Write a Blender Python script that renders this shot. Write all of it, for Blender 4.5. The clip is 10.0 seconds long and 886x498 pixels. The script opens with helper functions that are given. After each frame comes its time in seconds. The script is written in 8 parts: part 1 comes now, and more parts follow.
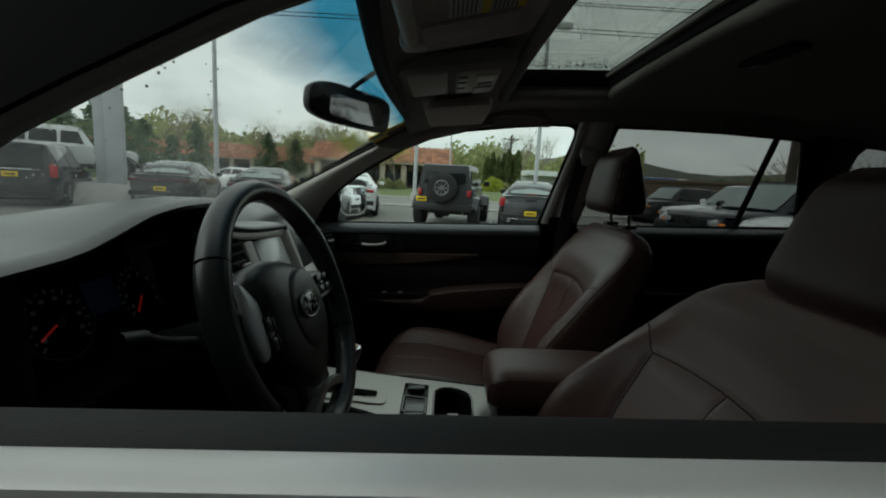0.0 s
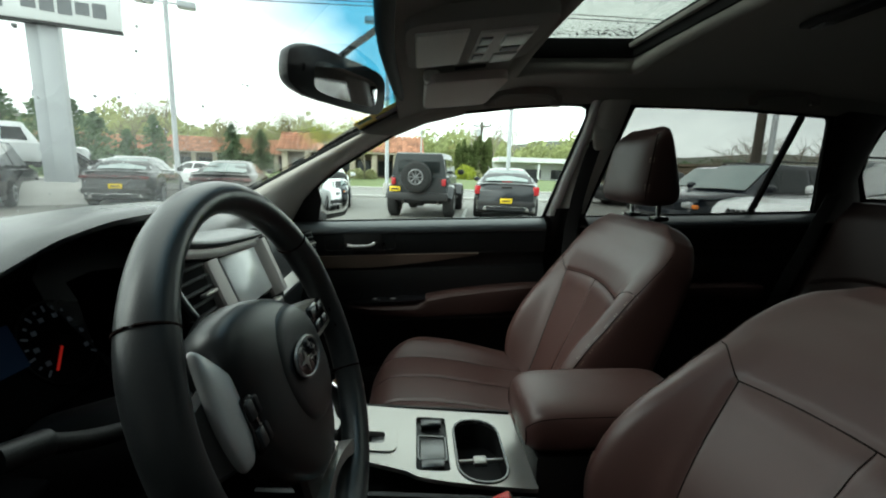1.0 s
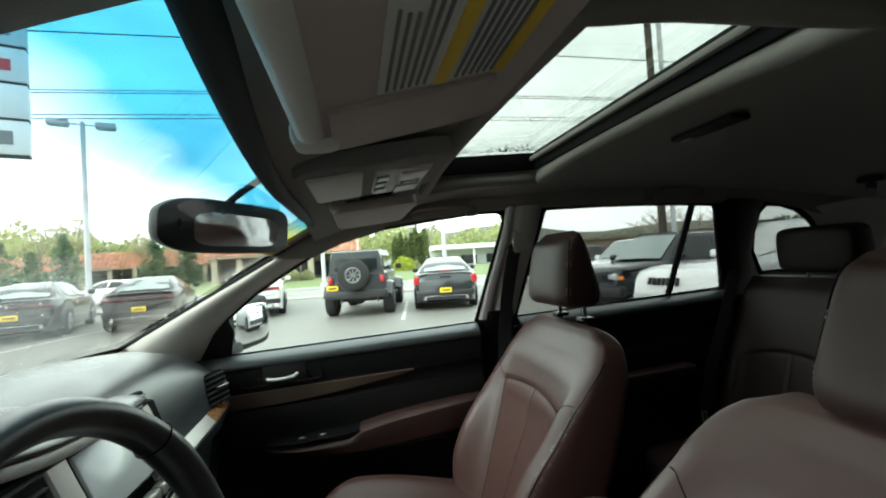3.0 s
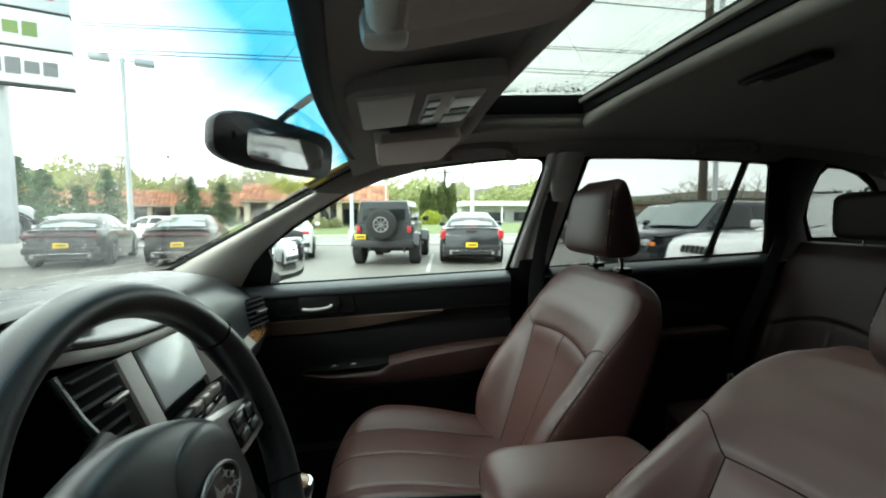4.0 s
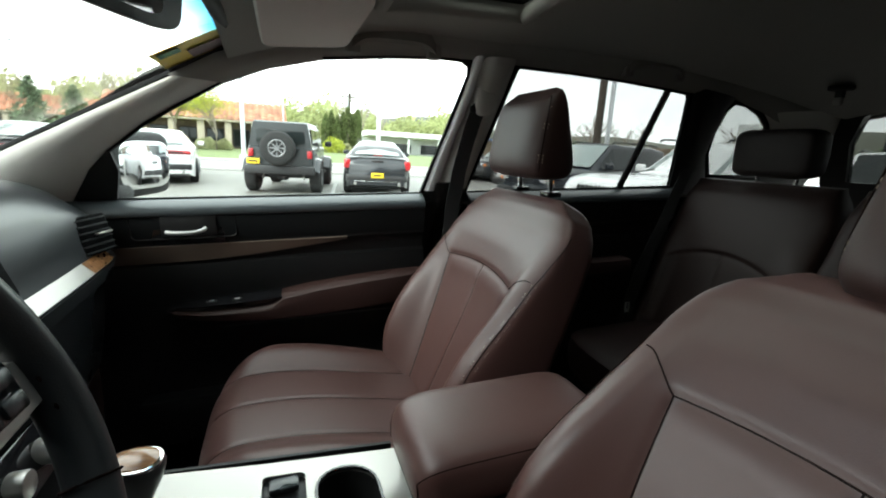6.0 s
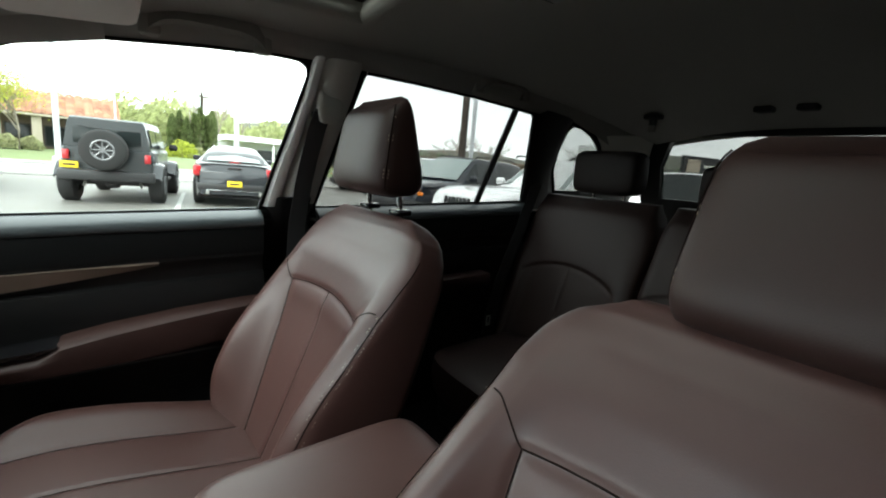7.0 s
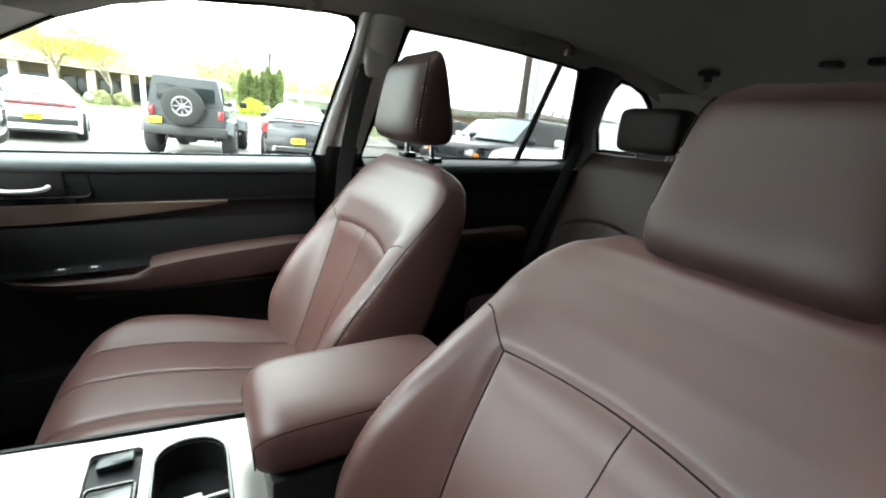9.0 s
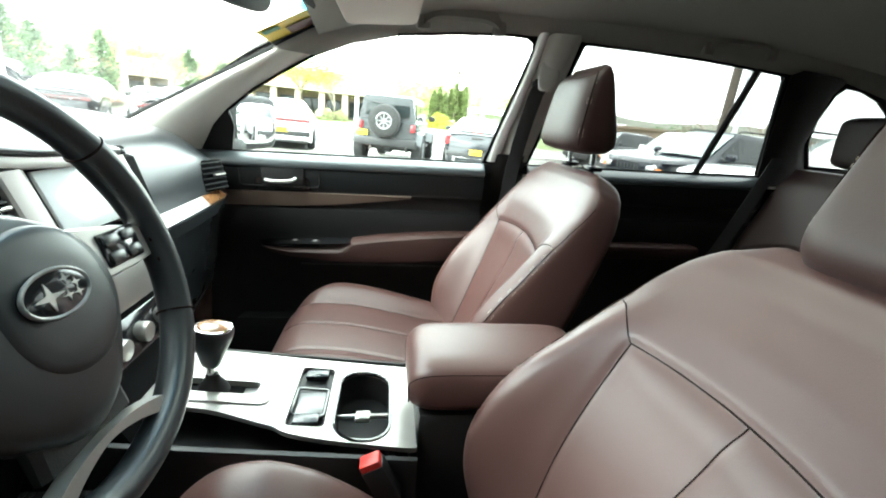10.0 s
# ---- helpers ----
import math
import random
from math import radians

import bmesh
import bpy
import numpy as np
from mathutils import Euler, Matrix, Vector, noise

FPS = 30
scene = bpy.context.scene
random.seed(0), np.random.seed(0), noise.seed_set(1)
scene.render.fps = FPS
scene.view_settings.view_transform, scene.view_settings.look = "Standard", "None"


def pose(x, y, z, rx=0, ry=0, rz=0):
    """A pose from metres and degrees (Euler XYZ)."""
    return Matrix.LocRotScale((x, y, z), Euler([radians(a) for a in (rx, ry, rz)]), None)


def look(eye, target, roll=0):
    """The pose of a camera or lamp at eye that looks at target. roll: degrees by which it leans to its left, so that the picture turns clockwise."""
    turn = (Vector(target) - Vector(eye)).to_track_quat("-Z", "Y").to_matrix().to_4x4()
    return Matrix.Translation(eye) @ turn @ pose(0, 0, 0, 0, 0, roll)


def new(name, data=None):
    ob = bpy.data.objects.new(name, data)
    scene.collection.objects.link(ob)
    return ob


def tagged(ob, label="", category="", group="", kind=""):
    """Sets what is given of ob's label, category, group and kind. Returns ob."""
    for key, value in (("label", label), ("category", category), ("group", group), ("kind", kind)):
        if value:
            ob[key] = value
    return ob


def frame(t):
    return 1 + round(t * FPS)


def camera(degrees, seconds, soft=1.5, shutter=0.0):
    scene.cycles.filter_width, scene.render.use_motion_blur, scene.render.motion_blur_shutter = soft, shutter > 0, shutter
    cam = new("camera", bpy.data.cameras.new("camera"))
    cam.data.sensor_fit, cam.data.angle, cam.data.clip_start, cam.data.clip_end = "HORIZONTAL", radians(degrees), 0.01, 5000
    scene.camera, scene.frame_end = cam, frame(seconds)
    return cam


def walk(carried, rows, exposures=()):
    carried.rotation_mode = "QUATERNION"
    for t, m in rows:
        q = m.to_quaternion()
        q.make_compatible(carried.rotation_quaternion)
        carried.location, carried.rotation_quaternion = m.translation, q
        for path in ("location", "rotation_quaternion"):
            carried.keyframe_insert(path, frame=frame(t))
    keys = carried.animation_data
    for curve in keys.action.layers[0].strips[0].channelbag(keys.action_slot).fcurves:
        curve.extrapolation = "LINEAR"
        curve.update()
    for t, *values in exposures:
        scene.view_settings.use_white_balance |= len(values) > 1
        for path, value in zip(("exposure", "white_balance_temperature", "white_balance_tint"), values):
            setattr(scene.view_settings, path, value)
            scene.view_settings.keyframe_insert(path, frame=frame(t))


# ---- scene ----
cam = camera(91.6, 10.0, soft=2.0)
CAR = Matrix.Rotation(radians(-2.4), 4, "Y")  # how the car stands on the slope
PATH = [
    (0, (-0.007, -0.95, 1.286), (-0.016, 1.026, 0.98), 0.9),
    (0.5, (-0.101, -0.83, 1.279), (0.018, 1.131, 0.904), 1.3),
    (1, (-0.086, -0.764, 1.292), (0.027, 1.201, 0.935), -0.6),
    (1.5, (-0.067, -0.725, 1.316), (0.151, 1.254, 1.129), -2.8),
    (2, (-0.051, -0.7, 1.33), (0.264, 1.273, 1.245), -4.9),
    (2.2, (-0.044, -0.701, 1.338), (0.302, 1.269, 1.317), -5.1),
    (3.3, (-0.029, -0.716, 1.361), (0.378, 1.241, 1.4), -6.1),
    (3.5, (-0.035, -0.718, 1.348), (0.328, 1.249, 1.331), -4.8),
    (4, (-0.059, -0.704, 1.324), (0.209, 1.272, 1.166), -2.6),
    (4.5, (-0.084, -0.687, 1.295), (0.106, 1.281, 0.999), -0.4),
    (5, (-0.089, -0.65, 1.281), (0.146, 1.297, 0.89), 0.1),
    (5.2, (-0.084, -0.627, 1.275), (0.22, 1.304, 0.849), 0.2),
    (6.5, (0.002, -0.503, 1.268), (0.944, 1.204, 0.822), 2.0),
    (7, (0.058, -0.474, 1.276), (1.244, 1.085, 0.874), 2.9),
    (7.5, (0.086, -0.461, 1.282), (1.401, 0.993, 0.888), 2.9),
    (8, (0.098, -0.475, 1.283), (1.472, 0.913, 0.855), 3.3),
    (8.5, (0.087, -0.52, 1.267), (1.356, 0.936, 0.75), 3.5),
    (9, (0.058, -0.584, 1.259), (1.019, 1.071, 0.68), 3.9),
    (9.5, (0.036, -0.641, 1.259), (0.63, 1.175, 0.666), 3.8),
    (10, (0.049, -0.686, 1.255), (0.305, 1.213, 0.682), 3.7),
]
EXPOSURES = [(0.0, -0.9, 6250, -3), (0.5, -0.25, 6250, -4), (1.0, 0.66, 6250, -4), (1.5, 0.94, 6250, -3), (2.0, 1.12, 6250, -4), (3.5, 1.22, 6250, -4), (4.5, 1.27, 6250, -4), (5.0, 1.32, 6250, -2), (6.5, 1.54, 6250, 3), (7.5, 1.54, 6250, 2), (8.0, 1.8, 6250, 2), (8.5, 2.3, 6250, 3), (9.0, 2.78, 6200, 1), (9.5, 3.1, 6200, -1), (10.0, 3.2, 6200, -2)]
walk(cam, [(t, CAR @ look(eye, target, roll)) for t, eye, target, roll in PATH], EXPOSURES)

# ---- light ----
world = bpy.data.worlds.new("overcast_sky")
scene.world = world
world.use_nodes = True
wn, wl = world.node_tree.nodes, world.node_tree.links
wn.clear()
w_out = wn.new("ShaderNodeOutputWorld")
w_bg = wn.new("ShaderNodeBackground")
w_sky = wn.new("ShaderNodeTexSky")
w_sky.sky_type, w_sky.sun_disc, w_sky.sun_elevation, w_sky.sun_rotation = "NISHITA", False, radians(35), radians(243)
w_sky.air_density, w_sky.dust_density = 1.0, 4.0
w_co = wn.new("ShaderNodeTexCoord")
w_map = wn.new("ShaderNodeMapping")
w_map.inputs["Scale"].default_value = (1.0, 1.0, 3.2)
w_noise = wn.new("ShaderNodeTexNoise")
w_noise.inputs["Scale"].default_value, w_noise.inputs["Detail"].default_value, w_noise.inputs["Roughness"].default_value = 2.2, 6.0, 0.55
w_ramp = wn.new("ShaderNodeValToRGB")
w_ramp.color_ramp.elements[0].position, w_ramp.color_ramp.elements[0].color = 0.33, (6.6, 6.75, 6.8, 1)
w_ramp.color_ramp.elements[1].position, w_ramp.color_ramp.elements[1].color = 0.68, (10.7, 10.75, 10.5, 1)
w_mix = wn.new("ShaderNodeMix")
w_mix.data_type = "RGBA"
w_mix.inputs[0].default_value = 0.975
wl.new(w_co.outputs["Generated"], w_map.inputs["Vector"])
wl.new(w_map.outputs["Vector"], w_noise.inputs["Vector"])
wl.new(w_noise.outputs["Fac"], w_ramp.inputs["Fac"])
wl.new(w_sky.outputs["Color"], w_mix.inputs[6])
wl.new(w_ramp.outputs["Color"], w_mix.inputs[7])
wl.new(w_mix.outputs[2], w_bg.inputs["Color"])
wl.new(w_bg.outputs["Background"], w_out.inputs["Surface"])
w_bg.inputs["Strength"].default_value = 0.20

sun = new("sun", bpy.data.lights.new("sun", "SUN"))
sun.data.energy, sun.data.angle, sun.data.color = 1.5, radians(35), (1.0, 0.97, 0.93)
sun.matrix_world = look((-12, -6, 9.5), (0, 0, 0))

# ---- materials ----
def material(name, color, rough=0.5, metal=0.0, grain=0.0, grain_size=400.0, spread=0.12, patch=3.0, spec=0.5, coat=0.0, emit=None, random_by="", worn=None):
    """A surface of one colour with patches at a large scale and relief at a small one."""
    m = bpy.data.materials.new(name)
    m.use_nodes = True
    n, l = m.node_tree.nodes, m.node_tree.links
    b = n["Principled BSDF"]
    co = n.new("ShaderNodeTexCoord")
    big = n.new("ShaderNodeTexNoise")
    big.inputs["Scale"].default_value, big.inputs["Detail"].default_value = patch, 5.0
    l.new(co.outputs["Object"], big.inputs["Vector"])
    mix = n.new("ShaderNodeMix")
    mix.data_type = "RGBA"
    dark = tuple(c * (1 - spread) for c in color)
    light = tuple(min(1.0, c * (1 + spread)) for c in color)
    mix.inputs[6].default_value, mix.inputs[7].default_value = (*dark, 1), (*light, 1)
    l.new(big.outputs["Fac"], mix.inputs[0])
    last = mix.outputs[2]
    if worn:
        fine = n.new("ShaderNodeTexNoise")
        fine.inputs["Scale"].default_value, fine.inputs["Detail"].default_value = worn[1], 8.0
        l.new(co.outputs["Object"], fine.inputs["Vector"])
        ramp = n.new("ShaderNodeValToRGB")
        ramp.color_ramp.elements[0].position, ramp.color_ramp.elements[1].position = worn[2], worn[2] + 0.12
        l.new(fine.outputs["Fac"], ramp.inputs["Fac"])
        over = n.new("ShaderNodeMix")
        over.data_type = "RGBA"
        over.inputs[7].default_value = (*worn[0], 1)
        l.new(ramp.outputs["Color"], over.inputs[0])
        l.new(last, over.inputs[6])
        last = over.outputs[2]
    if random_by:
        src = n.new("ShaderNodeObjectInfo") if random_by == "object" else n.new("ShaderNodeNewGeometry")
        hsv = n.new("ShaderNodeHueSaturation")
        mr = n.new("ShaderNodeMapRange")
        mr.inputs["To Min"].default_value, mr.inputs["To Max"].default_value = 0.65, 1.35
        l.new(src.outputs["Random" if random_by == "object" else "Random Per Island"], mr.inputs["Value"])
        l.new(mr.outputs["Result"], hsv.inputs["Value"])
        l.new(last, hsv.inputs["Color"])
        last = hsv.outputs["Color"]
    l.new(last, b.inputs["Base Color"])
    rr = n.new("ShaderNodeMapRange")
    rr.inputs["To Min"].default_value, rr.inputs["To Max"].default_value = max(0.02, rough - 0.07), min(1.0, rough + 0.07)
    l.new(big.outputs["Fac"], rr.inputs["Value"])
    l.new(rr.outputs["Result"], b.inputs["Roughness"])
    b.inputs["Metallic"].default_value = metal
    b.inputs["Specular IOR Level"].default_value = spec
    b.inputs["Coat Weight"].default_value = coat
    b.inputs["Coat Roughness"].default_value = 0.05
    if grain:
        tex = n.new("ShaderNodeTexNoise")
        tex.inputs["Scale"].default_value, tex.inputs["Detail"].default_value = grain_size, 3.0
        l.new(co.outputs["Object"], tex.inputs["Vector"])
        bump = n.new("ShaderNodeBump")
        bump.inputs["Strength"].default_value, bump.inputs["Distance"].default_value = grain, 0.002
        l.new(tex.outputs["Fac"], bump.inputs["Height"])
        l.new(bump.outputs["Normal"], b.inputs["Normal"])
    if emit:
        b.inputs["Emission Color"].default_value, b.inputs["Emission Strength"].default_value = (*emit[0], 1), emit[1]
    return m


def leather(name, color, rough, crease_by=0.06, pebble=0.16, finish_coat=0.3):
    """Grained leather: pebbled cells over soft creases."""
    m = material(name, color, rough, spread=0.16, patch=5.0, spec=0.5, coat=finish_coat)
    m.node_tree.nodes["Principled BSDF"].inputs["Coat Roughness"].default_value = 0.42
    n, l = m.node_tree.nodes, m.node_tree.links
    co = n["Texture Coordinate"]
    cell = n.new("ShaderNodeTexVoronoi")
    cell.feature, cell.inputs["Scale"].default_value = "DISTANCE_TO_EDGE", 420.0
    crease = n.new("ShaderNodeTexNoise")
    crease.inputs["Scale"].default_value, crease.inputs["Detail"].default_value = 28.0, 4.0
    l.new(co.outputs["Object"], cell.inputs["Vector"])
    l.new(co.outputs["Object"], crease.inputs["Vector"])
    b1, b2 = n.new("ShaderNodeBump"), n.new("ShaderNodeBump")
    b1.inputs["Strength"].default_value, b1.inputs["Distance"].default_value = pebble, 0.001
    b2.inputs["Strength"].default_value, b2.inputs["Distance"].default_value = crease_by, 0.006
    l.new(cell.outputs["Distance"], b1.inputs["Height"])
    l.new(crease.outputs["Fac"], b2.inputs["Height"])
    l.new(b2.outputs["Normal"], b1.inputs["Normal"])
    l.new(b1.outputs["Normal"], n["Principled BSDF"].inputs["Normal"])
    return m


def leafy(m):
    """Lets light through thin leaves."""
    n, l = m.node_tree.nodes, m.node_tree.links
    b, out = n["Principled BSDF"], n["Material Output"]
    tl, mix = n.new("ShaderNodeBsdfTranslucent"), n.new("ShaderNodeMixShader")
    l.new(b.inputs["Base Color"].links[0].from_socket, tl.inputs["Color"])
    mix.inputs[0].default_value = 0.6
    l.new(b.outputs["BSDF"], mix.inputs[1])
    l.new(tl.outputs["BSDF"], mix.inputs[2])
    l.new(mix.outputs["Shader"], out.inputs["Surface"])
    return m


def wood(name, a, b_color, along="x"):
    m = material(name, a, 0.22, coat=0.6)
    n, l = m.node_tree.nodes, m.node_tree.links
    co = n["Texture Coordinate"]
    mp = n.new("ShaderNodeMapping")
    mp.inputs["Scale"].default_value = (6, 60, 90) if along == "x" else (60, 6, 90)
    tx = n.new("ShaderNodeTexNoise")
    tx.inputs["Scale"].default_value, tx.inputs["Detail"].default_value = 2.0, 8.0
    rp = n.new("ShaderNodeValToRGB")
    rp.color_ramp.elements[0].position, rp.color_ramp.elements[0].color = 0.3, (*a, 1)
    rp.color_ramp.elements[1].position, rp.color_ramp.elements[1].color = 0.7, (*b_color, 1)
    l.new(co.outputs["Object"], mp.inputs["Vector"])
    l.new(mp.outputs["Vector"], tx.inputs["Vector"])
    l.new(tx.outputs["Fac"], rp.inputs["Fac"])
    l.new(rp.outputs["Color"], n["Principled BSDF"].inputs["Base Color"])
    return m


def glass(name, tint, gloss=1.0, band=None, dust=0.0):
    """A thin pane: tinted see-through with a mirror film that grows at grazing angles; band = (colour, z from, z to)."""
    m = bpy.data.materials.new(name)
    m.use_nodes = True
    n, l = m.node_tree.nodes, m.node_tree.links
    n.clear()
    out = n.new("ShaderNodeOutputMaterial")
    tr, gl, mix, fr = n.new("ShaderNodeBsdfTransparent"), n.new("ShaderNodeBsdfGlossy"), n.new("ShaderNodeMixShader"), n.new("ShaderNodeLayerWeight")
    tr.inputs["Color"].default_value = (*tint, 1)
    gl.inputs["Roughness"].default_value = 0.01
    gl.inputs["Color"].default_value = (gloss, gloss, gloss, 1)
    fr.inputs["Blend"].default_value = 0.5
    pw, sc = n.new("ShaderNodeMath"), n.new("ShaderNodeMath")
    pw.operation, pw.inputs[1].default_value = "POWER", 4.0
    sc.operation, sc.inputs[1].default_value, sc.inputs[2].default_value = "MULTIPLY_ADD", 0.7, 0.025
    l.new(fr.outputs["Facing"], pw.inputs[0])
    l.new(pw.outputs["Value"], sc.inputs[0])
    if band:
        co, sep, mr, mc = n.new("ShaderNodeTexCoord"), n.new("ShaderNodeSeparateXYZ"), n.new("ShaderNodeMapRange"), n.new("ShaderNodeMix")
        ns, ad, ml = n.new("ShaderNodeTexNoise"), n.new("ShaderNodeMath"), n.new("ShaderNodeMath")
        ns.inputs["Scale"].default_value = 5.0
        ml.operation, ml.inputs[1].default_value = "MULTIPLY", 0.03
        mc.data_type = "RGBA"
        mr.inputs["From Min"].default_value, mr.inputs["From Max"].default_value = band[1], band[2]
        l.new(co.outputs["Object"], sep.inputs["Vector"])
        l.new(co.outputs["Object"], ns.inputs["Vector"])
        l.new(ns.outputs["Fac"], ml.inputs[0])
        l.new(sep.outputs["Z"], ad.inputs[0])
        l.new(ml.outputs["Value"], ad.inputs[1])
        l.new(ad.outputs["Value"], mr.inputs["Value"])
        l.new(mr.outputs["Result"], mc.inputs[0])
        mc.inputs[6].default_value, mc.inputs[7].default_value = (*tint, 1), (*band[0], 1)
        l.new(mc.outputs[2], tr.inputs["Color"])
    l.new(sc.outputs["Value"], mix.inputs[0])
    l.new(tr.outputs["BSDF"], mix.inputs[1])
    l.new(gl.outputs["BSDF"], mix.inputs[2])
    if dust:
        # a thin film of dust and dried rain
        df, over, dn, dm = n.new("ShaderNodeBsdfDiffuse"), n.new("ShaderNodeMixShader"), n.new("ShaderNodeTexNoise"), n.new("ShaderNodeMath")
        df.inputs["Color"].default_value = (0.8, 0.8, 0.78, 1)
        dn.inputs["Scale"].default_value, dn.inputs["Detail"].default_value = 9.0, 6.0
        dm.operation, dm.inputs[1].default_value = "MULTIPLY", dust * 2
        l.new(dn.outputs["Fac"], dm.inputs[0])
        l.new(dm.outputs["Value"], over.inputs[0])
        l.new(mix.outputs["Shader"], over.inputs[1])
        l.new(df.outputs["BSDF"], over.inputs[2])
        mix = over
    l.new(mix.outputs["Shader"], out.inputs["Surface"])
    return m


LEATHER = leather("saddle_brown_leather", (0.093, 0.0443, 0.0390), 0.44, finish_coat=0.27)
# darker and less coated than LEATHER, for front headrests and door armrests
LEATHER_SIDE = leather("deep_saddle_leather", (0.041, 0.0178, 0.0148), 0.54, finish_coat=0.04)
LEATHER_BLACK = leather("black_wheel_leather", (0.024, 0.0265, 0.029), 0.32, 0.006, 0.14, 0.25)
# the seat leather again, with the rear cabin's shade put into its colour
LEATHER_SHADED = leather("shaded_saddle_leather", (0.027, 0.0138, 0.0118), 0.52, finish_coat=0.0)
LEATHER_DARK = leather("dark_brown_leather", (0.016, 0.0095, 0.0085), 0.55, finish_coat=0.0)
SEAM = material("dark_seam", (0.016, 0.009, 0.008), 0.9, spec=0.05)
STITCH = material("beige_thread", (0.36, 0.28, 0.23), 0.8)
HUB_SKIN = material("smooth_charcoal_airbag_skin", (0.0145, 0.0165, 0.0185), 0.38, spec=0.8, grain=0.06, grain_size=1600, spread=0.08)
PLASTIC = material("black_grained_plastic", (0.0075, 0.0078, 0.0085), 0.45, grain=0.25, grain_size=900, spread=0.15)
PLASTIC_SOFT = material("charcoal_dash_skin", (0.024, 0.0268, 0.0295), 0.28, spec=1.0, grain=0.15, grain_size=700, spread=0.12)
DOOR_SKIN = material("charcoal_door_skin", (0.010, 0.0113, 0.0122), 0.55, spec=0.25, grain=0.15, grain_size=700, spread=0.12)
# door skin made paler, the sky's sheen put into its colour
DOOR_TOP_LIT = material("sky_lit_door_top", (0.066, 0.077, 0.083), 0.30, spec=0.9, grain=0.12, grain_size=700, spread=0.1)
FRAME_BLACK = material("matt_black_window_frame", (0.005, 0.005, 0.005), 0.75, spec=0.12)
MID_PILLAR = material("grey_middle_pillar_cover", (0.56, 0.545, 0.505), 0.55, grain=0.25, grain_size=900, spread=0.05, spec=0.3)
VENT_BLACK = material("matt_black_vent", (0.004, 0.004, 0.0045), 0.85, spec=0.08, spread=0.05)
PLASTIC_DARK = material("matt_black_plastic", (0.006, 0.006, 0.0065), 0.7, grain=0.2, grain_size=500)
GLOSS_BLACK = material("gloss_black_plastic", (0.012, 0.012, 0.014), 0.12, coat=0.5)
SILVER = material("satin_silver_plastic", (0.44, 0.425, 0.40), 0.34, metal=0.7, spread=0.05)
# silver made paler, with reflected sky put into its base colour
SILVER_LIT = material("sky_lit_silver", (0.62, 0.62, 0.62), 0.32, metal=0.25, spread=0.04)
SILVER_BEIGE = material("satin_grey_beige_plastic", (0.36, 0.335, 0.315), 0.42, metal=0.35, spread=0.05)
CHROME = material("chrome", (0.8, 0.8, 0.8), 0.08, metal=1.0, spread=0.03)
HEADLINER_TRIM = material("grey_beige_roof_plastic", (0.26, 0.25, 0.225), 0.6, grain=0.25, grain_size=900, spread=0.05, spec=0.3)
# beige trim made near white, the window's light put into its colour
PILLAR_LIT = material("window_lit_frame_edge", (0.84, 0.84, 0.83), 0.22, spread=0.04, spec=0.8, coat=0.8)
PILLAR_GREY = material("grey_beige_pillar_cover", (0.70, 0.68, 0.63), 0.55, grain=0.25, grain_size=900, spread=0.05, spec=0.3)
DROP = material("rain_drop", (0.55, 0.57, 0.57), 0.1, spec=0.6)
VISOR_CLOTH = material("beige_visor_vinyl", (0.58, 0.49, 0.455), 0.7, grain=0.3, grain_size=900, spread=0.05, spec=0.3)
INLAY = material("satin_beige_inlay", (0.27, 0.215, 0.175), 0.32, metal=0.45, spread=0.12, patch=9.0)
SATIN_METAL = material("satin_bright_metal", (0.86, 0.84, 0.82), 0.42, metal=0.3, spread=0.06, patch=14.0)
HEADLINER = material("grey_beige_headliner_cloth", (0.36, 0.347, 0.318), 0.95, grain=0.5, grain_size=1500, spread=0.06, spec=0.1)
PILLAR = material("grey_beige_pillar_trim", (0.78, 0.755, 0.70), 0.55, grain=0.3, grain_size=900, spread=0.05, spec=0.3)
LAMP_LENS = material("frosted_lamp_lens", (0.75, 0.74, 0.70), 0.35, spread=0.04)
CARPET = material("black_carpet", (0.008, 0.008, 0.009), 0.98, grain=0.9, grain_size=600, spec=0.1)
RUBBER = material("black_rubber", (0.007, 0.007, 0.007), 0.8, spec=0.25)
BELT = material("black_belt_webbing", (0.02, 0.02, 0.021), 0.7, grain=0.5, grain_size=1400)
SILVER_DARK = material("grey_satin_plastic", (0.22, 0.22, 0.22), 0.35, metal=0.5, spread=0.05)
RED = material("red_plastic", (0.62, 0.03, 0.025), 0.35)
WOOD = wood("matt_brown_wood", (0.17, 0.075, 0.03), (0.36, 0.18, 0.08))
# screen whose reflected glare is painted as a pale base colour
SCREEN = material("screen_with_painted_glare", (0.66, 0.69, 0.69), 0.2, coat=0.6, spread=0.02)
MIRROR = material("mirror", (0.86, 0.87, 0.88), 0.01, metal=1.0, spread=0.01)
GLASS = glass("clear_glass", (0.93, 0.96, 0.95))
GLASS_SHADE = glass("windscreen_glass", (0.93, 0.96, 0.95), 1.0, ((0.05, 0.235, 0.37), 1.445, 1.485), 0.09)
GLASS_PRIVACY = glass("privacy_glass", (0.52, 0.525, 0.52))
# for unseen driver-side panes, deepened to hold light from the rear cabin
GLASS_LIGHT_STOP = glass("light_stopping_glass", (0.13, 0.132, 0.13))
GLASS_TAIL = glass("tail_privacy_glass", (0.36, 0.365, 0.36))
GLASS_ROOF = glass("sunroof_glass", (0.58, 0.60, 0.58))
BODY_PAINT = material("dark_brown_car_paint", (0.05, 0.03, 0.026), 0.25, metal=0.3, coat=1.0)
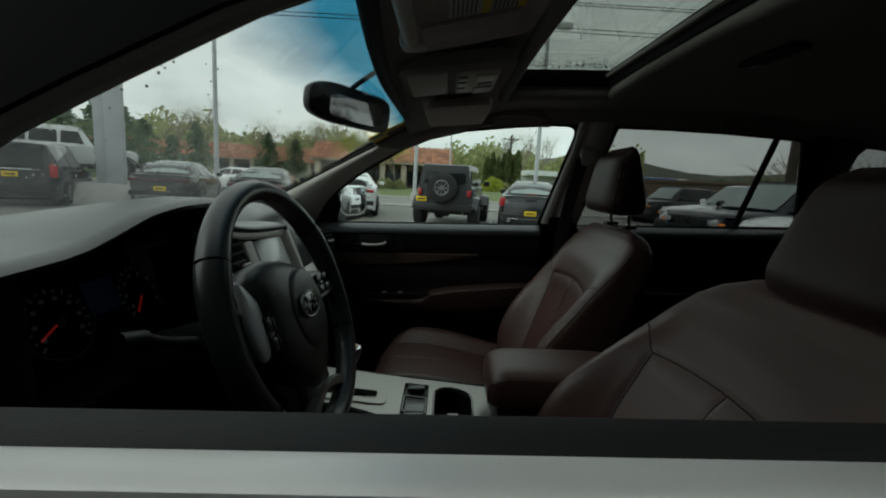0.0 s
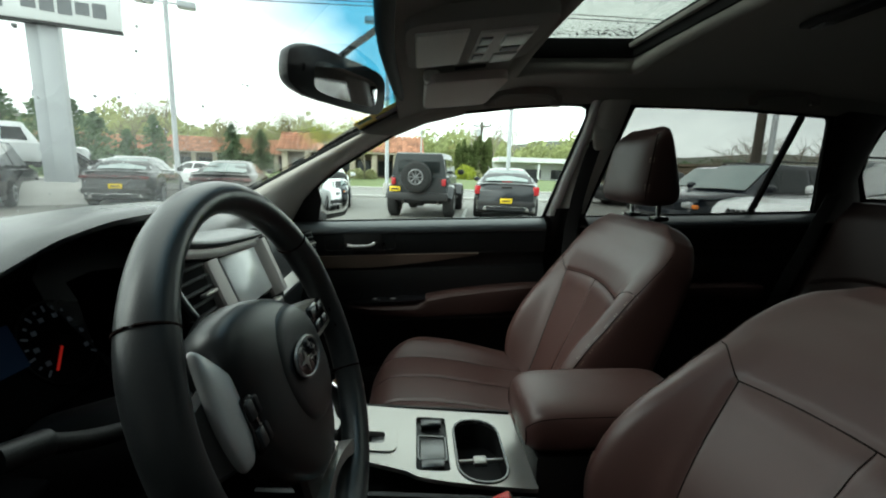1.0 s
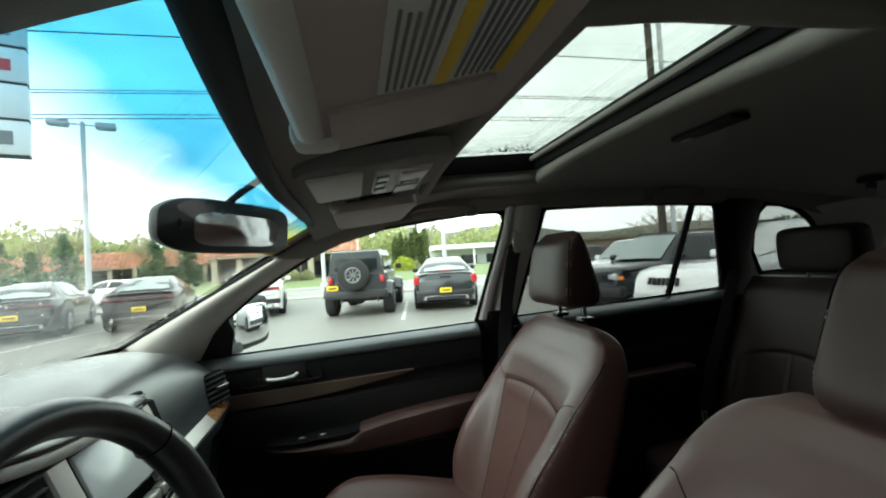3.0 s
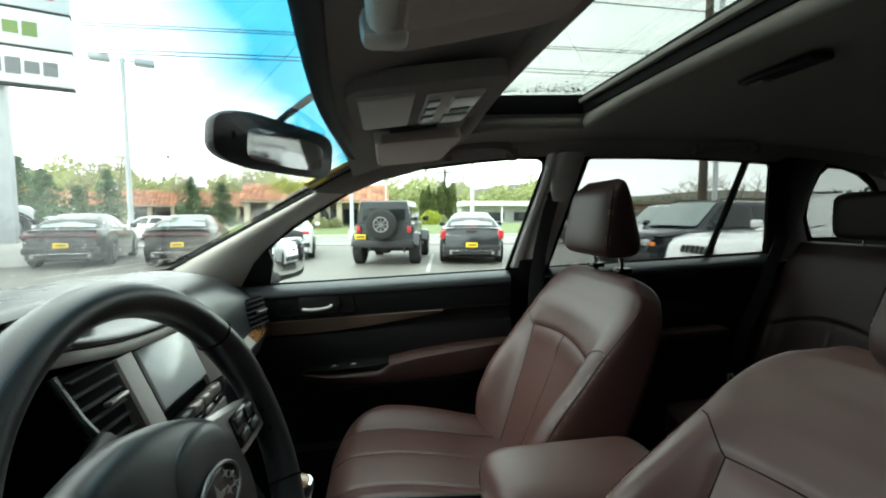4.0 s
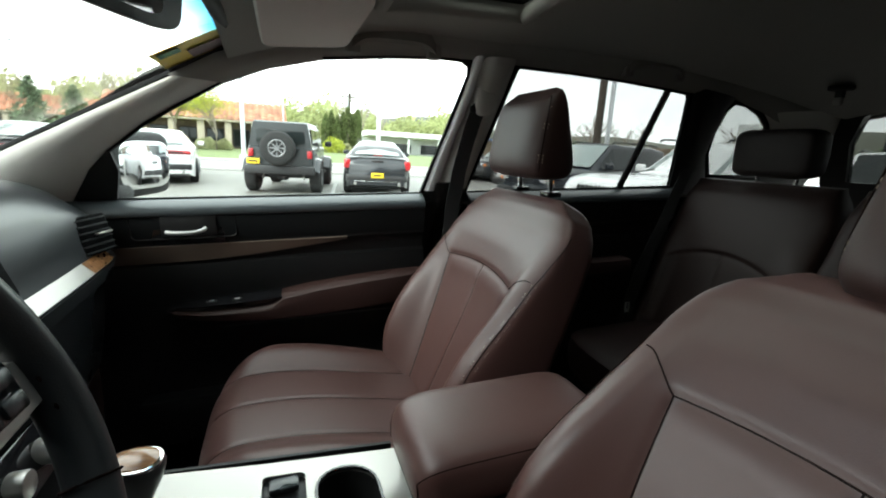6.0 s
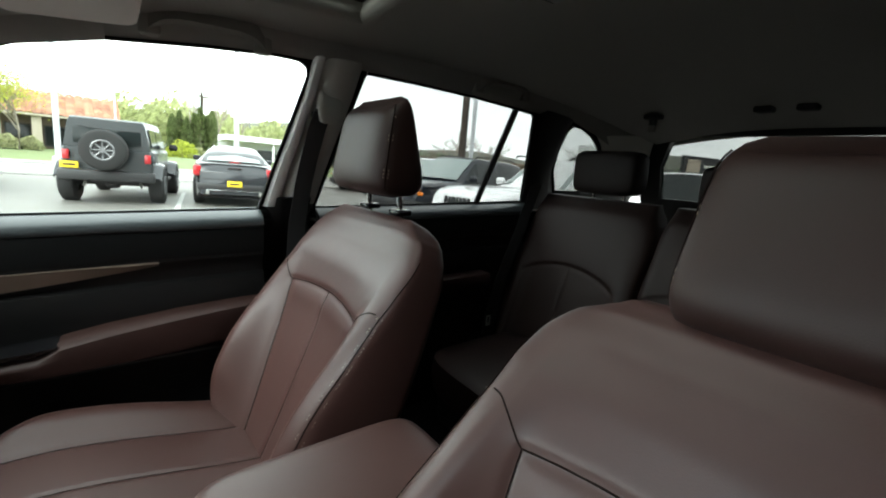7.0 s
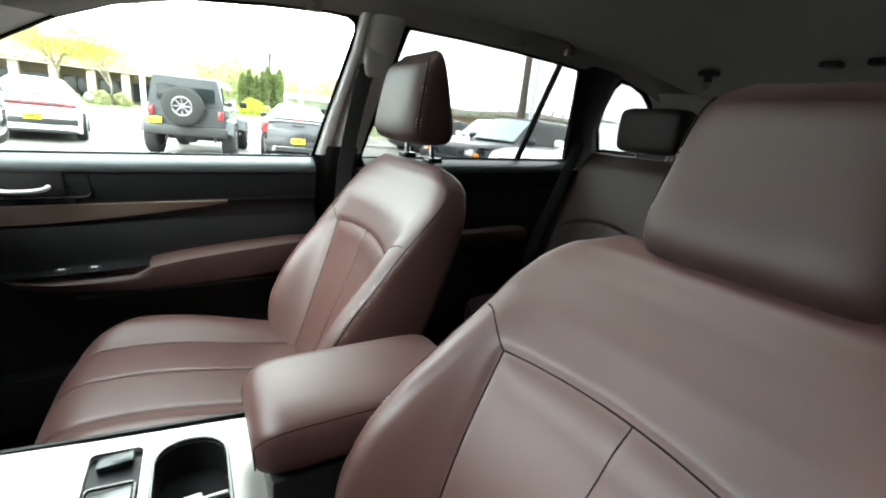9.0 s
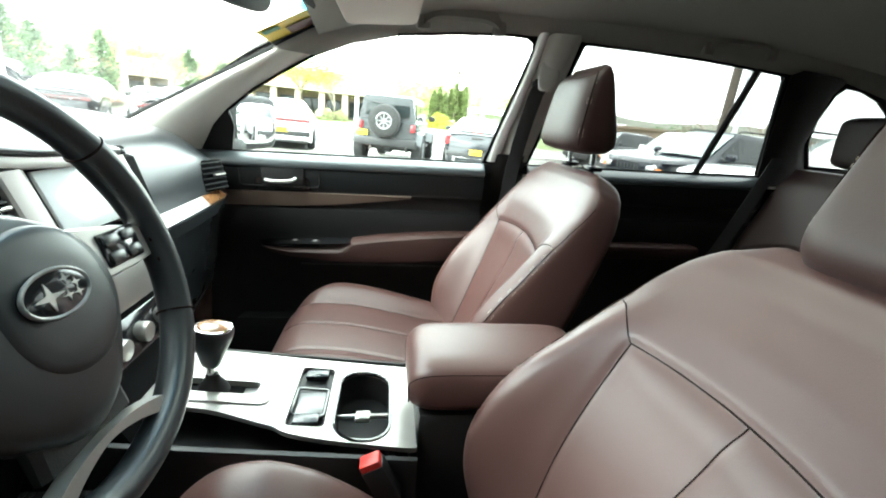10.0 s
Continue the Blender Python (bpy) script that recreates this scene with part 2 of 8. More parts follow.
YELLOW = material("yellow_card", (0.85, 0.60, 0.02), 0.5)
INK = material("black_ink", (0.02, 0.02, 0.02), 0.7)
GREY_PRINT = material("grey_print", (0.20, 0.20, 0.20), 0.7)
PAPER = material("white_label", (0.78, 0.77, 0.72), 0.6)


# ---- shapes ----
def bm_of(verts, faces):
    bm = bmesh.new()
    vs = [bm.verts.new(v) for v in verts]
    for f in faces:
        bm.faces.new([vs[i] for i in f])
    return bm


def finish(name, bm, mat, smooth=True, sharp=40.0):
    bmesh.ops.recalc_face_normals(bm, faces=bm.faces)
    if smooth:
        for f in bm.faces:
            f.smooth = True
        for e in bm.edges:
            if len(e.link_faces) == 2 and e.calc_face_angle(0) > radians(sharp):
                e.smooth = False
    me = bpy.data.meshes.new(name)
    bm.to_mesh(me)
    bm.free()
    me.materials.append(mat)
    return me


def part(name, bm, mat, parent, label="", smooth=True, sharp=40.0):
    ob = new(name, finish(name, bm, mat, smooth, sharp))
    ob.parent = parent
    if label:
        ob["label"] = label
    return ob


def thing(name, label, category, at=(0, 0, 0), group="", kind=""):
    ob = new(name)
    ob.location = at
    ob.empty_display_size = 0.1
    return tagged(ob, label, category, group, kind)


def rbox(size, at=(0, 0, 0), bevel=0.01, seg=2, rot=None, taper=1.0):
    """A bevelled box; taper narrows its top."""
    bm = bmesh.new()
    bmesh.ops.create_cube(bm, size=1.0)
    for v in bm.verts:
        k = taper if v.co.z > 0 else 1.0
        v.co = Vector((v.co.x * size[0] * k, v.co.y * size[1] * k, v.co.z * size[2]))
    if bevel > 0:
        bmesh.ops.bevel(bm, geom=list(bm.edges), offset=min(bevel, 0.49 * min(size)), segments=seg, profile=0.5, affect="EDGES")
    m = Matrix.Translation(at)
    if rot:
        m = m @ Euler([radians(a) for a in rot]).to_matrix().to_4x4()
    bm.transform(m)
    return bm


def cyl(r, h, at=(0, 0, 0), axis="z", seg=24, r2=None, bevel=0.0):
    bm = bmesh.new()
    bmesh.ops.create_cone(bm, cap_ends=True, segments=seg, radius1=r, radius2=r if r2 is None else r2, depth=h)
    if bevel:
        rim = [e for e in bm.edges if e.verts[0].co.z * e.verts[1].co.z > 0 and abs(e.verts[0].co.z - e.verts[1].co.z) < 1e-6]
        bmesh.ops.bevel(bm, geom=rim, offset=bevel, segments=2, profile=0.5, affect="EDGES")
    turn = {"z": Matrix.Identity(4), "x": Matrix.Rotation(radians(90), 4, "Y"), "y": Matrix.Rotation(radians(-90), 4, "X")}[axis]
    bm.transform(Matrix.Translation(at) @ turn)
    return bm


def join(*bms):
    out = bmesh.new()
    for b in bms:
        me = bpy.data.meshes.new("tmp")
        b.to_mesh(me)
        b.free()
        out.from_mesh(me)
        bpy.data.meshes.remove(me)
    return out


def loft(rings, caps=True, closed=True):
    """A skin over rings of equal length."""
    bm = bmesh.new()
    rows = [[bm.verts.new(p) for p in r] for r in rings]
    n = len(rings[0])
    for a, b in zip(rows, rows[1:]):
        for i in range(n if closed else n - 1):
            j = (i + 1) % n
            bm.faces.new((a[i], a[j], b[j], b[i]))
    if caps and closed:
        bm.faces.new(rows[0][::-1])
        bm.faces.new(rows[-1])
    return bm


def thick(bm, t):
    """Gives a sheet its thickness, against its normals."""
    bmesh.ops.recalc_face_normals(bm, faces=bm.faces)
    bmesh.ops.solidify(bm, geom=list(bm.faces), thickness=t)
    return bm


def tube(points, r, seg=8, closed=False, flat=1.0):
    """A round bar along points."""
    pts = [Vector(p) for p in points]
    n = len(pts)
    rings = []
    up = Vector((0, 0, 1))
    for i, p in enumerate(pts):
        a = pts[(i - 1) % n] if closed or i > 0 else p
        b = pts[(i + 1) % n] if closed or i < n - 1 else p
        d = (b - a).normalized()
        s = d.cross(up)
        if s.length < 1e-3:
            s = d.cross(Vector((0, 1, 0)))
        s.normalize()
        u = s.cross(d)
        rings.append([p + s * (r * math.cos(k * 2 * math.pi / seg)) + u * (r * flat * math.sin(k * 2 * math.pi / seg)) for k in range(seg)])
    if closed:
        rings.append(rings[0])
    bm = loft(rings, caps=not closed)
    if closed:
        bmesh.ops.remove_doubles(bm, verts=bm.verts, dist=1e-6)
    return bm


def smooth_line(points, n=8, closed=False):
    """A Catmull-Rom line through points."""
    P = [Vector(p) for p in points]
    out = []
    count = len(P)
    for i in range(count if closed else count - 1):
        if closed:
            a, b, c, d = P[i - 1], P[i], P[(i + 1) % count], P[(i + 2) % count]
        else:
            a, b, c, d = P[max(i - 1, 0)], P[i], P[i + 1], P[min(i + 2, count - 1)]
        for k in range(n):
            t = k / n
            out.append(0.5 * ((2 * b) + (c - a) * t + (2 * a - 5 * b + 4 * c - d) * t * t + (3 * b - a - 3 * c + d) * t ** 3))
    if not closed:
        out.append(P[-1].copy())
    return out


def plate(outer, holes, place, depth):
    """A flat sheet with holes, drawn in two coordinates and laid by place(u, v), of a thickness given by the vector depth."""
    bm = bmesh.new()
    edges = []
    for loop in (outer, *holes):
        vs = [bm.verts.new((p[0], p[1], 0)) for p in loop]
        edges += [bm.edges.new((vs[i], vs[(i + 1) % len(vs)])) for i in range(len(vs))]
    bmesh.ops.triangle_fill(bm, use_beauty=True, use_dissolve=False, edges=edges)
    for v in bm.verts:
        v.co = place(v.co.x, v.co.y)
    ext = bmesh.ops.extrude_face_region(bm, geom=list(bm.faces))
    for v in ext["geom"]:
        if isinstance(v, bmesh.types.BMVert):
            v.co = v.co + Vector(depth)
    return bm


def sup(a, p):
    return math.copysign(abs(a) ** p, a)


def pad(w, d, h, at=(0, 0, 0), p=0.35, seg=28, rows=10, puff=0.0, rot=None):
    """A stuffed cushion: a rounded box of superellipse sections."""
    rings = []
    for i in range(rows + 1):
        v = -math.pi / 2 + math.pi * i / rows
        cz, k = sup(math.sin(v), p), abs(math.cos(v)) ** p
        rings.append([Vector((sup(math.cos(2 * math.pi * j / seg), p) * w / 2 * k, sup(math.sin(2 * math.pi * j / seg), p) * d / 2 * k, cz * h / 2 * (1 + puff * k))) for j in range(seg)])
    bm = loft(rings[1:-1])
    m = Matrix.Translation(at)
    if rot:
        m = m @ Euler([radians(a) for a in rot]).to_matrix().to_4x4()
    bm.transform(m)
    return bm


# ---- car shell ----
def side_y(z, sign=1):
    """How far out the side windows stand at a height; the driver's door stands a little steeper."""
    return 0.724 - (0.507 if sign > 0 else 0.30) * (z - 1.126)


def on_side(x, z, sign=1, off=0.0):
    return Vector((x, sign * (side_y(z, sign) + off), z))


FRONT_WINDOW = [(-0.505, 1.128), (-0.455, 1.20), (-0.405, 1.248), (-0.325, 1.305), (-0.25, 1.348), (-0.155, 1.398), (-0.06, 1.433), (0.06, 1.459), (0.22, 1.473), (0.35, 1.480), (0.405, 1.478), (0.424, 1.468), (0.428, 1.45), (0.348, 1.128)]
REAR_WINDOW = [(0.50, 1.128), (0.565, 1.465), (0.572, 1.475), (0.74, 1.471), (0.92, 1.463), (1.08, 1.452), (1.20, 1.442), (1.212, 1.43), (1.345, 1.132)]
QUARTER_WINDOW = [(1.515, 1.175), (1.44, 1.26), (1.415, 1.33), (1.412, 1.40), (1.43, 1.424), (1.50, 1.418), (1.58, 1.395), (1.65, 1.36), (1.80, 1.25), (1.83, 1.19), (1.82, 1.165)]
SIDE_OUTLINE = [(-0.72, 1.10), (-0.66, 1.185), (-0.49, 1.295), (-0.30, 1.41), (-0.18, 1.468), (-0.02, 1.505), (0.2, 1.525), (0.6, 1.53), (1.1, 1.51), (1.6, 1.475), (2.0, 1.42), (2.16, 1.10)]

# windscreen: leaning and bowed forwards in the middle
def screen_point(y, t):
    side = abs(y) / 0.66
    x = -0.118 - (0.60 + 0.13 * (1 - side ** 2)) * t - 0.012 * (1 - side ** 2)
    z = 1.484 - 0.295 * t - 0.012 * side ** 2 * (1 - t)
    if y < 0:
        return Vector((x + 0.034 * side ** 1.5 * (1 - t), y * (0.835 + 0.185 * t), z + 0.026 * side ** 2 * (1 - t)))
    return Vector((x, y * (0.80 + 0.22 * t), z))


car_body = thing("car_body", "dark brown estate car body with grey-beige inner trim", "car body", kind="structure")
for sign in (1, -1):
    bm = plate(SIDE_OUTLINE, [FRONT_WINDOW, REAR_WINDOW, QUARTER_WINDOW], lambda u, v: on_side(u, v, sign), (0, 0.009 * sign, 0))
    part("side_frame", bm, FRAME_BLACK, car_body, "black window frame with rubber seals")
    # rubber seals round the openings
    for loop_pts in (FRONT_WINDOW, REAR_WINDOW, QUARTER_WINDOW):
        pts = [on_side(x, z, sign, -0.004) for x, z in loop_pts]
        lining = sign < 0 and loop_pts is FRONT_WINDOW
        part("window_seal", tube(pts, 0.007 if lining else 0.0035, 8, closed=True), HEADLINER_TRIM if lining else RUBBER, car_body)

    def strip(name, inner, outer, mat, lift, label=""):
        """A trim strip between two lines on the side wall, bulged inwards."""
        rings = []
        for i, (a, b) in enumerate(zip(inner, outer)):
            swell = lift * (1 - 0.47 * i / (len(inner) - 1)) if name == "windscreen_pillar_trim" else lift
            A = on_side(*a, sign)
            B = b if isinstance(b, Vector) else on_side(*b, sign)
            row = []
            for k in range(7):
                t = k / 6
                p = A.lerp(B, t)
                p.y -= sign * (0.004 + swell * (1 - abs(2 * t - 1) ** (2.2 if name in ("windscreen_pillar_trim", "roof_front_rail_trim") else 4)))
                row.append(p)
            rings.append(row)
        bm = loft(rings, caps=False, closed=False)
        if sign < 0:
            bmesh.ops.reverse_faces(bm, faces=bm.faces)
        return part(name, thick(bm, -0.006), mat, car_body, label)

    # windscreen pillar
    a_low = [(-0.512, 1.124), (-0.461, 1.201), (-0.408, 1.250), (-0.328, 1.308), (-0.25, 1.352), (-0.155, 1.402), (-0.06, 1.437), (0.06, 1.4625)]
    cut_ = 6 if sign > 0 else 8
    a_up = [screen_point(sign * 0.652, k) + Vector((0, 0, -0.007)) for k in (1.0, 0.86, 0.72, 0.55, 0.39, 0.22, 0.06)] + [on_side(0.06, 1.515, sign)]
    strip("windscreen_pillar_trim", a_low[:cut_] if sign > 0 else [(x, z + 0.012) for x, z in a_low], a_up[:cut_], PILLAR if sign > 0 else PILLAR_GREY, 0.040 if sign > 0 else 0.006, "smooth grey-beige windscreen pillar trim")
    if sign < 0:
        # the door opening's flange, turned inwards to the windscreen
        flange = []
        for i, (x, z) in enumerate(a_low):
            p = on_side(x, z, sign, -0.004)
            q = screen_point(-0.655, min(1.0, max(0.0, (-0.135 - x) / 0.6)))
            e = Vector((x, p.y + 0.047, z + 0.011))
            flange.append([p, p.lerp(e, 0.35) + Vector((0, 0, -0.004)), p.lerp(e, 0.7) + Vector((0, 0, -0.003)), e, e + Vector((-0.006, 0.006, 0.010)), e.lerp(Vector((x - 0.06, e.y + 0.03, z + 0.05)), 0.9)])
        part("opening_flange", thick(loft(flange, False, False), 0.002), HEADLINER, car_body, "grey-beige flange of the door opening")
    if sign > 0:
        strip("roof_front_rail_trim", a_low[cut_ - 1:], a_up[cut_ - 1:], HEADLINER, 0.016, "cloth-covered rail above the pillar")
    # rail above the windows
    r_low = [(0.06, 1.4625), (0.22, 1.4765), (0.36, 1.4830), (0.44, 1.483), (0.58, 1.479), (0.92, 1.467), (1.21, 1.447), (1.42, 1.437), (1.60, 1.40), (1.80, 1.30)]
    r_up = [(0.06, 1.515), (0.22, 1.53), (0.36, 1.535), (0.44, 1.535), (0.58, 1.535), (0.92, 1.525), (1.21, 1.51), (1.42, 1.495), (1.62, 1.47), (1.92, 1.42)]
    strip("roof_rail_trim", r_low, r_up, HEADLINER, 0.012)
    # middle pillar: pale above, black below
    # edge strip painted pale where window light grazes the beige trim
    strip("door_frame_trim", [(0.360, 1.135), (0.381, 1.24), (0.402, 1.32), (0.424, 1.41), (0.434, 1.49)], [(0.402, 1.135), (0.418, 1.24), (0.435, 1.32), (0.452, 1.41), (0.461, 1.49)], PILLAR_LIT, 0.018, "beige door frame edge with window light put into its colour")
    strip("middle_pillar_trim", [(0.402, 1.14), (0.418, 1.24), (0.434, 1.32), (0.451, 1.41), (0.460, 1.49)], [(0.496, 1.14), (0.512, 1.24), (0.527, 1.32), (0.545, 1.41), (0.556, 1.49)], MID_PILLAR, 0.026, "grey-beige middle pillar trim")
    strip("middle_pillar_base", [(0.352, 0.60), (0.352, 0.80), (0.355, 1.0), (0.372, 1.16)], [(0.52, 0.60), (0.50, 0.80), (0.49, 1.0), (0.497, 1.16)], PLASTIC, 0.03, "black lower pillar trim")
    strip("rear_pillar_trim", [(1.36, 1.10), (1.30, 1.25), (1.225, 1.44), (1.22, 1.46)], [(1.56, 1.10), (1.435, 1.25), (1.405, 1.40), (1.42, 1.44)], PLASTIC, 0.02, "dark rear pillar trim")
    strip("cargo_side_trim", [(1.52, 0.70), (1.52, 0.9), (1.52, 1.165)], [(2.12, 0.70), (2.14, 0.9), (2.14, 1.165)], PLASTIC, 0.01)
    strip("tail_pillar_trim", [(1.835, 1.165), (1.83, 1.20), (1.80, 1.26), (1.66, 1.368), (1.60, 1.40)], [(2.17, 1.165), (2.16, 1.22), (2.13, 1.30), (2.08, 1.38), (2.02, 1.43)], PILLAR, 0.02, "grey-beige tail pillar trim")
    # division bar of the rear door window
    part("window_division_bar", tube([on_side(1.115, 1.125, sign, 0.006), on_side(1.119, 1.462, sign, 0.006)], 0.011, 6), RUBBER, car_body)
    # outer door skins and the bright strip under the windows
    skin = [[Vector((x, sign * y, z)) for y, z in ((0.79, 1.112), (0.83, 1.06), (0.865, 0.95), (0.88, 0.8), (0.86, 0.55), (0.82, 0.35))] for x in (-0.72, -0.2, 0.35, 0.9, 1.45, 2.1)]
    part("door_skin", thick(loft(skin, caps=False, closed=False), 0.01), BODY_PAINT, car_body, "dark brown painted door skin")
    part("window_strip", rbox((2.75, 0.034, 0.022), (0.69, sign * 0.772, 1.146 if sign < 0 else 1.094), 0.008), SATIN_METAL, car_body, "bright metal strip under the windows")
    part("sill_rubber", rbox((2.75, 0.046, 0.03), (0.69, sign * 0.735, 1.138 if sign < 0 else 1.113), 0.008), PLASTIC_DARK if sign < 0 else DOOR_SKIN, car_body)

# panes
def pane(name, outline, sign, mat, label=""):
    bm = plate(outline, [], lambda u, v: on_side(u, v, sign, 0.0035), (0, 0.003 * sign, 0))
    ob = part(name, bm, mat, car_body, label, smooth=False)
    return ob


pane("passenger_window_pane", FRONT_WINDOW, 1, GLASS, "clear closed side window pane")
# the driver's side gets darker panes only to dim the back
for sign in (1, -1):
    pane("rear_door_pane", REAR_WINDOW, sign, GLASS_PRIVACY if sign > 0 else GLASS_LIGHT_STOP, "dark privacy glass pane")
    pane("quarter_pane", QUARTER_WINDOW, sign, GLASS_TAIL if sign > 0 else GLASS_LIGHT_STOP, "dark privacy glass pane")

# windscreen
rings = [[screen_point(-0.66 + 1.32 * i / 24, k / 12) for i in range(25)] for k in range(13)]
part("windscreen", loft(rings, caps=False, closed=False), GLASS_SHADE, car_body, "windscreen with a blue shade band along its top")
random.seed(9)
specks = []
for i in range(170):
    b = bmesh.new()
    bmesh.ops.create_icosphere(b, subdivisions=1, radius=random.uniform(0.0008, 0.0020))
    bmesh.ops.translate(b, vec=screen_point(random.uniform(-0.55, 0.62), random.uniform(0.25, 0.95)) + Vector((-0.001, 0, 0.002)), verts=b.verts)
    specks.append(b)
sk_ob = part("rain_drops", join(*specks), DROP, car_body, "rain drops on the windscreen")
sk_ob["kind"] = "stuff"
rim = [screen_point(-0.66 + 1.32 * i / 24, 0.0) + Vector((0.0, 0, -0.004)) for i in range(25)]
part("windscreen_header", tube(rim, 0.013, 10, flat=0.7), PLASTIC_DARK, car_body, "black edge band at the top of the windscreen")
foot = [[screen_point(-0.65 + 1.30 * i / 24, k) + Vector((0.002, 0, -0.004)) for i in range(25)] for k in (0.93, 0.96, 1.0)]
part("windscreen_foot_band", thick(loft(foot, caps=False, closed=False), 0.002), RUBBER, car_body, "black band along the foot of the windscreen")
for sign in (1, -1):
    rim = [screen_point(sign * 0.655, k / 12) + Vector((0.003, 0, -0.006)) for k in range(13)]
    part("windscreen_edge", tube(rim, 0.010, 8), RUBBER, car_body)

# roof lining with the sunroof opening
SUNROOF = (0.170, 0.462, -0.40, 0.350)


def roof_z(x, y):
    back = max(0.0, x - 0.7) / 1.3
    front = max(0.0, 0.25 - x) / 0.45
    fall = 0.05 if y > 0 else 0.012 + 0.022 * min(1.0, max(0.0, x) / 0.4)
    return 1.565 - fall * (abs(y) / 0.55) ** 2.2 - 0.115 * back ** 1.6 - 0.105 * front ** 1.5


def roof_grid():
    bm = bmesh.new()
    xs = sorted(set([-0.134] + [round(-0.115 + 0.0145 * i, 4) for i in range(19)] + [SUNROOF[0], SUNROOF[1], 0.31, 0.25, 0.38] + [round(0.5 + 0.08 * i, 4) for i in range(21)]))
    ys = sorted(set([round(-0.64 + 0.04 * i, 4) for i in range(31)] + [SUNROOF[2], SUNROOF[3]]))
    lead = {y: -0.134 + 0.044 * (max(0.0, -y) / 0.55) ** 1.5 for y in ys}
    v = {(x, y): bm.verts.new((max(x, lead[y]), y, roof_z(max(x, lead[y]), y))) for x in xs for y in ys}
    for a, b in zip(xs, xs[1:]):
        for c, d in zip(ys, ys[1:]):
            if SUNROOF[0] - 1e-6 <= a and b <= SUNROOF[1] + 1e-6 and SUNROOF[2] - 1e-6 <= c and d <= SUNROOF[3] + 1e-6:
                continue
            bm.faces.new((v[a, c], v[b, c], v[b, d], v[a, d]))
    bmesh.ops.remove_doubles(bm, verts=bm.verts, dist=1e-5)
    bmesh.ops.dissolve_degenerate(bm, dist=1e-5, edges=bm.edges)
    return bm


ceiling = new("ceiling", finish("ceiling", thick(roof_grid(), -0.03), HEADLINER))
tagged(ceiling, "grey-beige cloth roof lining with a sunroof opening", "ceiling", kind="structure")
roof_skin = [[Vector((x, y, roof_z(x, y) + 0.055)) for y in [-0.72 + 0.1 * i for i in range(14)]] for x in (-0.105, 0.0, SUNROOF[0] - 0.03)]
roof_skin2 = [[Vector((x, y, roof_z(x, y) + 0.055)) for y in [-0.72 + 0.1 * i for i in range(14)]] for x in (SUNROOF[1] + 0.03, 0.8, 1.2, 1.6, 2.0, 2.1)]
part("roof_skin", thick(loft(roof_skin, False, False), 0.005), BODY_PAINT, car_body)
part("roof_skin", thick(loft(roof_skin2, False, False), 0.005), BODY_PAINT, car_body)
for sign in (1, -1):
    part("roof_skin", thick(loft([[Vector((x, sign * y, roof_z(x, y) + 0.055)) for y in (0.345 if sign > 0 else 0.415, 0.5, 0.6, 0.7 if sign < 0 else 0.62)] for x in (-0.05, 0.15, 0.3, 0.5)], False, False), 0.005), BODY_PAINT, car_body)

sunroof = thing("sunroof", "tinted glass sunroof with black frame and rain drops", "sunroof", (0.31, 0, 1.57))
so = Vector(sunroof.location)
x0, x1, y0, y1 = SUNROOF
part("glass_pane", rbox((x1 - x0 + 0.08, y1 - y0 + 0.08, 0.005), Vector(((x0 + x1) / 2, (y0 + y1) / 2, 1.612)) - so, 0.0), GLASS_ROOF, sunroof, "tinted roof pane", smooth=False)
for (ax, ay, bx, by) in ((x0, y0, x0, y1), (x1, y0, x1, y1), (x0, y0, x1, y0), (x0, y1, x1, y1)):
    lx, ly = abs(bx - ax), abs(by - ay)
    part("frame", rbox((max(lx, 0.018), max(ly, 0.018) + (0.018 if ly else 0), 0.045), Vector(((ax + bx) / 2, (ay + by) / 2, 1.587)) - so, 0.004), RUBBER, sunroof, "black rubber frame")
lip = [Vector((x, y, roof_z(x, y) - 0.002)) - so for x, y in ((x0 - 0.012, y0 - 0.012), (x1 + 0.012, y0 - 0.012), (x1 + 0.012, y1 + 0.012), (x0 - 0.012, y1 + 0.012))]
lip_pts = []
for i in range(4):
    a, b = lip[i], lip[(i + 1) % 4]
    for k in range(10):
        t = k / 10
        p = a.lerp(b, t)
        p.z = roof_z(p.x + so.x, p.y + so.y) - 0.002 - so.z
        lip_pts.append(p)
part("edge_lip", tube(lip_pts, 0.017, 12, closed=True), HEADLINER, sunroof, "cloth-covered edge lip")
part("shade", rbox((0.06, y1 - y0 + 0.02, 0.012), Vector((x1 + 0.01, (y0 + y1) / 2, 1.592)) - so, 0.004), HEADLINER, sunroof, "slid back sunshade edge")
random.seed(4)
drops = []
for i in range(260):
    r = random.uniform(0.0012, 0.0034)
    b = bmesh.new()
    bmesh.ops.create_icosphere(b, subdivisions=1, radius=r)
    bmesh.ops.scale(b, vec=(1, 1, 0.5), verts=b.verts)
    w = abs(random.gauss(0, 0.035))
    bmesh.ops.translate(b, vec=Vector((random.uniform(x0, x1), y1 - w, 1.616)) - so, verts=b.verts)
    drops.append(b)
dr = part("rain_drops", join(*drops), GLOSS_BLACK, sunroof, "rain drops on the outside of the pane")
dr["kind"] = "stuff"

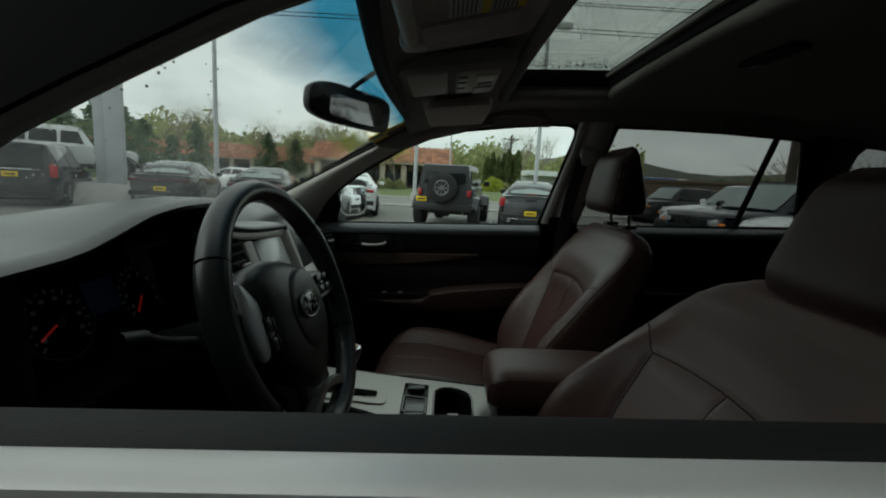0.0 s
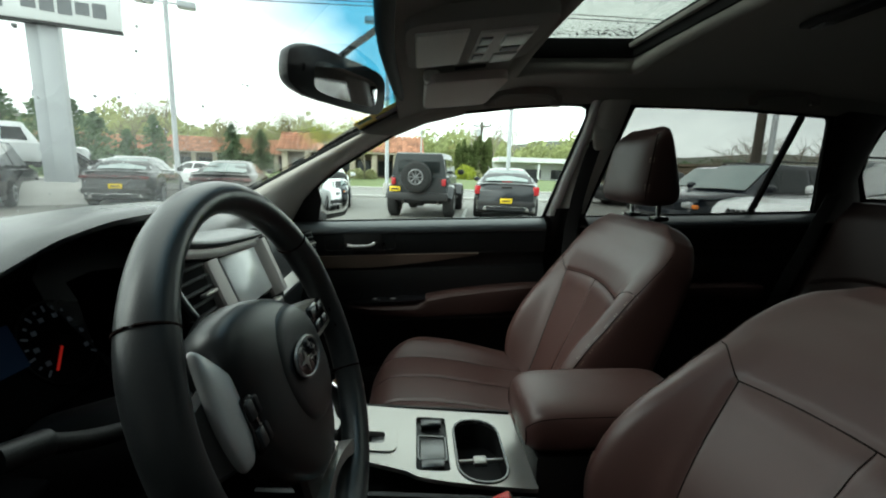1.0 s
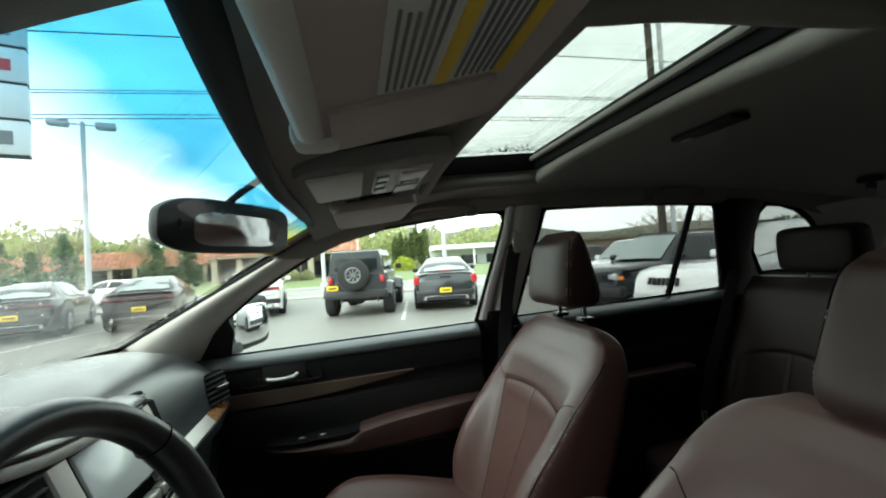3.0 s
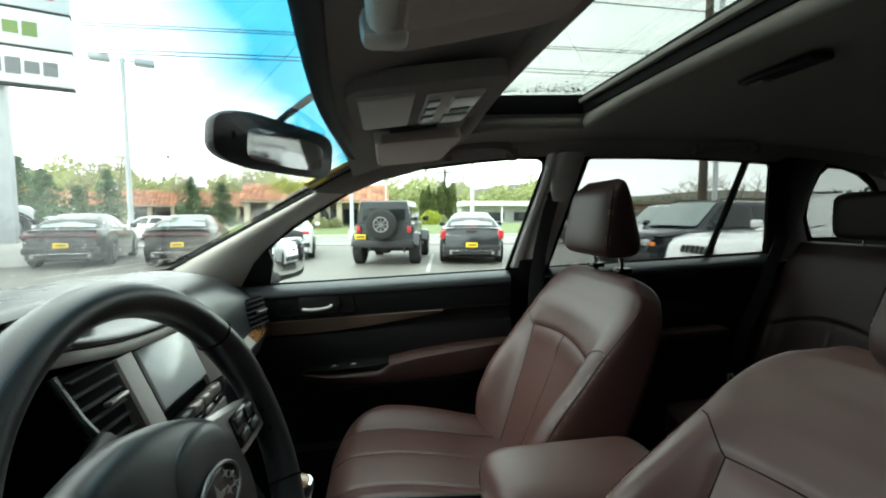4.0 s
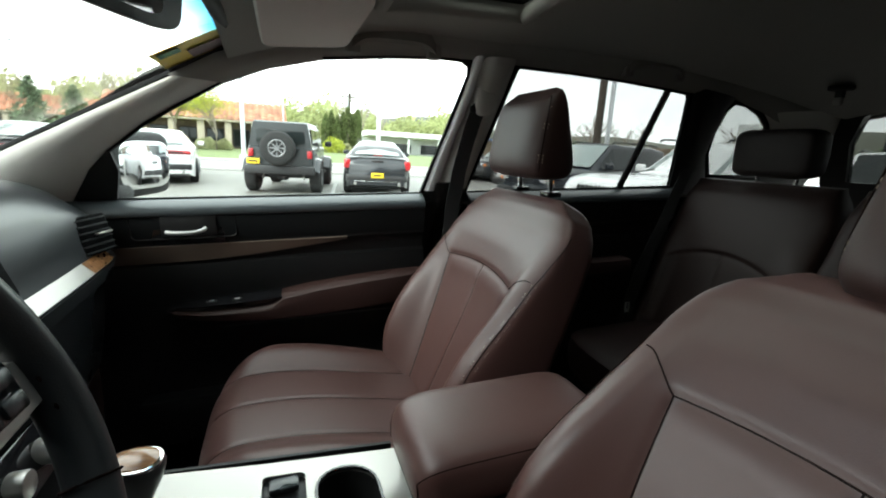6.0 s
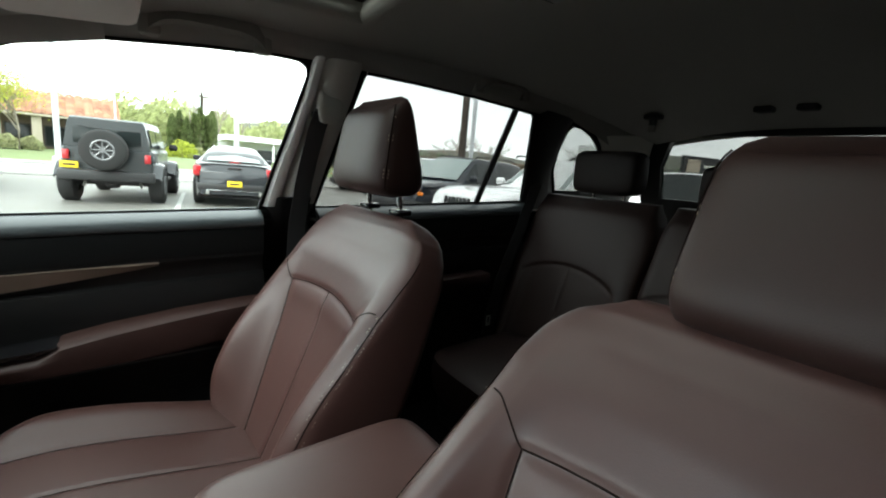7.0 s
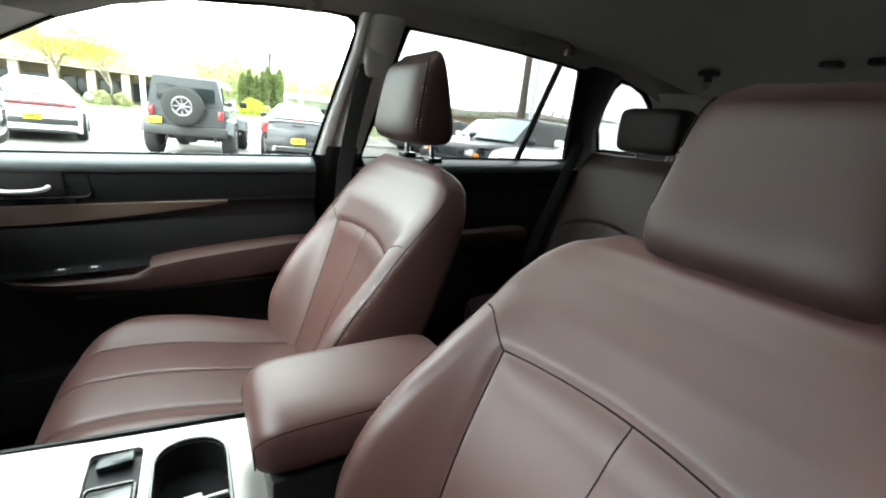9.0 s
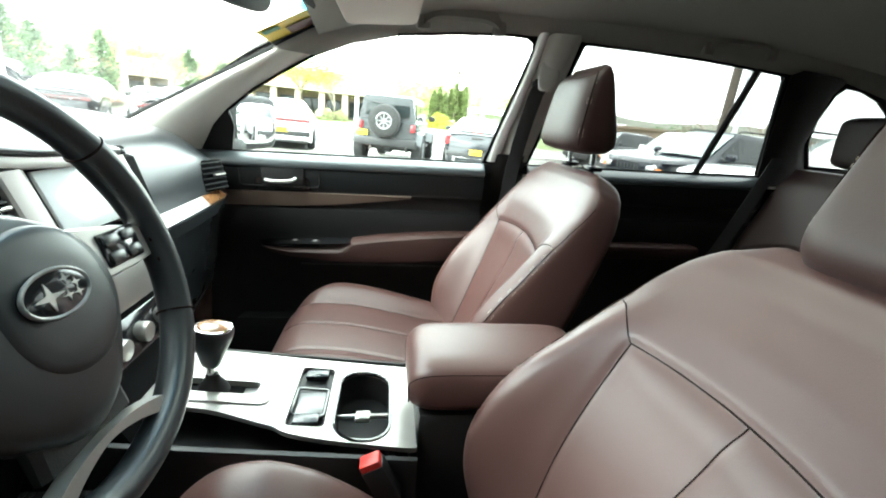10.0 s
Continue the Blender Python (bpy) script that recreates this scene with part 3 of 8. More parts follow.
# tailgate with its window
tail = thing("tailgate", "grey tailgate with a heated rear window", "tailgate", (2.14, 0, 0.6))
to = Vector(tail.location)
def tail_place(u, v):
    return Vector((2.16 - 0.45 * (v - 1.1), u, v)) - to
part("panel", plate([(-0.70, 0.55), (0.70, 0.55), (0.66, 1.2), (0.54, 1.475), (-0.54, 1.475), (-0.66, 1.2)], [[(-0.57, 1.15), (0.57, 1.15), (0.55, 1.30), (0.50, 1.40), (0.44, 1.425), (-0.44, 1.425), (-0.50, 1.40), (-0.55, 1.30)]], tail_place, (0.04, 0, 0)), PLASTIC, tail, "dark inner panel", smooth=False)
part("rear_window_pane", plate([(-0.585, 1.14), (0.585, 1.14), (0.56, 1.31), (0.46, 1.435), (-0.46, 1.435), (-0.56, 1.31)], [], lambda u, v: tail_place(u, v) + Vector((0.015, 0, 0)), (0.004, 0, 0)), GLASS_TAIL, tail, "tinted rear window", smooth=False)

floor = new("floor", finish("floor", rbox((3.0, 1.6, 0.05), (0.62, 0, 0.365), 0.01), CARPET))
tagged(floor, "black carpeted car floor", "floor", kind="structure")
bulk = new("firewall", finish("firewall", rbox((0.05, 1.5, 0.8), (-0.88, 0, 0.72), 0.01), PLASTIC_DARK))
tagged(bulk, "black firewall behind the dashboard", "firewall", kind="structure")

# ---- doors ----
def rounded_outline(x0, x1, y0, y1, r, n=5):
    pts = []
    for cx, cy, a0 in ((x1 - r, y1 - r, 0), (x0 + r, y1 - r, 90), (x0 + r, y0 + r, 180), (x1 - r, y0 + r, 270)):
        pts += [(cx + r * math.cos(radians(a0 + 90 * k / n)), cy + r * math.sin(radians(a0 + 90 * k / n))) for k in range(n + 1)]
    return pts


def door_panel(name, x0, x1, sign, label):
    d = thing(name, label, "car door", ((x0 + x1) / 2, sign * 0.72, 0.40))
    o = Vector(d.location)

    def prof(x):
        top = 1.124
        pts = [(0.742, top - 0.004), (0.735, top), (0.715, top + 0.001), (0.700, top - 0.008), (0.692, 1.095), (0.690, 1.06), (0.691, 1.025), (0.692, 1.012), (0.700, 1.006), (0.708, 0.985), (0.708, 0.965), (0.696, 0.958), (0.690, 0.93), (0.690, 0.90), (0.692, 0.86), (0.70, 0.80), (0.71, 0.70), (0.70, 0.60), (0.685, 0.55), (0.70, 0.45), (0.72, 0.39)]
        return [Vector((x, sign * y, z)) - o for y, z in pts]
    n = 10
    bm = loft([prof(x0 + (x1 - x0) * i / n) for i in range(n + 1)], caps=False, closed=False)
    part("trim_panel", thick(bm, 0.012 * sign), PLASTIC, d, "black grained door trim")
    pad_rows = [[Vector((x0 + (x1 - x0) * i / n, sign * y, z)) - o for y, z in ((0.700, 1.100), (0.686, 1.094), (0.6825, 1.082), (0.6835, 1.06), (0.6865, 1.03), (0.6905, 1.019))] for i in range(n + 1)]
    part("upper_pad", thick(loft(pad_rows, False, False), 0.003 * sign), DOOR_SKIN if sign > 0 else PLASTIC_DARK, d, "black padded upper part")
    # top roll: sky sheen painted pale at the passenger side, driver's kept black
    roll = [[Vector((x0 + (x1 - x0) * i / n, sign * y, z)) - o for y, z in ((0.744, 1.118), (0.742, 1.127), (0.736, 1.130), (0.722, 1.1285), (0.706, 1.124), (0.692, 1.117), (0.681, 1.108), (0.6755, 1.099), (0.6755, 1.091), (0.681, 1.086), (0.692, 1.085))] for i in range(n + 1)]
    part("top_roll", loft(roll, False, False), DOOR_TOP_LIT if sign > 0 else PLASTIC_DARK, d, "soft padded top edge", sharp=70)
    return d, o


for sign, dname in ((1, "front_passenger_door"), (-1, "front_driver_door")):
    d, o = door_panel(dname, -0.52, 0.352, sign, "black front door trim with brown leather armrest and wood strip")
    X = lambda x, y, z: Vector((x, sign * y, z)) - o
    # inlay strip, tapering to the rear
    top = [X(-0.50 + 0.62 * t, 0.690, 1.012 + 0.002 * t) for t in [k / 12 for k in range(13)]]
    low = [X(-0.50 + 0.62 * t, 0.700, 0.968 + 0.040 * max(0, (t - 0.35) / 0.65) ** 1.5) for t in [k / 12 for k in range(13)]]
    part("inlay_strip", thick(loft([top, low], False, False), 0.006), INLAY, d, "satin grey-brown inlay strip")
    # handle in its dish
    part("handle_dish", join(rbox((0.165, 0.012, 0.088), X(-0.275, 0.690, 1.058), 0.006)), GLOSS_BLACK, d, "black dish round the handle")
    frame_pts = [X(u, 0.6835, v) for u, v in rounded_outline(-0.400, -0.165, 1.030, 1.096, 0.012)]
    part("handle_frame", tube(frame_pts, 0.0022, 6, closed=True), PLASTIC_DARK, d, "fine black frame line round the handle")
    hd = part("handle_recess", rbox((0.125, 0.006, 0.055), X(-0.272, 0.682, 1.062), 0.003), PLASTIC_DARK, d)
    lever = smooth_line([X(-0.322, 0.672, 1.050), X(-0.30, 0.662, 1.048), X(-0.262, 0.658, 1.049), X(-0.240, 0.660, 1.053), X(-0.234, 0.668, 1.058)], 5)
    # chrome stood in for by pale silver that holds its bright reflection
    part("door_handle", tube(lever, 0.0056, 10, flat=0.9), SILVER_LIT, d, "chrome inside handle")
    # armrest: leather pad, with the switch panel ahead of it
    def sec(x, y_in, zt, zb):
        return [X(x, 0.70, zt), X(x, y_in + 0.02, zt + 0.004), X(x, y_in + 0.004, zt - 0.006), X(x, y_in, (zt + zb) / 2 + 0.008), X(x, y_in + 0.008, zb + 0.006), X(x, y_in + 0.03, zb), X(x, 0.70, zb)]
    arm = [sec(-0.345, 0.675, 0.842, 0.832), sec(-0.32, 0.640, 0.848, 0.826), sec(-0.25, 0.622, 0.848, 0.815), sec(-0.10, 0.612, 0.850, 0.805), sec(-0.06, 0.612, 0.872, 0.805), sec(0.02, 0.612, 0.885, 0.806), sec(0.15, 0.615, 0.897, 0.810), sec(0.27, 0.625, 0.903, 0.815), sec(0.33, 0.64, 0.903, 0.82)]
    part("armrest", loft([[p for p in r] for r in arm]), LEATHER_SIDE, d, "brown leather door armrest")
    sw = [[X(x, 0.70, z), X(x, y, z), X(x, y + 0.004, z - 0.009)] for x, y, z in ((-0.350, 0.690, 0.853), (-0.335, 0.664, 0.855), (-0.30, 0.642, 0.858), (-0.24, 0.629, 0.861), (-0.17, 0.623, 0.864), (-0.10, 0.621, 0.867), (-0.065, 0.624, 0.869))]
    part("switch_panel", thick(loft(sw, False, False), -0.003 * sign), GLOSS_BLACK, d, "gloss black switch panel")
    for sx in (-0.235, -0.175):
        s_ob = part("window_switch", rbox((0.026, 0.016, 0.008), X(sx, 0.645, 0.866), 0.002), PLASTIC_DARK, d)
        part("switch_mark", rbox((0.012, 0.006, 0.002), X(sx, 0.645, 0.8705), 0.0), PAPER, d)
    pocket = [[X(x, 0.70, 0.60), X(x, 0.635, 0.61), X(x, 0.63, 0.60), X(x, 0.64, 0.48), X(x, 0.70, 0.45)] for x in (-0.42, -0.3, -0.1, 0.1, 0.24)]
    part("door_pocket", loft([r for r in pocket]), PLASTIC, d, "black door pocket")
    part("pull_groove", rbox((0.50, 0.006, 0.006), X(0.02, 0.700, 0.775), 0.002), PLASTIC_SOFT, d)
    # triangle behind the outside mirror
    sail = [(-0.512, 1.128), (-0.458, 1.203), (-0.408, 1.250), (-0.402, 1.20), (-0.425, 1.128)]
    part("mirror_triangle", plate(sail, [], lambda u, v: on_side(u, v, sign, -0.008) - o, (0, 0.012 * sign, 0)), PLASTIC_DARK, d, "black triangular cover behind the mirror")

for sign, dname in ((1, "rear_passenger_door"), (-1, "rear_driver_door")):
    d, o = door_panel(dname, 0.50, 1.36, sign, "black rear door trim with a brown armrest")
    X = lambda x, y, z: Vector((x, sign * y, z)) - o
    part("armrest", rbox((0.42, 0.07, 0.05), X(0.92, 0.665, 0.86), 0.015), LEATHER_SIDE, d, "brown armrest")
    part("door_handle", tube([X(0.66, 0.68, 1.05), X(0.70, 0.67, 1.05), X(0.75, 0.675, 1.055)], 0.007, 8), CHROME, d, "chrome inside handle")

# outside mirror, passenger side
wing = thing("outside_mirror", "dark outside mirror with a chrome-edged glass", "wing mirror", (-0.50, 0.86, 1.13))
wo = Vector(wing.location)
mturn = Matrix.Translation(Vector((-0.410, 0.890, 1.205)) - wo) @ Euler((0, radians(3), radians(-18.5))).to_matrix().to_4x4()
shell = pad(0.13, 0.262, 0.178, (-0.052, 0, 0), p=0.28)
shell.transform(mturn)
part("shell", shell, PLASTIC_DARK, wing, "black mirror shell")
part("foot", rbox((0.09, 0.13, 0.045), Vector((-0.465, 0.785, 1.136)) - wo, 0.015), PLASTIC_DARK, wing)
# a bulged glass with rounded corners
mg_rows = []
for k, dx in ((1.0, -0.006), (1.0, 0.0), (0.96, 0.0005), (0.8, 0.0), (0.6, 0.0), (0.4, 0.0), (0.2, 0.0), (0.02, 0.0)):
    row = []
    for j in range(48):
        cy, cz = 0.1025 * k * sup(math.cos(j * math.pi / 24), 0.45), 0.064 * k * sup(math.sin(j * math.pi / 24), 0.45)
        row.append(Vector((0.0145 + dx - (cy * cy + cz * cz) / 1.7, cy, cz)))
    mg_rows.append(row)
mg = loft(mg_rows)
mg.transform(mturn @ Matrix.Translation((0.006, 0, 0)) @ Matrix.Rotation(radians(-2), 4, "Z"))
part("mirror_glass", mg, MIRROR, wing, "bulged mirror glass", sharp=40)

# ---- seats ----
def lerp_table(tab, v):
    for (a, fa), (b, fb) in zip(tab, tab[1:]):
        if v <= b:
            t = (v - a) / (b - a)
            t = max(0.0, min(1.0, t))
            t = t * t * (3 - 2 * t) * 0.5 + t * 0.5
            return fa + (fb - fa) * t
    return tab[-1][1]


def half_at(z):
    """Half width of the backrest's front at a height, softened."""
    return sum(lerp_table(HALF, z + d) for d in (-0.024, -0.012, 0.0, 0.012, 0.024)) / 5


def step(a, b, v):
    t = max(0.0, min(1.0, (v - a) / (b - a)))
    return t * t * (3 - 2 * t)


Z0, Z1 = 0.60, 1.172
HALF = [(0.60, 0.232), (0.75, 0.246), (0.95, 0.248), (1.03, 0.248), (1.08, 0.246), (1.11, 0.236), (1.135, 0.220), (1.15, 0.204), (1.160, 0.184), (1.168, 0.156), (1.172, 0.115)]
FRONT = [(0.60, 0.060), (0.80, 0.062), (0.95, 0.057), (1.04, 0.047), (1.10, 0.036), (1.14, 0.024), (1.16, 0.014), (1.172, 0.004)]
BACK = [(0.60, 0.060), (0.9, 0.062), (1.08, 0.062), (1.14, 0.060), (1.16, 0.052), (1.168, 0.038), (1.172, 0.014)]
SHELL = [(0.60, 0.24), (0.85, 0.252), (1.00, 0.252), (1.08, 0.250), (1.11, 0.240), (1.135, 0.224), (1.15, 0.208), (1.160, 0.190), (1.168, 0.164), (1.172, 0.120)]
BOLSTER = [(0.60, 0.0), (0.65, 0.035), (0.72, 0.071), (0.80, 0.069), (0.84, 0.065), (0.90, 0.044), (0.96, 0.020), (1.00, 0.008), (1.04, 0.0)]
RIDGE = 0.213
LEAN = 0.395
NORMAL = Vector((-0.930, 0, 0.367))


def spine(z):
    """The middle of the backrest's thickness at a height."""
    return Vector((0.267 + LEAN * (z - 0.60) + 0.018 * math.sin((z - 0.60) / 0.57 * math.pi), 0, z - 0.009))


def inset_side(z):
    """Half width of the sewn-in middle panel at a height."""
    return 0.166 - 0.19 * max(0.0, 0.973 - z)


def bolster_at(z):
    """Height of the side bolster, softened."""
    return sum(lerp_table(BOLSTER, z + d) for d in (-0.04, -0.03, -0.02, -0.01, 0.0, 0.01, 0.02, 0.03, 0.04)) / 9


def back_relief(y, z):
    swell = bolster_at(z) * step(inset_side(z) - 0.012, RIDGE, abs(y)) ** 1.15
    arc = 0.990 - 0.6 * y * y
    side = inset_side(z)
    inset = step(-0.006, 0.010, arc - z) * step(-0.006, 0.012, side - abs(y))
    groove = math.exp(-((arc - z) / 0.006) ** 2) * step(-0.004, 0.004, side - abs(y) + 0.003)
    groove = max(groove, math.exp(-((side - abs(y)) / 0.006) ** 2) * step(-0.004, 0.006, arc - z))
    mid = math.exp(-(y / 0.005) ** 2) * step(0.0, 0.01, arc - z)
    puff = 0.0025 * math.exp(-((arc - z - 0.028) / 0.022) ** 2) * step(0.0, 0.03, side - abs(y))
    cradle = 0.014 * min(1.4, (y / 0.166) ** 2) * (1 - step(0.98, 1.12, z))
    return swell + puff + cradle - 0.003 * inset - 0.004 * groove - 0.003 * mid


def back_front(y, z, lift=0.0):
    h = half_at(z)
    u = max(-0.9995, min(0.9995, y / h))
    p = 9.0 - 5.2 * step(1.05, 1.15, z)
    fall = (1 - abs(u) ** p) ** (1 / p)
    f = (lerp_table(FRONT, z) + back_relief(y, z)) * fall
    return spine(z) + Vector((0, y, 0)) + NORMAL * (f + lift)


def backrest_bm():
    rings = []
    zs = [Z0 + (Z1 - Z0) * (i / 120) for i in range(109)] + [1.1195 + (1.172 - 1.1195) * i / 12 for i in range(1, 13)]
    n = 150
    for z in zs:
        h, b = half_at(z), lerp_table(BACK, z)
        ring = []
        for k in range(n + 1):
            # the front, from one edge to the other, closer together where it turns
            a = -math.pi / 2 + math.pi * k / n
            u = 0.62 * math.sin(a) + 0.38 * (2 * k / n - 1)
            ring.append(back_front(u * h * 0.9995, z))
        for k in range(1, 24):
            th = math.pi * k / 24
            u, v = sup(math.cos(th), 0.5), sup(math.sin(th), 0.5)
            wide = h + (lerp_table(SHELL, z) - h) * step(0.0, 0.7, v)
            ring.append(spine(z) + Vector((0, u * wide, 0)) - NORMAL * (b * v))
        rings.append(ring)
    return loft(rings)


def cushion_top(x, y):
    """Height of the seat cushion's upper side, before its edges roll off."""
    u = abs(y) / 0.25
    z = 0.664 + 0.074 * step(0.34, -0.12, x)
    z += 0.026 * step(0.5, 0.82, u) * (1 - 0.4 * step(0.0, 0.3, x))
    g = math.exp(-((abs(y) - 0.128) / 0.0045) ** 2) + 0.7 * math.exp(-(y / 0.0045) ** 2)
    return z - 0.0032 * g


def cushion_edge(x, y):
    """The cushion's upper side with its rolled front and sides, and where its nose begins."""
    nose = -0.232 + 0.105 * (abs(y) / 0.252) ** 4
    ahead, aside = max(0.0, 0.085 - (x - nose)), max(0.0, 0.040 - (0.2525 - abs(y)))
    drop = 0.085 - math.sqrt(max(0.0, 0.085 ** 2 - ahead ** 2)) + 0.040 - math.sqrt(max(0.0, 0.040 ** 2 - aside ** 2))
    return cushion_top(x, y) - drop


DOME = [(-0.26, 0.690), (-0.222, 0.765), (-0.19, 0.800), (-0.162, 0.824), (-0.12, 0.838), (-0.064, 0.831), (-0.007, 0.803), (0.03, 0.775), (0.062, 0.747), (0.12, 0.712), (0.2, 0.690), (0.4, 0.680)]


def raised_cushion_bm():
    """The driver's cushion, wound up high, falling away to the backrest."""
    rings = []
    for i in range(49):
        x = -0.255 + 0.62 * i / 48
        z = sum(lerp_table(DOME, x + d) for d in (-0.03, -0.015, 0.0, 0.015, 0.03)) / 5
        ring = []
        for k in range(49):
            u = -1 + k / 24
            a = abs(u)
            y = u * (0.195 - 0.02 * step(-0.17, -0.255, x))
            g = math.exp(-((abs(y) - 0.10) / 0.005) ** 2)
            ring.append(Vector((x, y, z - 0.022 * (1 - step(0.35, 0.75, a)) - 0.085 * step(0.78, 1.04, a) ** 1.4 - 0.004 * g)))
        w = 0.185
        ring += [Vector((x, w - 0.01, 0.60)), Vector((x, w - 0.04, 0.54)), Vector((x, -w + 0.04, 0.54)), Vector((x, -w + 0.01, 0.60))]
        rings.append(ring)
    return loft(rings)


def cushion_bm():
    """The seat cushion: rounded in plan at its front corners, with a rolled front and sides."""
    rings = []
    for i in range(45):
        t = i / 44
        ring = []
        for k in range(129):
            u = -1 + 2 * k / 128
            y = 0.252 * (0.75 * u + 0.25 * math.sin(u * math.pi / 2))
            nose = -0.232 + 0.105 * (abs(y) / 0.252) ** 4
            x = nose + (0.385 - nose) * (0.6 * t * t + 0.4 * t)
            ring.append(Vector((x, y, cushion_edge(x, y))))
        x0_, x1_ = ring[0].x, ring[64].x
        ring += [Vector((x0_, 0.240, 0.60)), Vector((x0_ + 0.01, 0.21, 0.54)), Vector((max(x1_, -0.19), 0, 0.54)), Vector((x0_ + 0.01, -0.21, 0.54)), Vector((x0_, -0.240, 0.60))]
        rings.append(ring)
    return loft(rings)


def stitches(points, gap=0.0065, r=0.00085):
    """A row of thread stitches along a line."""
    pts = [Vector(p) for p in points]
    out, acc = [], 0.0
    for a, b in zip(pts, pts[1:]):
        d = b - a
        L = d.length
        s = -acc
        while s + gap * 0.65 < L:
            if s >= 0:
                out.append((a + d * (s / L), a + d * ((s + gap * 0.65) / L)))
            s += gap
        acc = L - s + gap if s > L else L - s
        acc %= gap
    bms = bmesh.new()
    for a, b in out:
        d = (b - a).normalized()
        s = d.cross(Vector((0, 0, 1)))
        if s.length < 1e-3:
            s = Vector((1, 0, 0))
        s.normalize()
        u = s.cross(d)
        rows = []
        for p, k in ((a, 0.4), ((a + b) / 2, 1.0), (b, 0.4)):
            rows.append([bms.verts.new(p + s * (r * k * math.cos(q * math.pi / 2)) + u * (r * k * math.sin(q * math.pi / 2))) for q in range(4)])
        for r1, r2 in zip(rows, rows[1:]):
            for q in range(4):
                bms.faces.new((r1[q], r1[(q + 1) % 4], r2[(q + 1) % 4], r2[q]))
    return bms


def headrest_bm():
    """A stuffed headrest, wider below, leaning a little forwards."""
    rings = []
    n = 64
    for i in range(31):
        v = i / 30
        z = -0.096 + 0.192 * v
        e = abs(2 * v - 1)
        k = (1 - e ** 5) ** (1 / 2.4)
        w = (0.118 - 0.008 * v) * (0.70 + 0.30 * k)
        d_front = (0.062 - 0.026 * v) * (0.18 + 0.82 * k)
        d_back = (0.084 - 0.070 * v) * (0.18 + 0.82 * k)
        ring = []
        for j in range(n):
            th = 2 * math.pi * j / n
            cy, cx = sup(math.cos(th), 0.44), sup(math.sin(th), 0.52)
            sag = 0.020 * max(0.0, cx) * max(0.0, (v - 0.35) / 0.65) ** 2.5
            ring.append(Vector((-cx * d_front if cx > 0 else -cx * d_back, cy * w, z - sag)))
        ring = [p + Vector((0.02 - 0.05 * (v - 0.5) * -0.1, 0, 0)) for p in ring]
        rings.append(ring)
    return loft(rings)


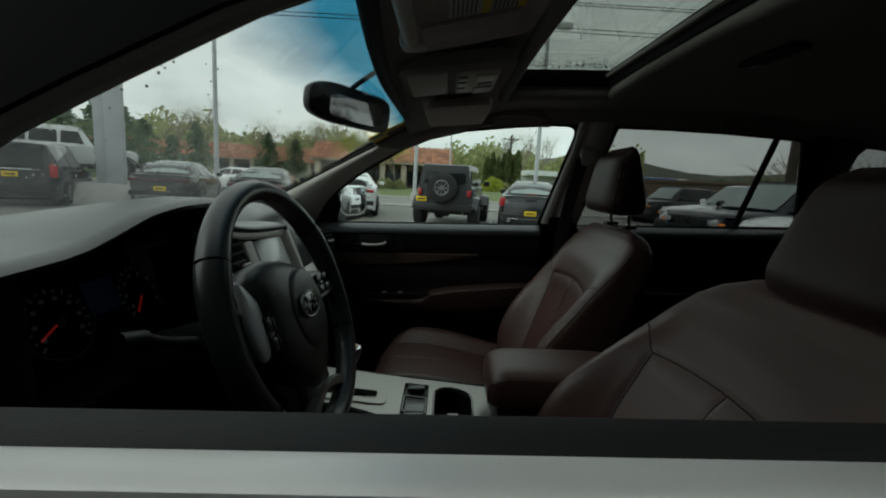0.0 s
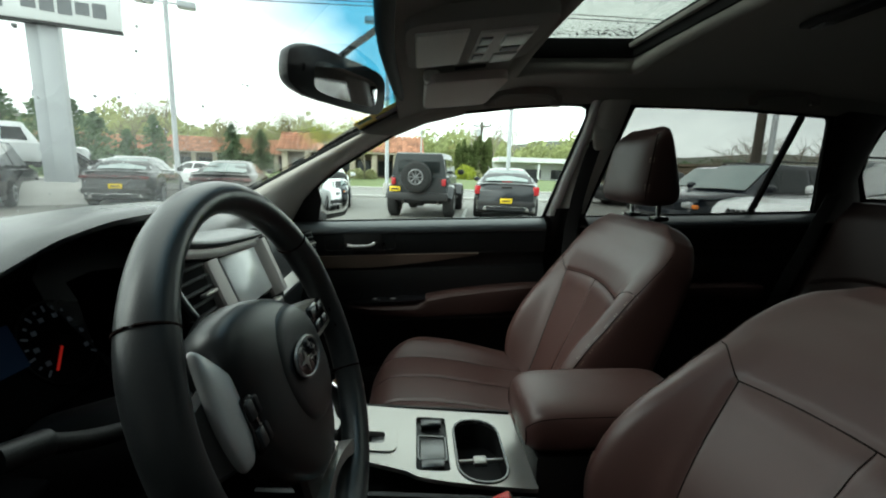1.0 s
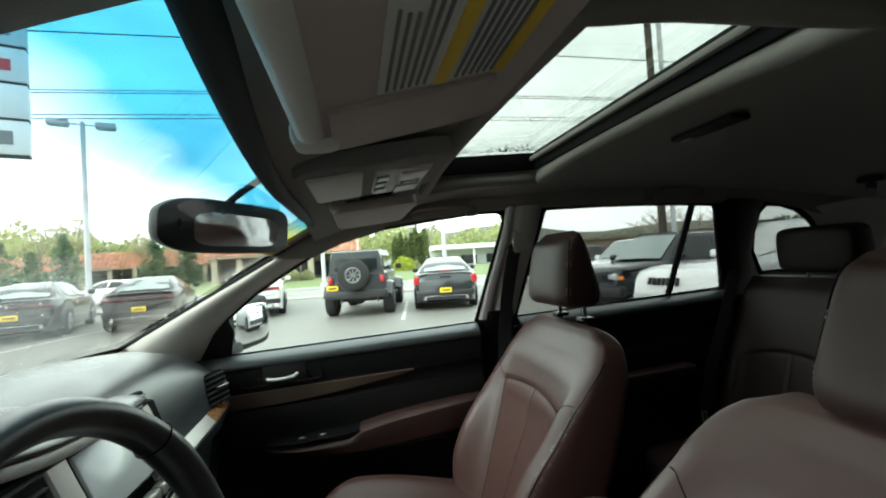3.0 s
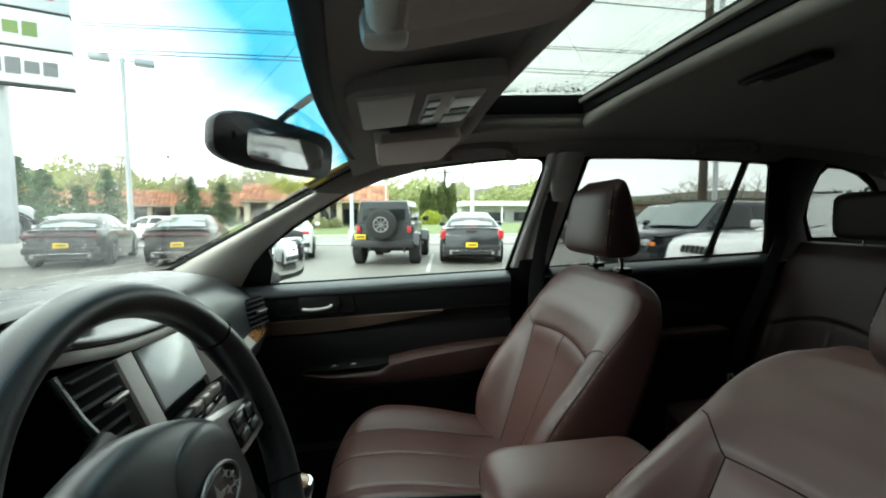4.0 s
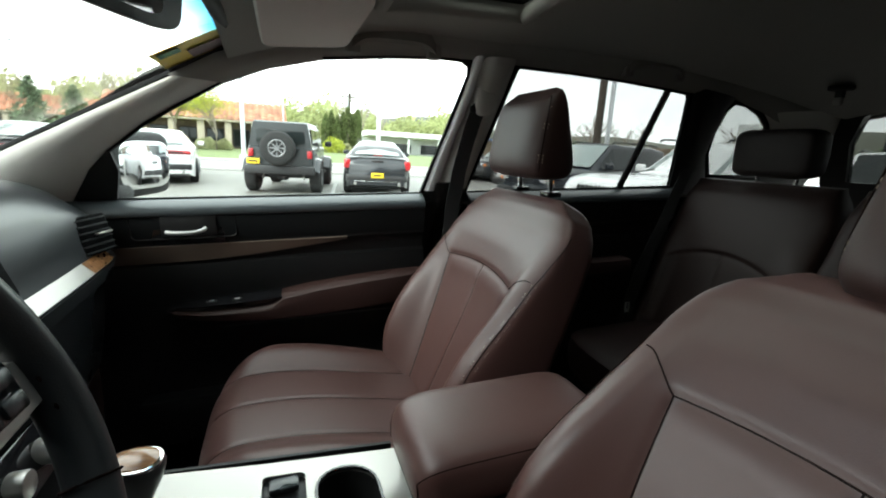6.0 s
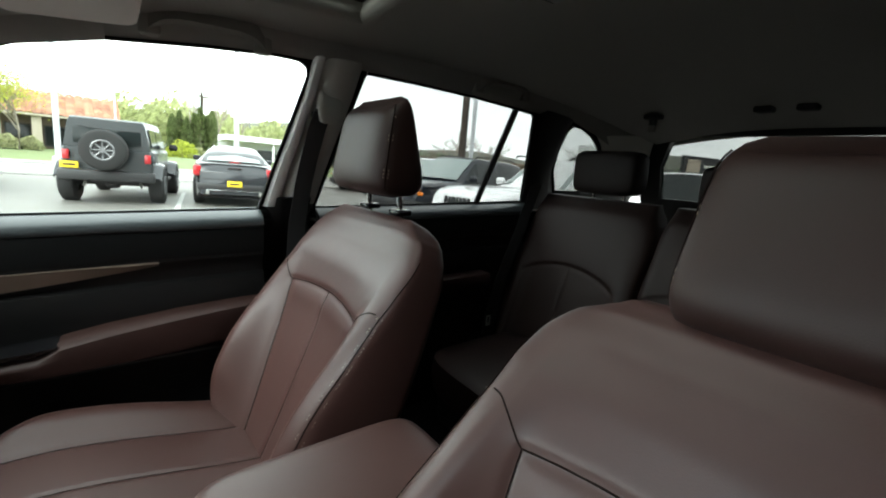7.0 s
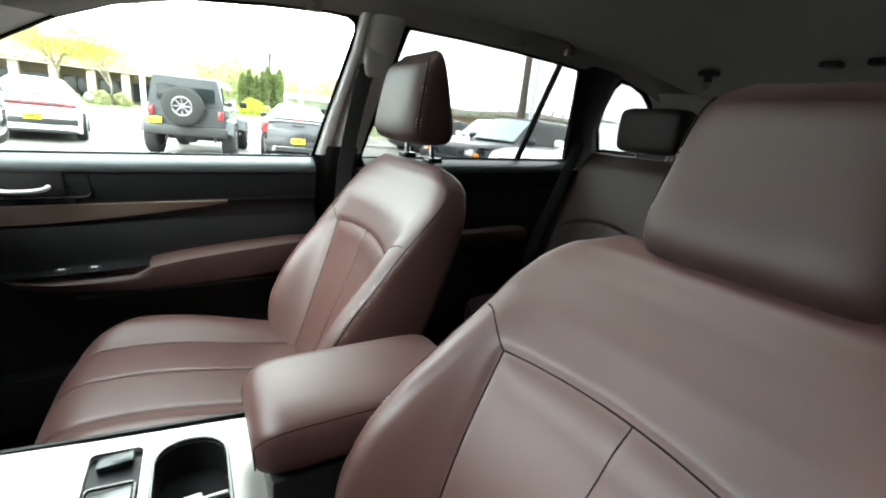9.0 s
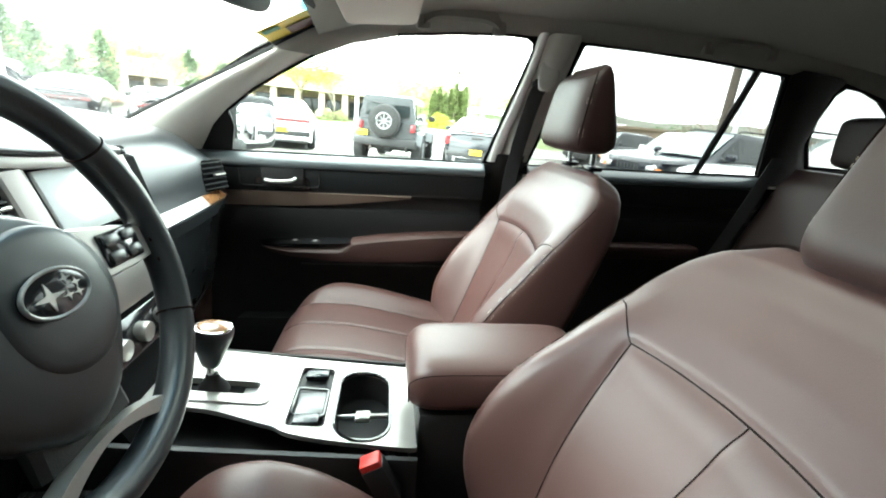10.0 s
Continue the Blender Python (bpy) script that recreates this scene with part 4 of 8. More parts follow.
def front_seat(at_y, label, recline=0.0, drop=0.0, raised=False):
    seat = thing("front_seat", label, "car seat", (0.1, at_y, 0.40), group="front seats")
    o = Vector((0.1, 0, 0.40))

    hinge = Matrix.Translation((0.37, 0, 0.981)) @ Matrix.Rotation(radians(recline), 4, "Y") @ Matrix.Translation((-0.37, 0, -0.981))

    def P(name, bm, mat, label="", parent=None, sharp=60):
        if name not in ("cushion", "cushion_seam", "seat_base", "rail", "side_shield"):
            if name in ("headrest", "post") or (parent is not None and parent.name.startswith("headrest")):
                if raised:
                    # a taller headrest
                    bm.transform(Matrix.Translation((0, 0, 1.294)) @ Matrix.Diagonal((1, 1, 1.12, 1)) @ Matrix.Translation((0, 0, -1.294)))
                bm.transform(Matrix.Translation((-0.37 * drop + 0.6 * drop, 0, -0.90 * drop)))
            if raised:
                # the reclined back curves away below
                for v in bm.verts:
                    if v.co.z < 0.94:
                        v.co.x += 0.9 * (0.94 - v.co.z) ** 2
            bm.transform(Matrix.Translation((-0.005, 0, 0.004)) @ hinge if raised else hinge)
        bmesh.ops.translate(bm, vec=-o, verts=bm.verts)
        return part(name, bm, mat, parent or seat, label, sharp=sharp)
    back = P("backrest", backrest_bm(), LEATHER, "brown leather backrest with side bolsters")
    P("cushion", raised_cushion_bm() if raised else cushion_bm(), LEATHER, "brown leather seat cushion")
    if not raised:
        for y in (-0.128, 0.0, 0.128):
            P("cushion_seam", tube([Vector((x, y, cushion_edge(x, y) + 0.0002)) for x in [-0.205 + 0.52 * k / 60 for k in range(61)]], 0.0011, 6), SEAM)
    arc = [back_front(-0.166 + 0.332 * k / 48, 0.990 - 0.6 * (-0.166 + 0.332 * k / 48) ** 2, 0.0004) for k in range(49)]
    P("seam", tube(arc, 0.0012, 6), SEAM, parent=back)
    for s in (1, -1):
        line = [back_front(s * inset_side(z), z, 0.0004) for z in [0.973 - 0.35 * k / 60 for k in range(61)]]
        P("seam", tube(line, 0.0011, 6), SEAM, parent=back)
        sh = smooth_line([Vector((0, s * 0.166, 0.973)), Vector((0, s * 0.178, 0.983)), Vector((0, s * 0.196, 0.997)), Vector((0, s * 0.213, 1.006)), Vector((0, s * 0.228, 1.008))], 5)
        P("seam", tube([back_front(p.y, p.z, 0.0002) for p in sh], 0.0011, 6), SEAM, parent=back)
        edge = [back_front(s * (half_at(z) * 0.962), z, 0.0004) for z in [1.006 - 0.366 * k / 50 for k in range(51)]]
        P("seam", tube(edge, 0.0012, 6), SEAM, parent=back)
        rise = [back_front(s * half_at(z) * (0.962 + 0.034 * (z - 1.006) / 0.1), z, 0.0004) for z in [1.006 + 0.1 * k / 30 for k in range(31)]]
        P("seam", tube(rise, 0.0010, 6), SEAM, parent=back)
        for k_off in (0.945, 0.978):
            st = P("stitching", stitches([back_front(s * half_at(z) * k_off, z, 0.0006) for z in [1.006 - 0.366 * k / 50 for k in range(51)]]), STITCH, "beige thread", parent=back)
            st["kind"] = "stuff"
    mid = [back_front(0.0, z, 0.0004) for z in [0.989 - 0.36 * k / 60 for k in range(61)]]
    P("seam", tube(mid, 0.0009, 6), SEAM, parent=back)
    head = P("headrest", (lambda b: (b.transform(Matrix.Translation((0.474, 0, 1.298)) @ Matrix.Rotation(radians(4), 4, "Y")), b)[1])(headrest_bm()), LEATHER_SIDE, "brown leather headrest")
    for s in (1, -1):
        for off, kind_ in ((0.0, "seam"), (0.007, "st"), (-0.007, "st")):
            line = []
            for i in range(2, 29):
                v = i / 30
                e = abs(2 * v - 1)
                k = (1 - e ** 5) ** (1 / 2.4)
                w = (0.118 - 0.008 * v) * (0.70 + 0.30 * k)
                df = (0.062 - 0.026 * v) * (0.18 + 0.82 * k)
                th = radians(24) + off * 14
                p = Vector((-sup(math.sin(th), 0.52) * df - 0.0004, s * (sup(math.cos(th), 0.44) * w + 0.0004), -0.096 + 0.192 * v - 0.020 * sup(math.sin(th), 0.52) * max(0.0, (v - 0.35) / 0.65) ** 2.5))
                line.append((Matrix.Translation((0.474 + 0.02, 0, 1.298)) @ Matrix.Rotation(radians(4), 4, "Y")) @ p)
            if kind_ == "seam":
                P("seam", tube(line, 0.0012, 6), SEAM, parent=head)
            else:
                st = P("stitching", stitches(line, 0.0070, 0.0010), STITCH, "beige thread", parent=head)
                st["kind"] = "stuff"
    for s in (1, -1):
        P("post", tube([(0.516, s * 0.066, 1.14), (0.513, s * 0.066, 1.23)], 0.0065, 12), CHROME, "chrome headrest post", parent=head)
        P("post_collar", rbox((0.036, 0.036, 0.012), (0.516, s * 0.066, 1.168), 0.004), GLOSS_BLACK)
    P("seat_base", rbox((0.50, 0.42, 0.10), (0.10, 0, 0.49), 0.02), PLASTIC, "black seat base")
    for s in (1, -1):
        P("rail", rbox((0.62, 0.05, 0.05), (0.10, s * 0.19, 0.415), 0.01), PLASTIC_DARK)
        P("side_shield", rbox((0.42, 0.03, 0.11), (0.16, s * 0.252, 0.57), 0.012), PLASTIC)
    return seat


front_seat(0.345, "brown leather front passenger seat with chrome headrest posts")
front_seat(-0.385, "brown leather driver's seat beside the centre console", 14.0, 0.050, True)

# rear bench, its leather darkened for the shade in the back
bench = thing("rear_bench", "brown leather rear bench with folding backrests, shade put into its colour", "car seat", (1.2, 0, 0.40))
bo = Vector(bench.location)


def bench_back(y_mid, half, w_in):
    rings = []
    for i in range(111):
        z = 0.60 + 0.568 * i / 110
        k = (1 - step(0.85, 1.0, i / 110) ** 3 * 0.5)
        h = half * (1 - 0.10 * step(0.75, 1.0, i / 110) ** 2)
        x = 1.262 + 0.36 * (z - 0.66)
        ring = []
        for j in range(101):
            u = -1 + 2 * j / 100
            arc = 0.932 - 1.3 * (u * h) ** 2
            ins = step(-0.006, 0.01, arc - z) * step(-0.006, 0.012, w_in - abs(u * h))
            gro = math.exp(-((arc - z) / 0.007) ** 2) * step(-0.005, 0.005, w_in - abs(u * h)) + math.exp(-((w_in - abs(u * h)) / 0.007) ** 2) * step(-0.005, 0.005, arc - z) + 0.6 * math.exp(-((u * h) / 0.006) ** 2) * step(0, 0.01, arc - z)
            f = 0.05 * k * (1 - u ** 6) ** 0.4 - 0.005 * ins - 0.005 * gro + 0.02 * step(0.55, 0.9, abs(u)) * (1 - step(0.9, 1.05, z))
            ring.append(Vector((x - f, y_mid + u * h, z)))
        ring += [Vector((x + 0.07 * k, y_mid + h * 0.97, z)), Vector((x + 0.07 * k, y_mid - h * 0.97, z))]
        rings.append(ring)
    bm = loft(rings)
    bmesh.ops.translate(bm, vec=-bo, verts=bm.verts)
    return bm


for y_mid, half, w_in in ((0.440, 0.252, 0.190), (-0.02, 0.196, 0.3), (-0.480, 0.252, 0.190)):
    part("backrest", bench_back(y_mid, half, w_in), LEATHER_SHADED, bench, "brown leather backrest section", sharp=60)
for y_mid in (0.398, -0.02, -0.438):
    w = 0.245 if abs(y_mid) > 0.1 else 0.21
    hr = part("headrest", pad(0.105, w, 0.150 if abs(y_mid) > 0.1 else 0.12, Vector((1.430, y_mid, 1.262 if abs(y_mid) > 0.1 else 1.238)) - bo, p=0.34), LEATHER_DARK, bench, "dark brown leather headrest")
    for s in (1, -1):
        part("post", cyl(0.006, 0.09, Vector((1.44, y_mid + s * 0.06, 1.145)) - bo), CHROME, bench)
part("cushion", pad(0.50, 1.30, 0.15, Vector((1.065, -0.01, 0.585)) - bo, p=0.3, seg=48), LEATHER_SHADED, bench, "brown leather bench cushion")
part("bench_base", rbox((0.42, 1.2, 0.18), Vector((1.08, 0, 0.48)) - bo, 0.03), PLASTIC_DARK, bench)

# ---- steering wheel ----
wheel = thing("steering_wheel", "black leather steering wheel with silver spokes and buttons", "steering wheel", (-0.235, -0.367, 1.098))
# local x of the wheel is down, y sideways, z towards the driver
wheel.matrix_world = Matrix.Translation((-0.219, -0.358, 1.106)) @ Matrix.Rotation(radians(-2.5), 4, "Z") @ Matrix.Rotation(radians(72), 4, "Y")


def wring(th, r):
    return Vector((-math.cos(th) * r, math.sin(th) * r, 0.0))


def rim_bm(a0, a1, r_tube, n=72, swell=0.0):
    rings = []
    for i in range(n + 1):
        th = a0 + (a1 - a0) * i / n
        c = wring(th, 0.172)
        out = c.normalized()
        k = 1 + swell * max(0, math.exp(-((abs(th) - radians(62)) / 0.25) ** 2))
        rings.append([c + out * (r_tube * k * 0.95 * math.cos(q * math.pi / 9)) + Vector((0, 0, r_tube * k * 1.12 * math.sin(q * math.pi / 9))) for q in range(18)])
    return loft(rings, caps=True)


part("rim", rim_bm(-math.pi, math.pi, 0.0158, 120, 0.10), LEATHER_BLACK, wheel, "black leather rim")
for a in (radians(52), radians(-57), radians(118), radians(-118)):
    rings = []
    c = wring(a, 0.172)
    out = c.normalized()
    pts = [c + out * (0.0172 * math.cos(q * math.pi / 10)) + Vector((0, 0, 0.0186 * math.sin(q * math.pi / 10))) for q in range(20)]
    part("rim_seam", tube(pts, 0.0012, 5, closed=True), SEAM, wheel)
# hub pad: a shield with a domed face
HUB = [(-180, 0.112), (-150, 0.100), (-120, 0.090), (-90, 0.084), (-72, 0.086), (-62, 0.100), (-54, 0.118), (-43, 0.111), (-29, 0.098), (-7, 0.082), (15, 0.076), (36, 0.077), (55, 0.084), (75, 0.091), (95, 0.092), (120, 0.088), (137, 0.092), (160, 0.104), (180, 0.112)]


def hub_outline(th):
    deg = (math.degrees(th) + 180) % 360 - 180
    r = sum(lerp_table(HUB, (deg + d + 180) % 360 - 180) for d in (-8, -4, 0, 4, 8)) / 5
    return Vector((-math.cos(th) * r, math.sin(th) * r, 0))


hub = []
for lvl, (k, z) in enumerate(((0.90, -0.040), (1.0, -0.020), (1.0, -0.008), (0.975, 0.001), (0.90, 0.0065), (0.78, 0.010), (0.55, 0.013), (0.25, 0.0145), (0.05, 0.015))):
    hub.append([hub_outline(2 * math.pi * j / 56) * k + Vector((0.008, 0, z)) for j in range(56)])
part("hub", loft(hub), HUB_SKIN, wheel, "charcoal airbag pad")
wedge = [[Vector((x, s * h, z)) for s, h, z in ((-1, hw, -0.016), (-1, hw, zt - 0.004), (-1, hw - 0.006, zt), (1, hw - 0.006, zt), (1, hw, zt - 0.004), (1, hw, -0.016))] for x, hw, zt in ((0.045, 0.062, -0.002), (0.075, 0.052, -0.003), (0.10, 0.048, -0.004), (0.124, 0.050, -0.006))]
part("lower_wedge", loft([r for r in wedge]), PLASTIC, wheel, "black lower spoke body", sharp=30)
dome = [[Vector((0.008 + 0.060 * k * sup(math.cos(2 * math.pi * j / 56), 0.9), 0.016 + 0.054 * k * sup(math.sin(2 * math.pi * j / 56), 0.9), z)) for j in range(56)] for k, z in ((1.02, 0.006), (1.0, 0.0115), (0.96, 0.0145), (0.86, 0.0162), (0.6, 0.0172), (0.3, 0.0176), (0.05, 0.0177))]
part("centre_pad", loft(dome), HUB_SKIN, wheel, "raised round middle of the airbag pad")
# badge: an oval with a sparkle of plain diamonds
badge = part("badge", loft([[Vector((math.cos(2 * math.pi * j / 32) * 0.0178 * k + 0.001, math.sin(2 * math.pi * j / 32) * 0.031 * k + 0.008, z)) for j in range(32)] for k, z in ((1.0, 0.012), (1.0, 0.0205), (0.9, 0.0212))]), GLOSS_BLACK, wheel, "oval badge")
part("badge_ring", tube([Vector((math.cos(2 * math.pi * j / 32) * 0.0178 + 0.001, math.sin(2 * math.pi * j / 32) * 0.031 + 0.008, 0.0205)) for j in range(32)], 0.0018, 8, closed=True), SILVER_DARK, badge, "satin metal ring")
for dy, dx, r in ((-0.009, 0.001, 0.0115), (0.010, -0.008, 0.0045), (0.007, 0.005, 0.0045), (0.018, -0.002, 0.0042), (0.017, 0.006, 0.004)):
    star = [Vector((dx + 0.001 + math.cos(q * math.pi / 4) * (r if q % 2 == 0 else r * 0.28), dy + 0.008 + math.sin(q * math.pi / 4) * (r if q % 2 == 0 else r * 0.28) * 1.3, 0)) for q in range(8)]
    part("badge_mark", loft([[p + Vector((0, 0, z)) for p in star] for z in (0.0205, 0.0222)]), SILVER, badge, smooth=False)
for s in (1, -1):
    # side spokes: a silver plate with a block of buttons
    if s > 0:
        rows = ((0.070, -0.041, 0.016), (0.10, -0.036, 0.017), (0.135, -0.030, 0.017), (0.166, -0.022, 0.015))
        sp = [[Vector((xa, s * y, -0.010)), Vector((xa + 0.004, s * y, 0.001)), Vector((xb - 0.004, s * y, 0.001)), Vector((xb, s * y, -0.010)), Vector((xb - 0.006, s * y, -0.020)), Vector((xa + 0.006, s * y, -0.020))] for y, xa, xb in rows]
        bx0, by0, along = -0.0095, 0.119, (0.034, 0.054)
        spoke = part("side_spoke", loft([r for r in sp]), SILVER, wheel, "satin silver spoke", sharp=30)
    else:
        # a broad panel beside the pad, with the buttons on a black inner strip
        edge = [(p.x, p.y) for p in smooth_line([Vector(q) for q in ((-0.067, -0.112, 0), (-0.062, -0.106, 0), (-0.051, -0.097, 0), (-0.040, -0.089, 0), (-0.034, -0.086, 0), (-0.010, -0.087, 0), (0.012, -0.091, 0), (0.030, -0.098, 0), (0.035, -0.104, 0), (0.034, -0.112, 0), (0.028, -0.117, 0), (0.010, -0.121, 0), (-0.012, -0.122, 0), (-0.035, -0.120, 0), (-0.060, -0.116, 0))], 4, closed=True)]
        cx_, cy_ = -0.012, -0.105
        sp = [[Vector((cx_ + (x - cx_) * k, cy_ + (y - cy_) * k, z)) for x, y in edge] for k, z in ((0.90, -0.007), (0.99, -0.006), (1.0, -0.004), (0.96, -0.001), (0.88, 0.0005), (0.5, 0.0015), (0.05, 0.002))]
        # left spoke only: sky reflection painted in as a paler silver
        spoke = part("side_spoke", loft(sp), SILVER_LIT, wheel, "satin silver spoke", sharp=50)
        part("spoke_bridge", loft([[Vector((xa, y, -0.012)), Vector((xa + 0.005, y, -0.006)), Vector((xb - 0.005, y, -0.006)), Vector((xb, y, -0.012)), Vector((xb - 0.006, y, -0.022)), Vector((xa + 0.006, y, -0.022))] for y, xa, xb in ((-0.060, -0.040, 0.040), (-0.10, -0.040, 0.036), (-0.135, -0.034, 0.024), (-0.166, -0.026, 0.018))]), PLASTIC, spoke, "black spoke body")
        bx0, by0, along = 0.010, 0.082, (0.048, 0.026)
    part("button_block", rbox((*along, 0.006), (bx0, s * by0, 0.0005), 0.0025), GLOSS_BLACK, spoke)
    for bx, by in ((-0.25, -0.24), (-0.25, 0.24), (0.25, -0.24), (0.25, 0.24)):
        part("button", rbox((along[0] * 0.34, along[1] * 0.39, 0.005), (bx0 + bx * along[0], s * (by0 + by * along[1]), 0.0035), 0.002), PLASTIC_SOFT, spoke)
band_rows = []
for k in range(25):
    y = -0.070 + 0.140 * k / 24
    xm = 0.127 + 0.019 * abs(y / 0.070) ** 1.8
    hw = 0.0045 + 0.0065 * abs(y / 0.070) ** 1.5
    band_rows.append([Vector((xm - hw, y, -0.010)), Vector((xm - hw * 0.8, y, 0.005)), Vector((xm + hw * 0.8, y, 0.005)), Vector((xm + hw, y, -0.010))])
part("lower_spoke", loft(band_rows), SILVER, wheel, "satin silver lower spoke band", sharp=30)
for s in (1, -1):
    line = [wring(s * radians(58 + 60 * k / 30), 0.1575) + Vector((0, 0, 0.006)) for k in range(31)]
    st = part("rim_stitching", stitches(line, 0.0075, 0.0016), SEAM, wheel, "dark thread")
    st["kind"] = "stuff"
part("column", cyl(0.055, 0.22, (0.03, 0, -0.145), "z", 24, 0.045), PLASTIC, wheel)
for s in (1, -1):
    st = smooth_line([(0.0, s * 0.04, -0.13), (-0.018, s * 0.08, -0.138), (-0.034, s * 0.105, -0.142)], 6)
    stalk = part("stalk", tube(st, 0.008, 10), PLASTIC_DARK, wheel, "black column stalk")
    part("stalk_tip", tube([(-0.033, s * 0.102, -0.142), (-0.042, s * 0.135, -0.145)], 0.011, 12), PLASTIC, stalk)

# ---- dashboard ----
dash = thing("dashboard", "charcoal dashboard with silver trim, screen and air vents", "dashboard", (-0.62, 0, 0.85))
do = Vector(dash.location)


def dash_profile(y):
    """Outline of the dashboard, from the windscreen over the top and down to the knees."""
    mid = math.exp(-((y + 0.03) / 0.17) ** 4)
    side = abs(y) / 0.70
    drop = 0.095 * side ** 3
    xf = -0.45 + 0.02 * mid - 0.02 * side ** 4
    # the part behind the instruments is scooped out
    scoop = 0.10 * math.exp(-((y + 0.35) / 0.19) ** 6)
    pts = [(-0.95 + 0.13 * side ** 2, 1.188 - drop * 0.4), (-0.80, 1.205 - drop * 0.6), (-0.66, 1.226 - drop), (xf - 0.12 - scoop * 0.4, 1.228 - drop), (xf - 0.06 - scoop * 0.8, 1.214 - drop), (xf - 0.024 - scoop, 1.185 - drop), (xf - 0.006 - scoop, 1.135 - drop * 0.6), (xf - scoop, 1.06), (xf + 0.008 - scoop, 1.02), (xf + 0.022 - scoop * 0.5, 0.995), (xf + 0.012, 0.97), (xf - 0.01, 0.93), (xf - 0.02, 0.85), (xf - 0.05, 0.72), (xf - 0.12, 0.60)]
    return [Vector((x, y, z)) - do for x, z in pts]


ys = [-0.70 + 0.02 * i for i in range(71)]
part("dash_pad", thick(loft([dash_profile(y) for y in ys], False, False), -0.01), PLASTIC_SOFT, dash, "charcoal soft dashboard skin")
# wood and silver strips on the passenger side
for nm, y_from, y_to, mt, lb in (("silver_strip", 0.14, 0.50, SILVER, "satin silver strip"), ("wood_strip", 0.50, 0.64, WOOD, "brown wood strip")):
    strip_rows = [[Vector((dash_profile(y)[8].x + 0.004 + do.x, y, 1.021)) - do, Vector((dash_profile(y)[9].x + 0.012 + do.x, y, 0.998)) - do] for y in [y_from + (y_to - y_from) * k / 14 for k in range(15)]]
    part(nm, thick(loft(strip_rows, False, False), -0.006), mt, dash, lb)
strip_rows = [[Vector((dash_profile(y)[9].x + 0.010 + do.x, y, 0.996)) - do, Vector((dash_profile(y)[10].x + 0.012 + do.x, y, 0.965)) - do] for y in [0.14 + 0.02 * k for k in range(26)]]
part("lower_edge", thick(loft(strip_rows, False, False), -0.006), PLASTIC_SOFT, dash, "charcoal edge under the strip")


def air_vent(at, w, h, yaw, slats, label="black air vent"):
    v = part("air_vent", rbox((0.02, w, h), (0, 0, 0), 0.006), VENT_BLACK, dash, label)
    v.matrix_basis = Matrix.Translation(Vector(at) - do) @ Euler((0, radians(-12), radians(yaw))).to_matrix().to_4x4()
    for k in range(slats):
        z = -h / 2 + h * (k + 0.5) / slats
        part("slat", rbox((0.014, w * 0.90, 0.0028), (0.008, 0, z), 0.0008, rot=(0, 18, 0)), PLASTIC, v)
    part("vent_tab", rbox((0.010, w * 0.42, 0.005), (0.020, w * 0.14, 0.0), 0.0018), SILVER, v, "satin silver vent tab")
    return v


air_vent((-0.444, 0.585, 1.067), 0.10, 0.085, -18, 6)
# centre stack
stack = part("centre_panel", loft([[Vector((x, s * w - 0.02, z)) - do for s, x in ((-1, xb), (-1, xf), (1, xf), (1, xb))] for z, w, xf, xb in ((1.168, 0.17, -0.43, -0.55), (1.158, 0.19, -0.412, -0.55), (1.07, 0.185, -0.384, -0.55), (0.97, 0.145, -0.366, -0.55), (0.88, 0.125, -0.34, -0.55), (0.80, 0.125, -0.30, -0.5), (0.72, 0.125, -0.28, -0.5))]), VENT_BLACK, dash, "black centre stack", sharp=30)


def on_stack(y, z, lift=0.0):
    """A spot on the face of the centre stack, which sits a little towards the driver."""
    x = lerp_table([(0.72, -0.28), (0.80, -0.30), (0.88, -0.34), (0.97, -0.352), (1.07, -0.368), (1.185, -0.409)], z)
    return Vector((x + lift, y - 0.02, z)) - do


part("screen_bezel", rbox((0.008, 0.152, 0.102), on_stack(0.0, 1.118, -0.004), 0.003, rot=(0, -20, 0)), GLOSS_BLACK, stack)
part("screen", rbox((0.010, 0.138, 0.090), on_stack(0.0, 1.118, 0.000), 0.003, rot=(0, -20, 0)), SCREEN, stack, "touch screen with a pale reflection put into its colour")
for s in (-1, 1):
    # a proud beige rib with a silver slope down to the screen
    rib = [[Vector((lift, s * y, z)) for y, lift in ((0.072, -0.006), (0.073, 0.001), (0.094, 0.014), (0.097, 0.0145), (0.120, 0.011), (0.123, 0.008), (0.123, -0.012))] for z in (-0.062, -0.058, 0.0, 0.044, 0.048)]
    rib_bm = loft([r if s > 0 else r[::-1] for r in rib])
    rib_bm.transform(Matrix.Translation(on_stack(0.0, 1.118, 0.0)) @ Matrix.Rotation(radians(-20), 4, "Y"))
    part("screen_trim", rib_bm, SILVER_BEIGE, stack, "satin grey-beige trim beside the screen", sharp=25)
part("stack_edge", tube([on_stack(-0.207, 1.176, 0.006), on_stack(-0.203, 1.13, 0.008), on_stack(-0.192, 1.085, 0.010), on_stack(-0.170, 1.03, 0.010), on_stack(-0.145, 0.97, 0.008)], 0.0045, 8), PLASTIC_SOFT, stack, "charcoal edge of the stack")
brow = smooth_line([Vector(p) - do for p in ((-0.412, -0.235, 1.194), (-0.400, -0.20, 1.189), (-0.396, -0.137, 1.178), (-0.396, -0.073, 1.171), (-0.398, 0.0, 1.166), (-0.400, 0.06, 1.162), (-0.414, 0.12, 1.156), (-0.436, 0.17, 1.148))], 6)
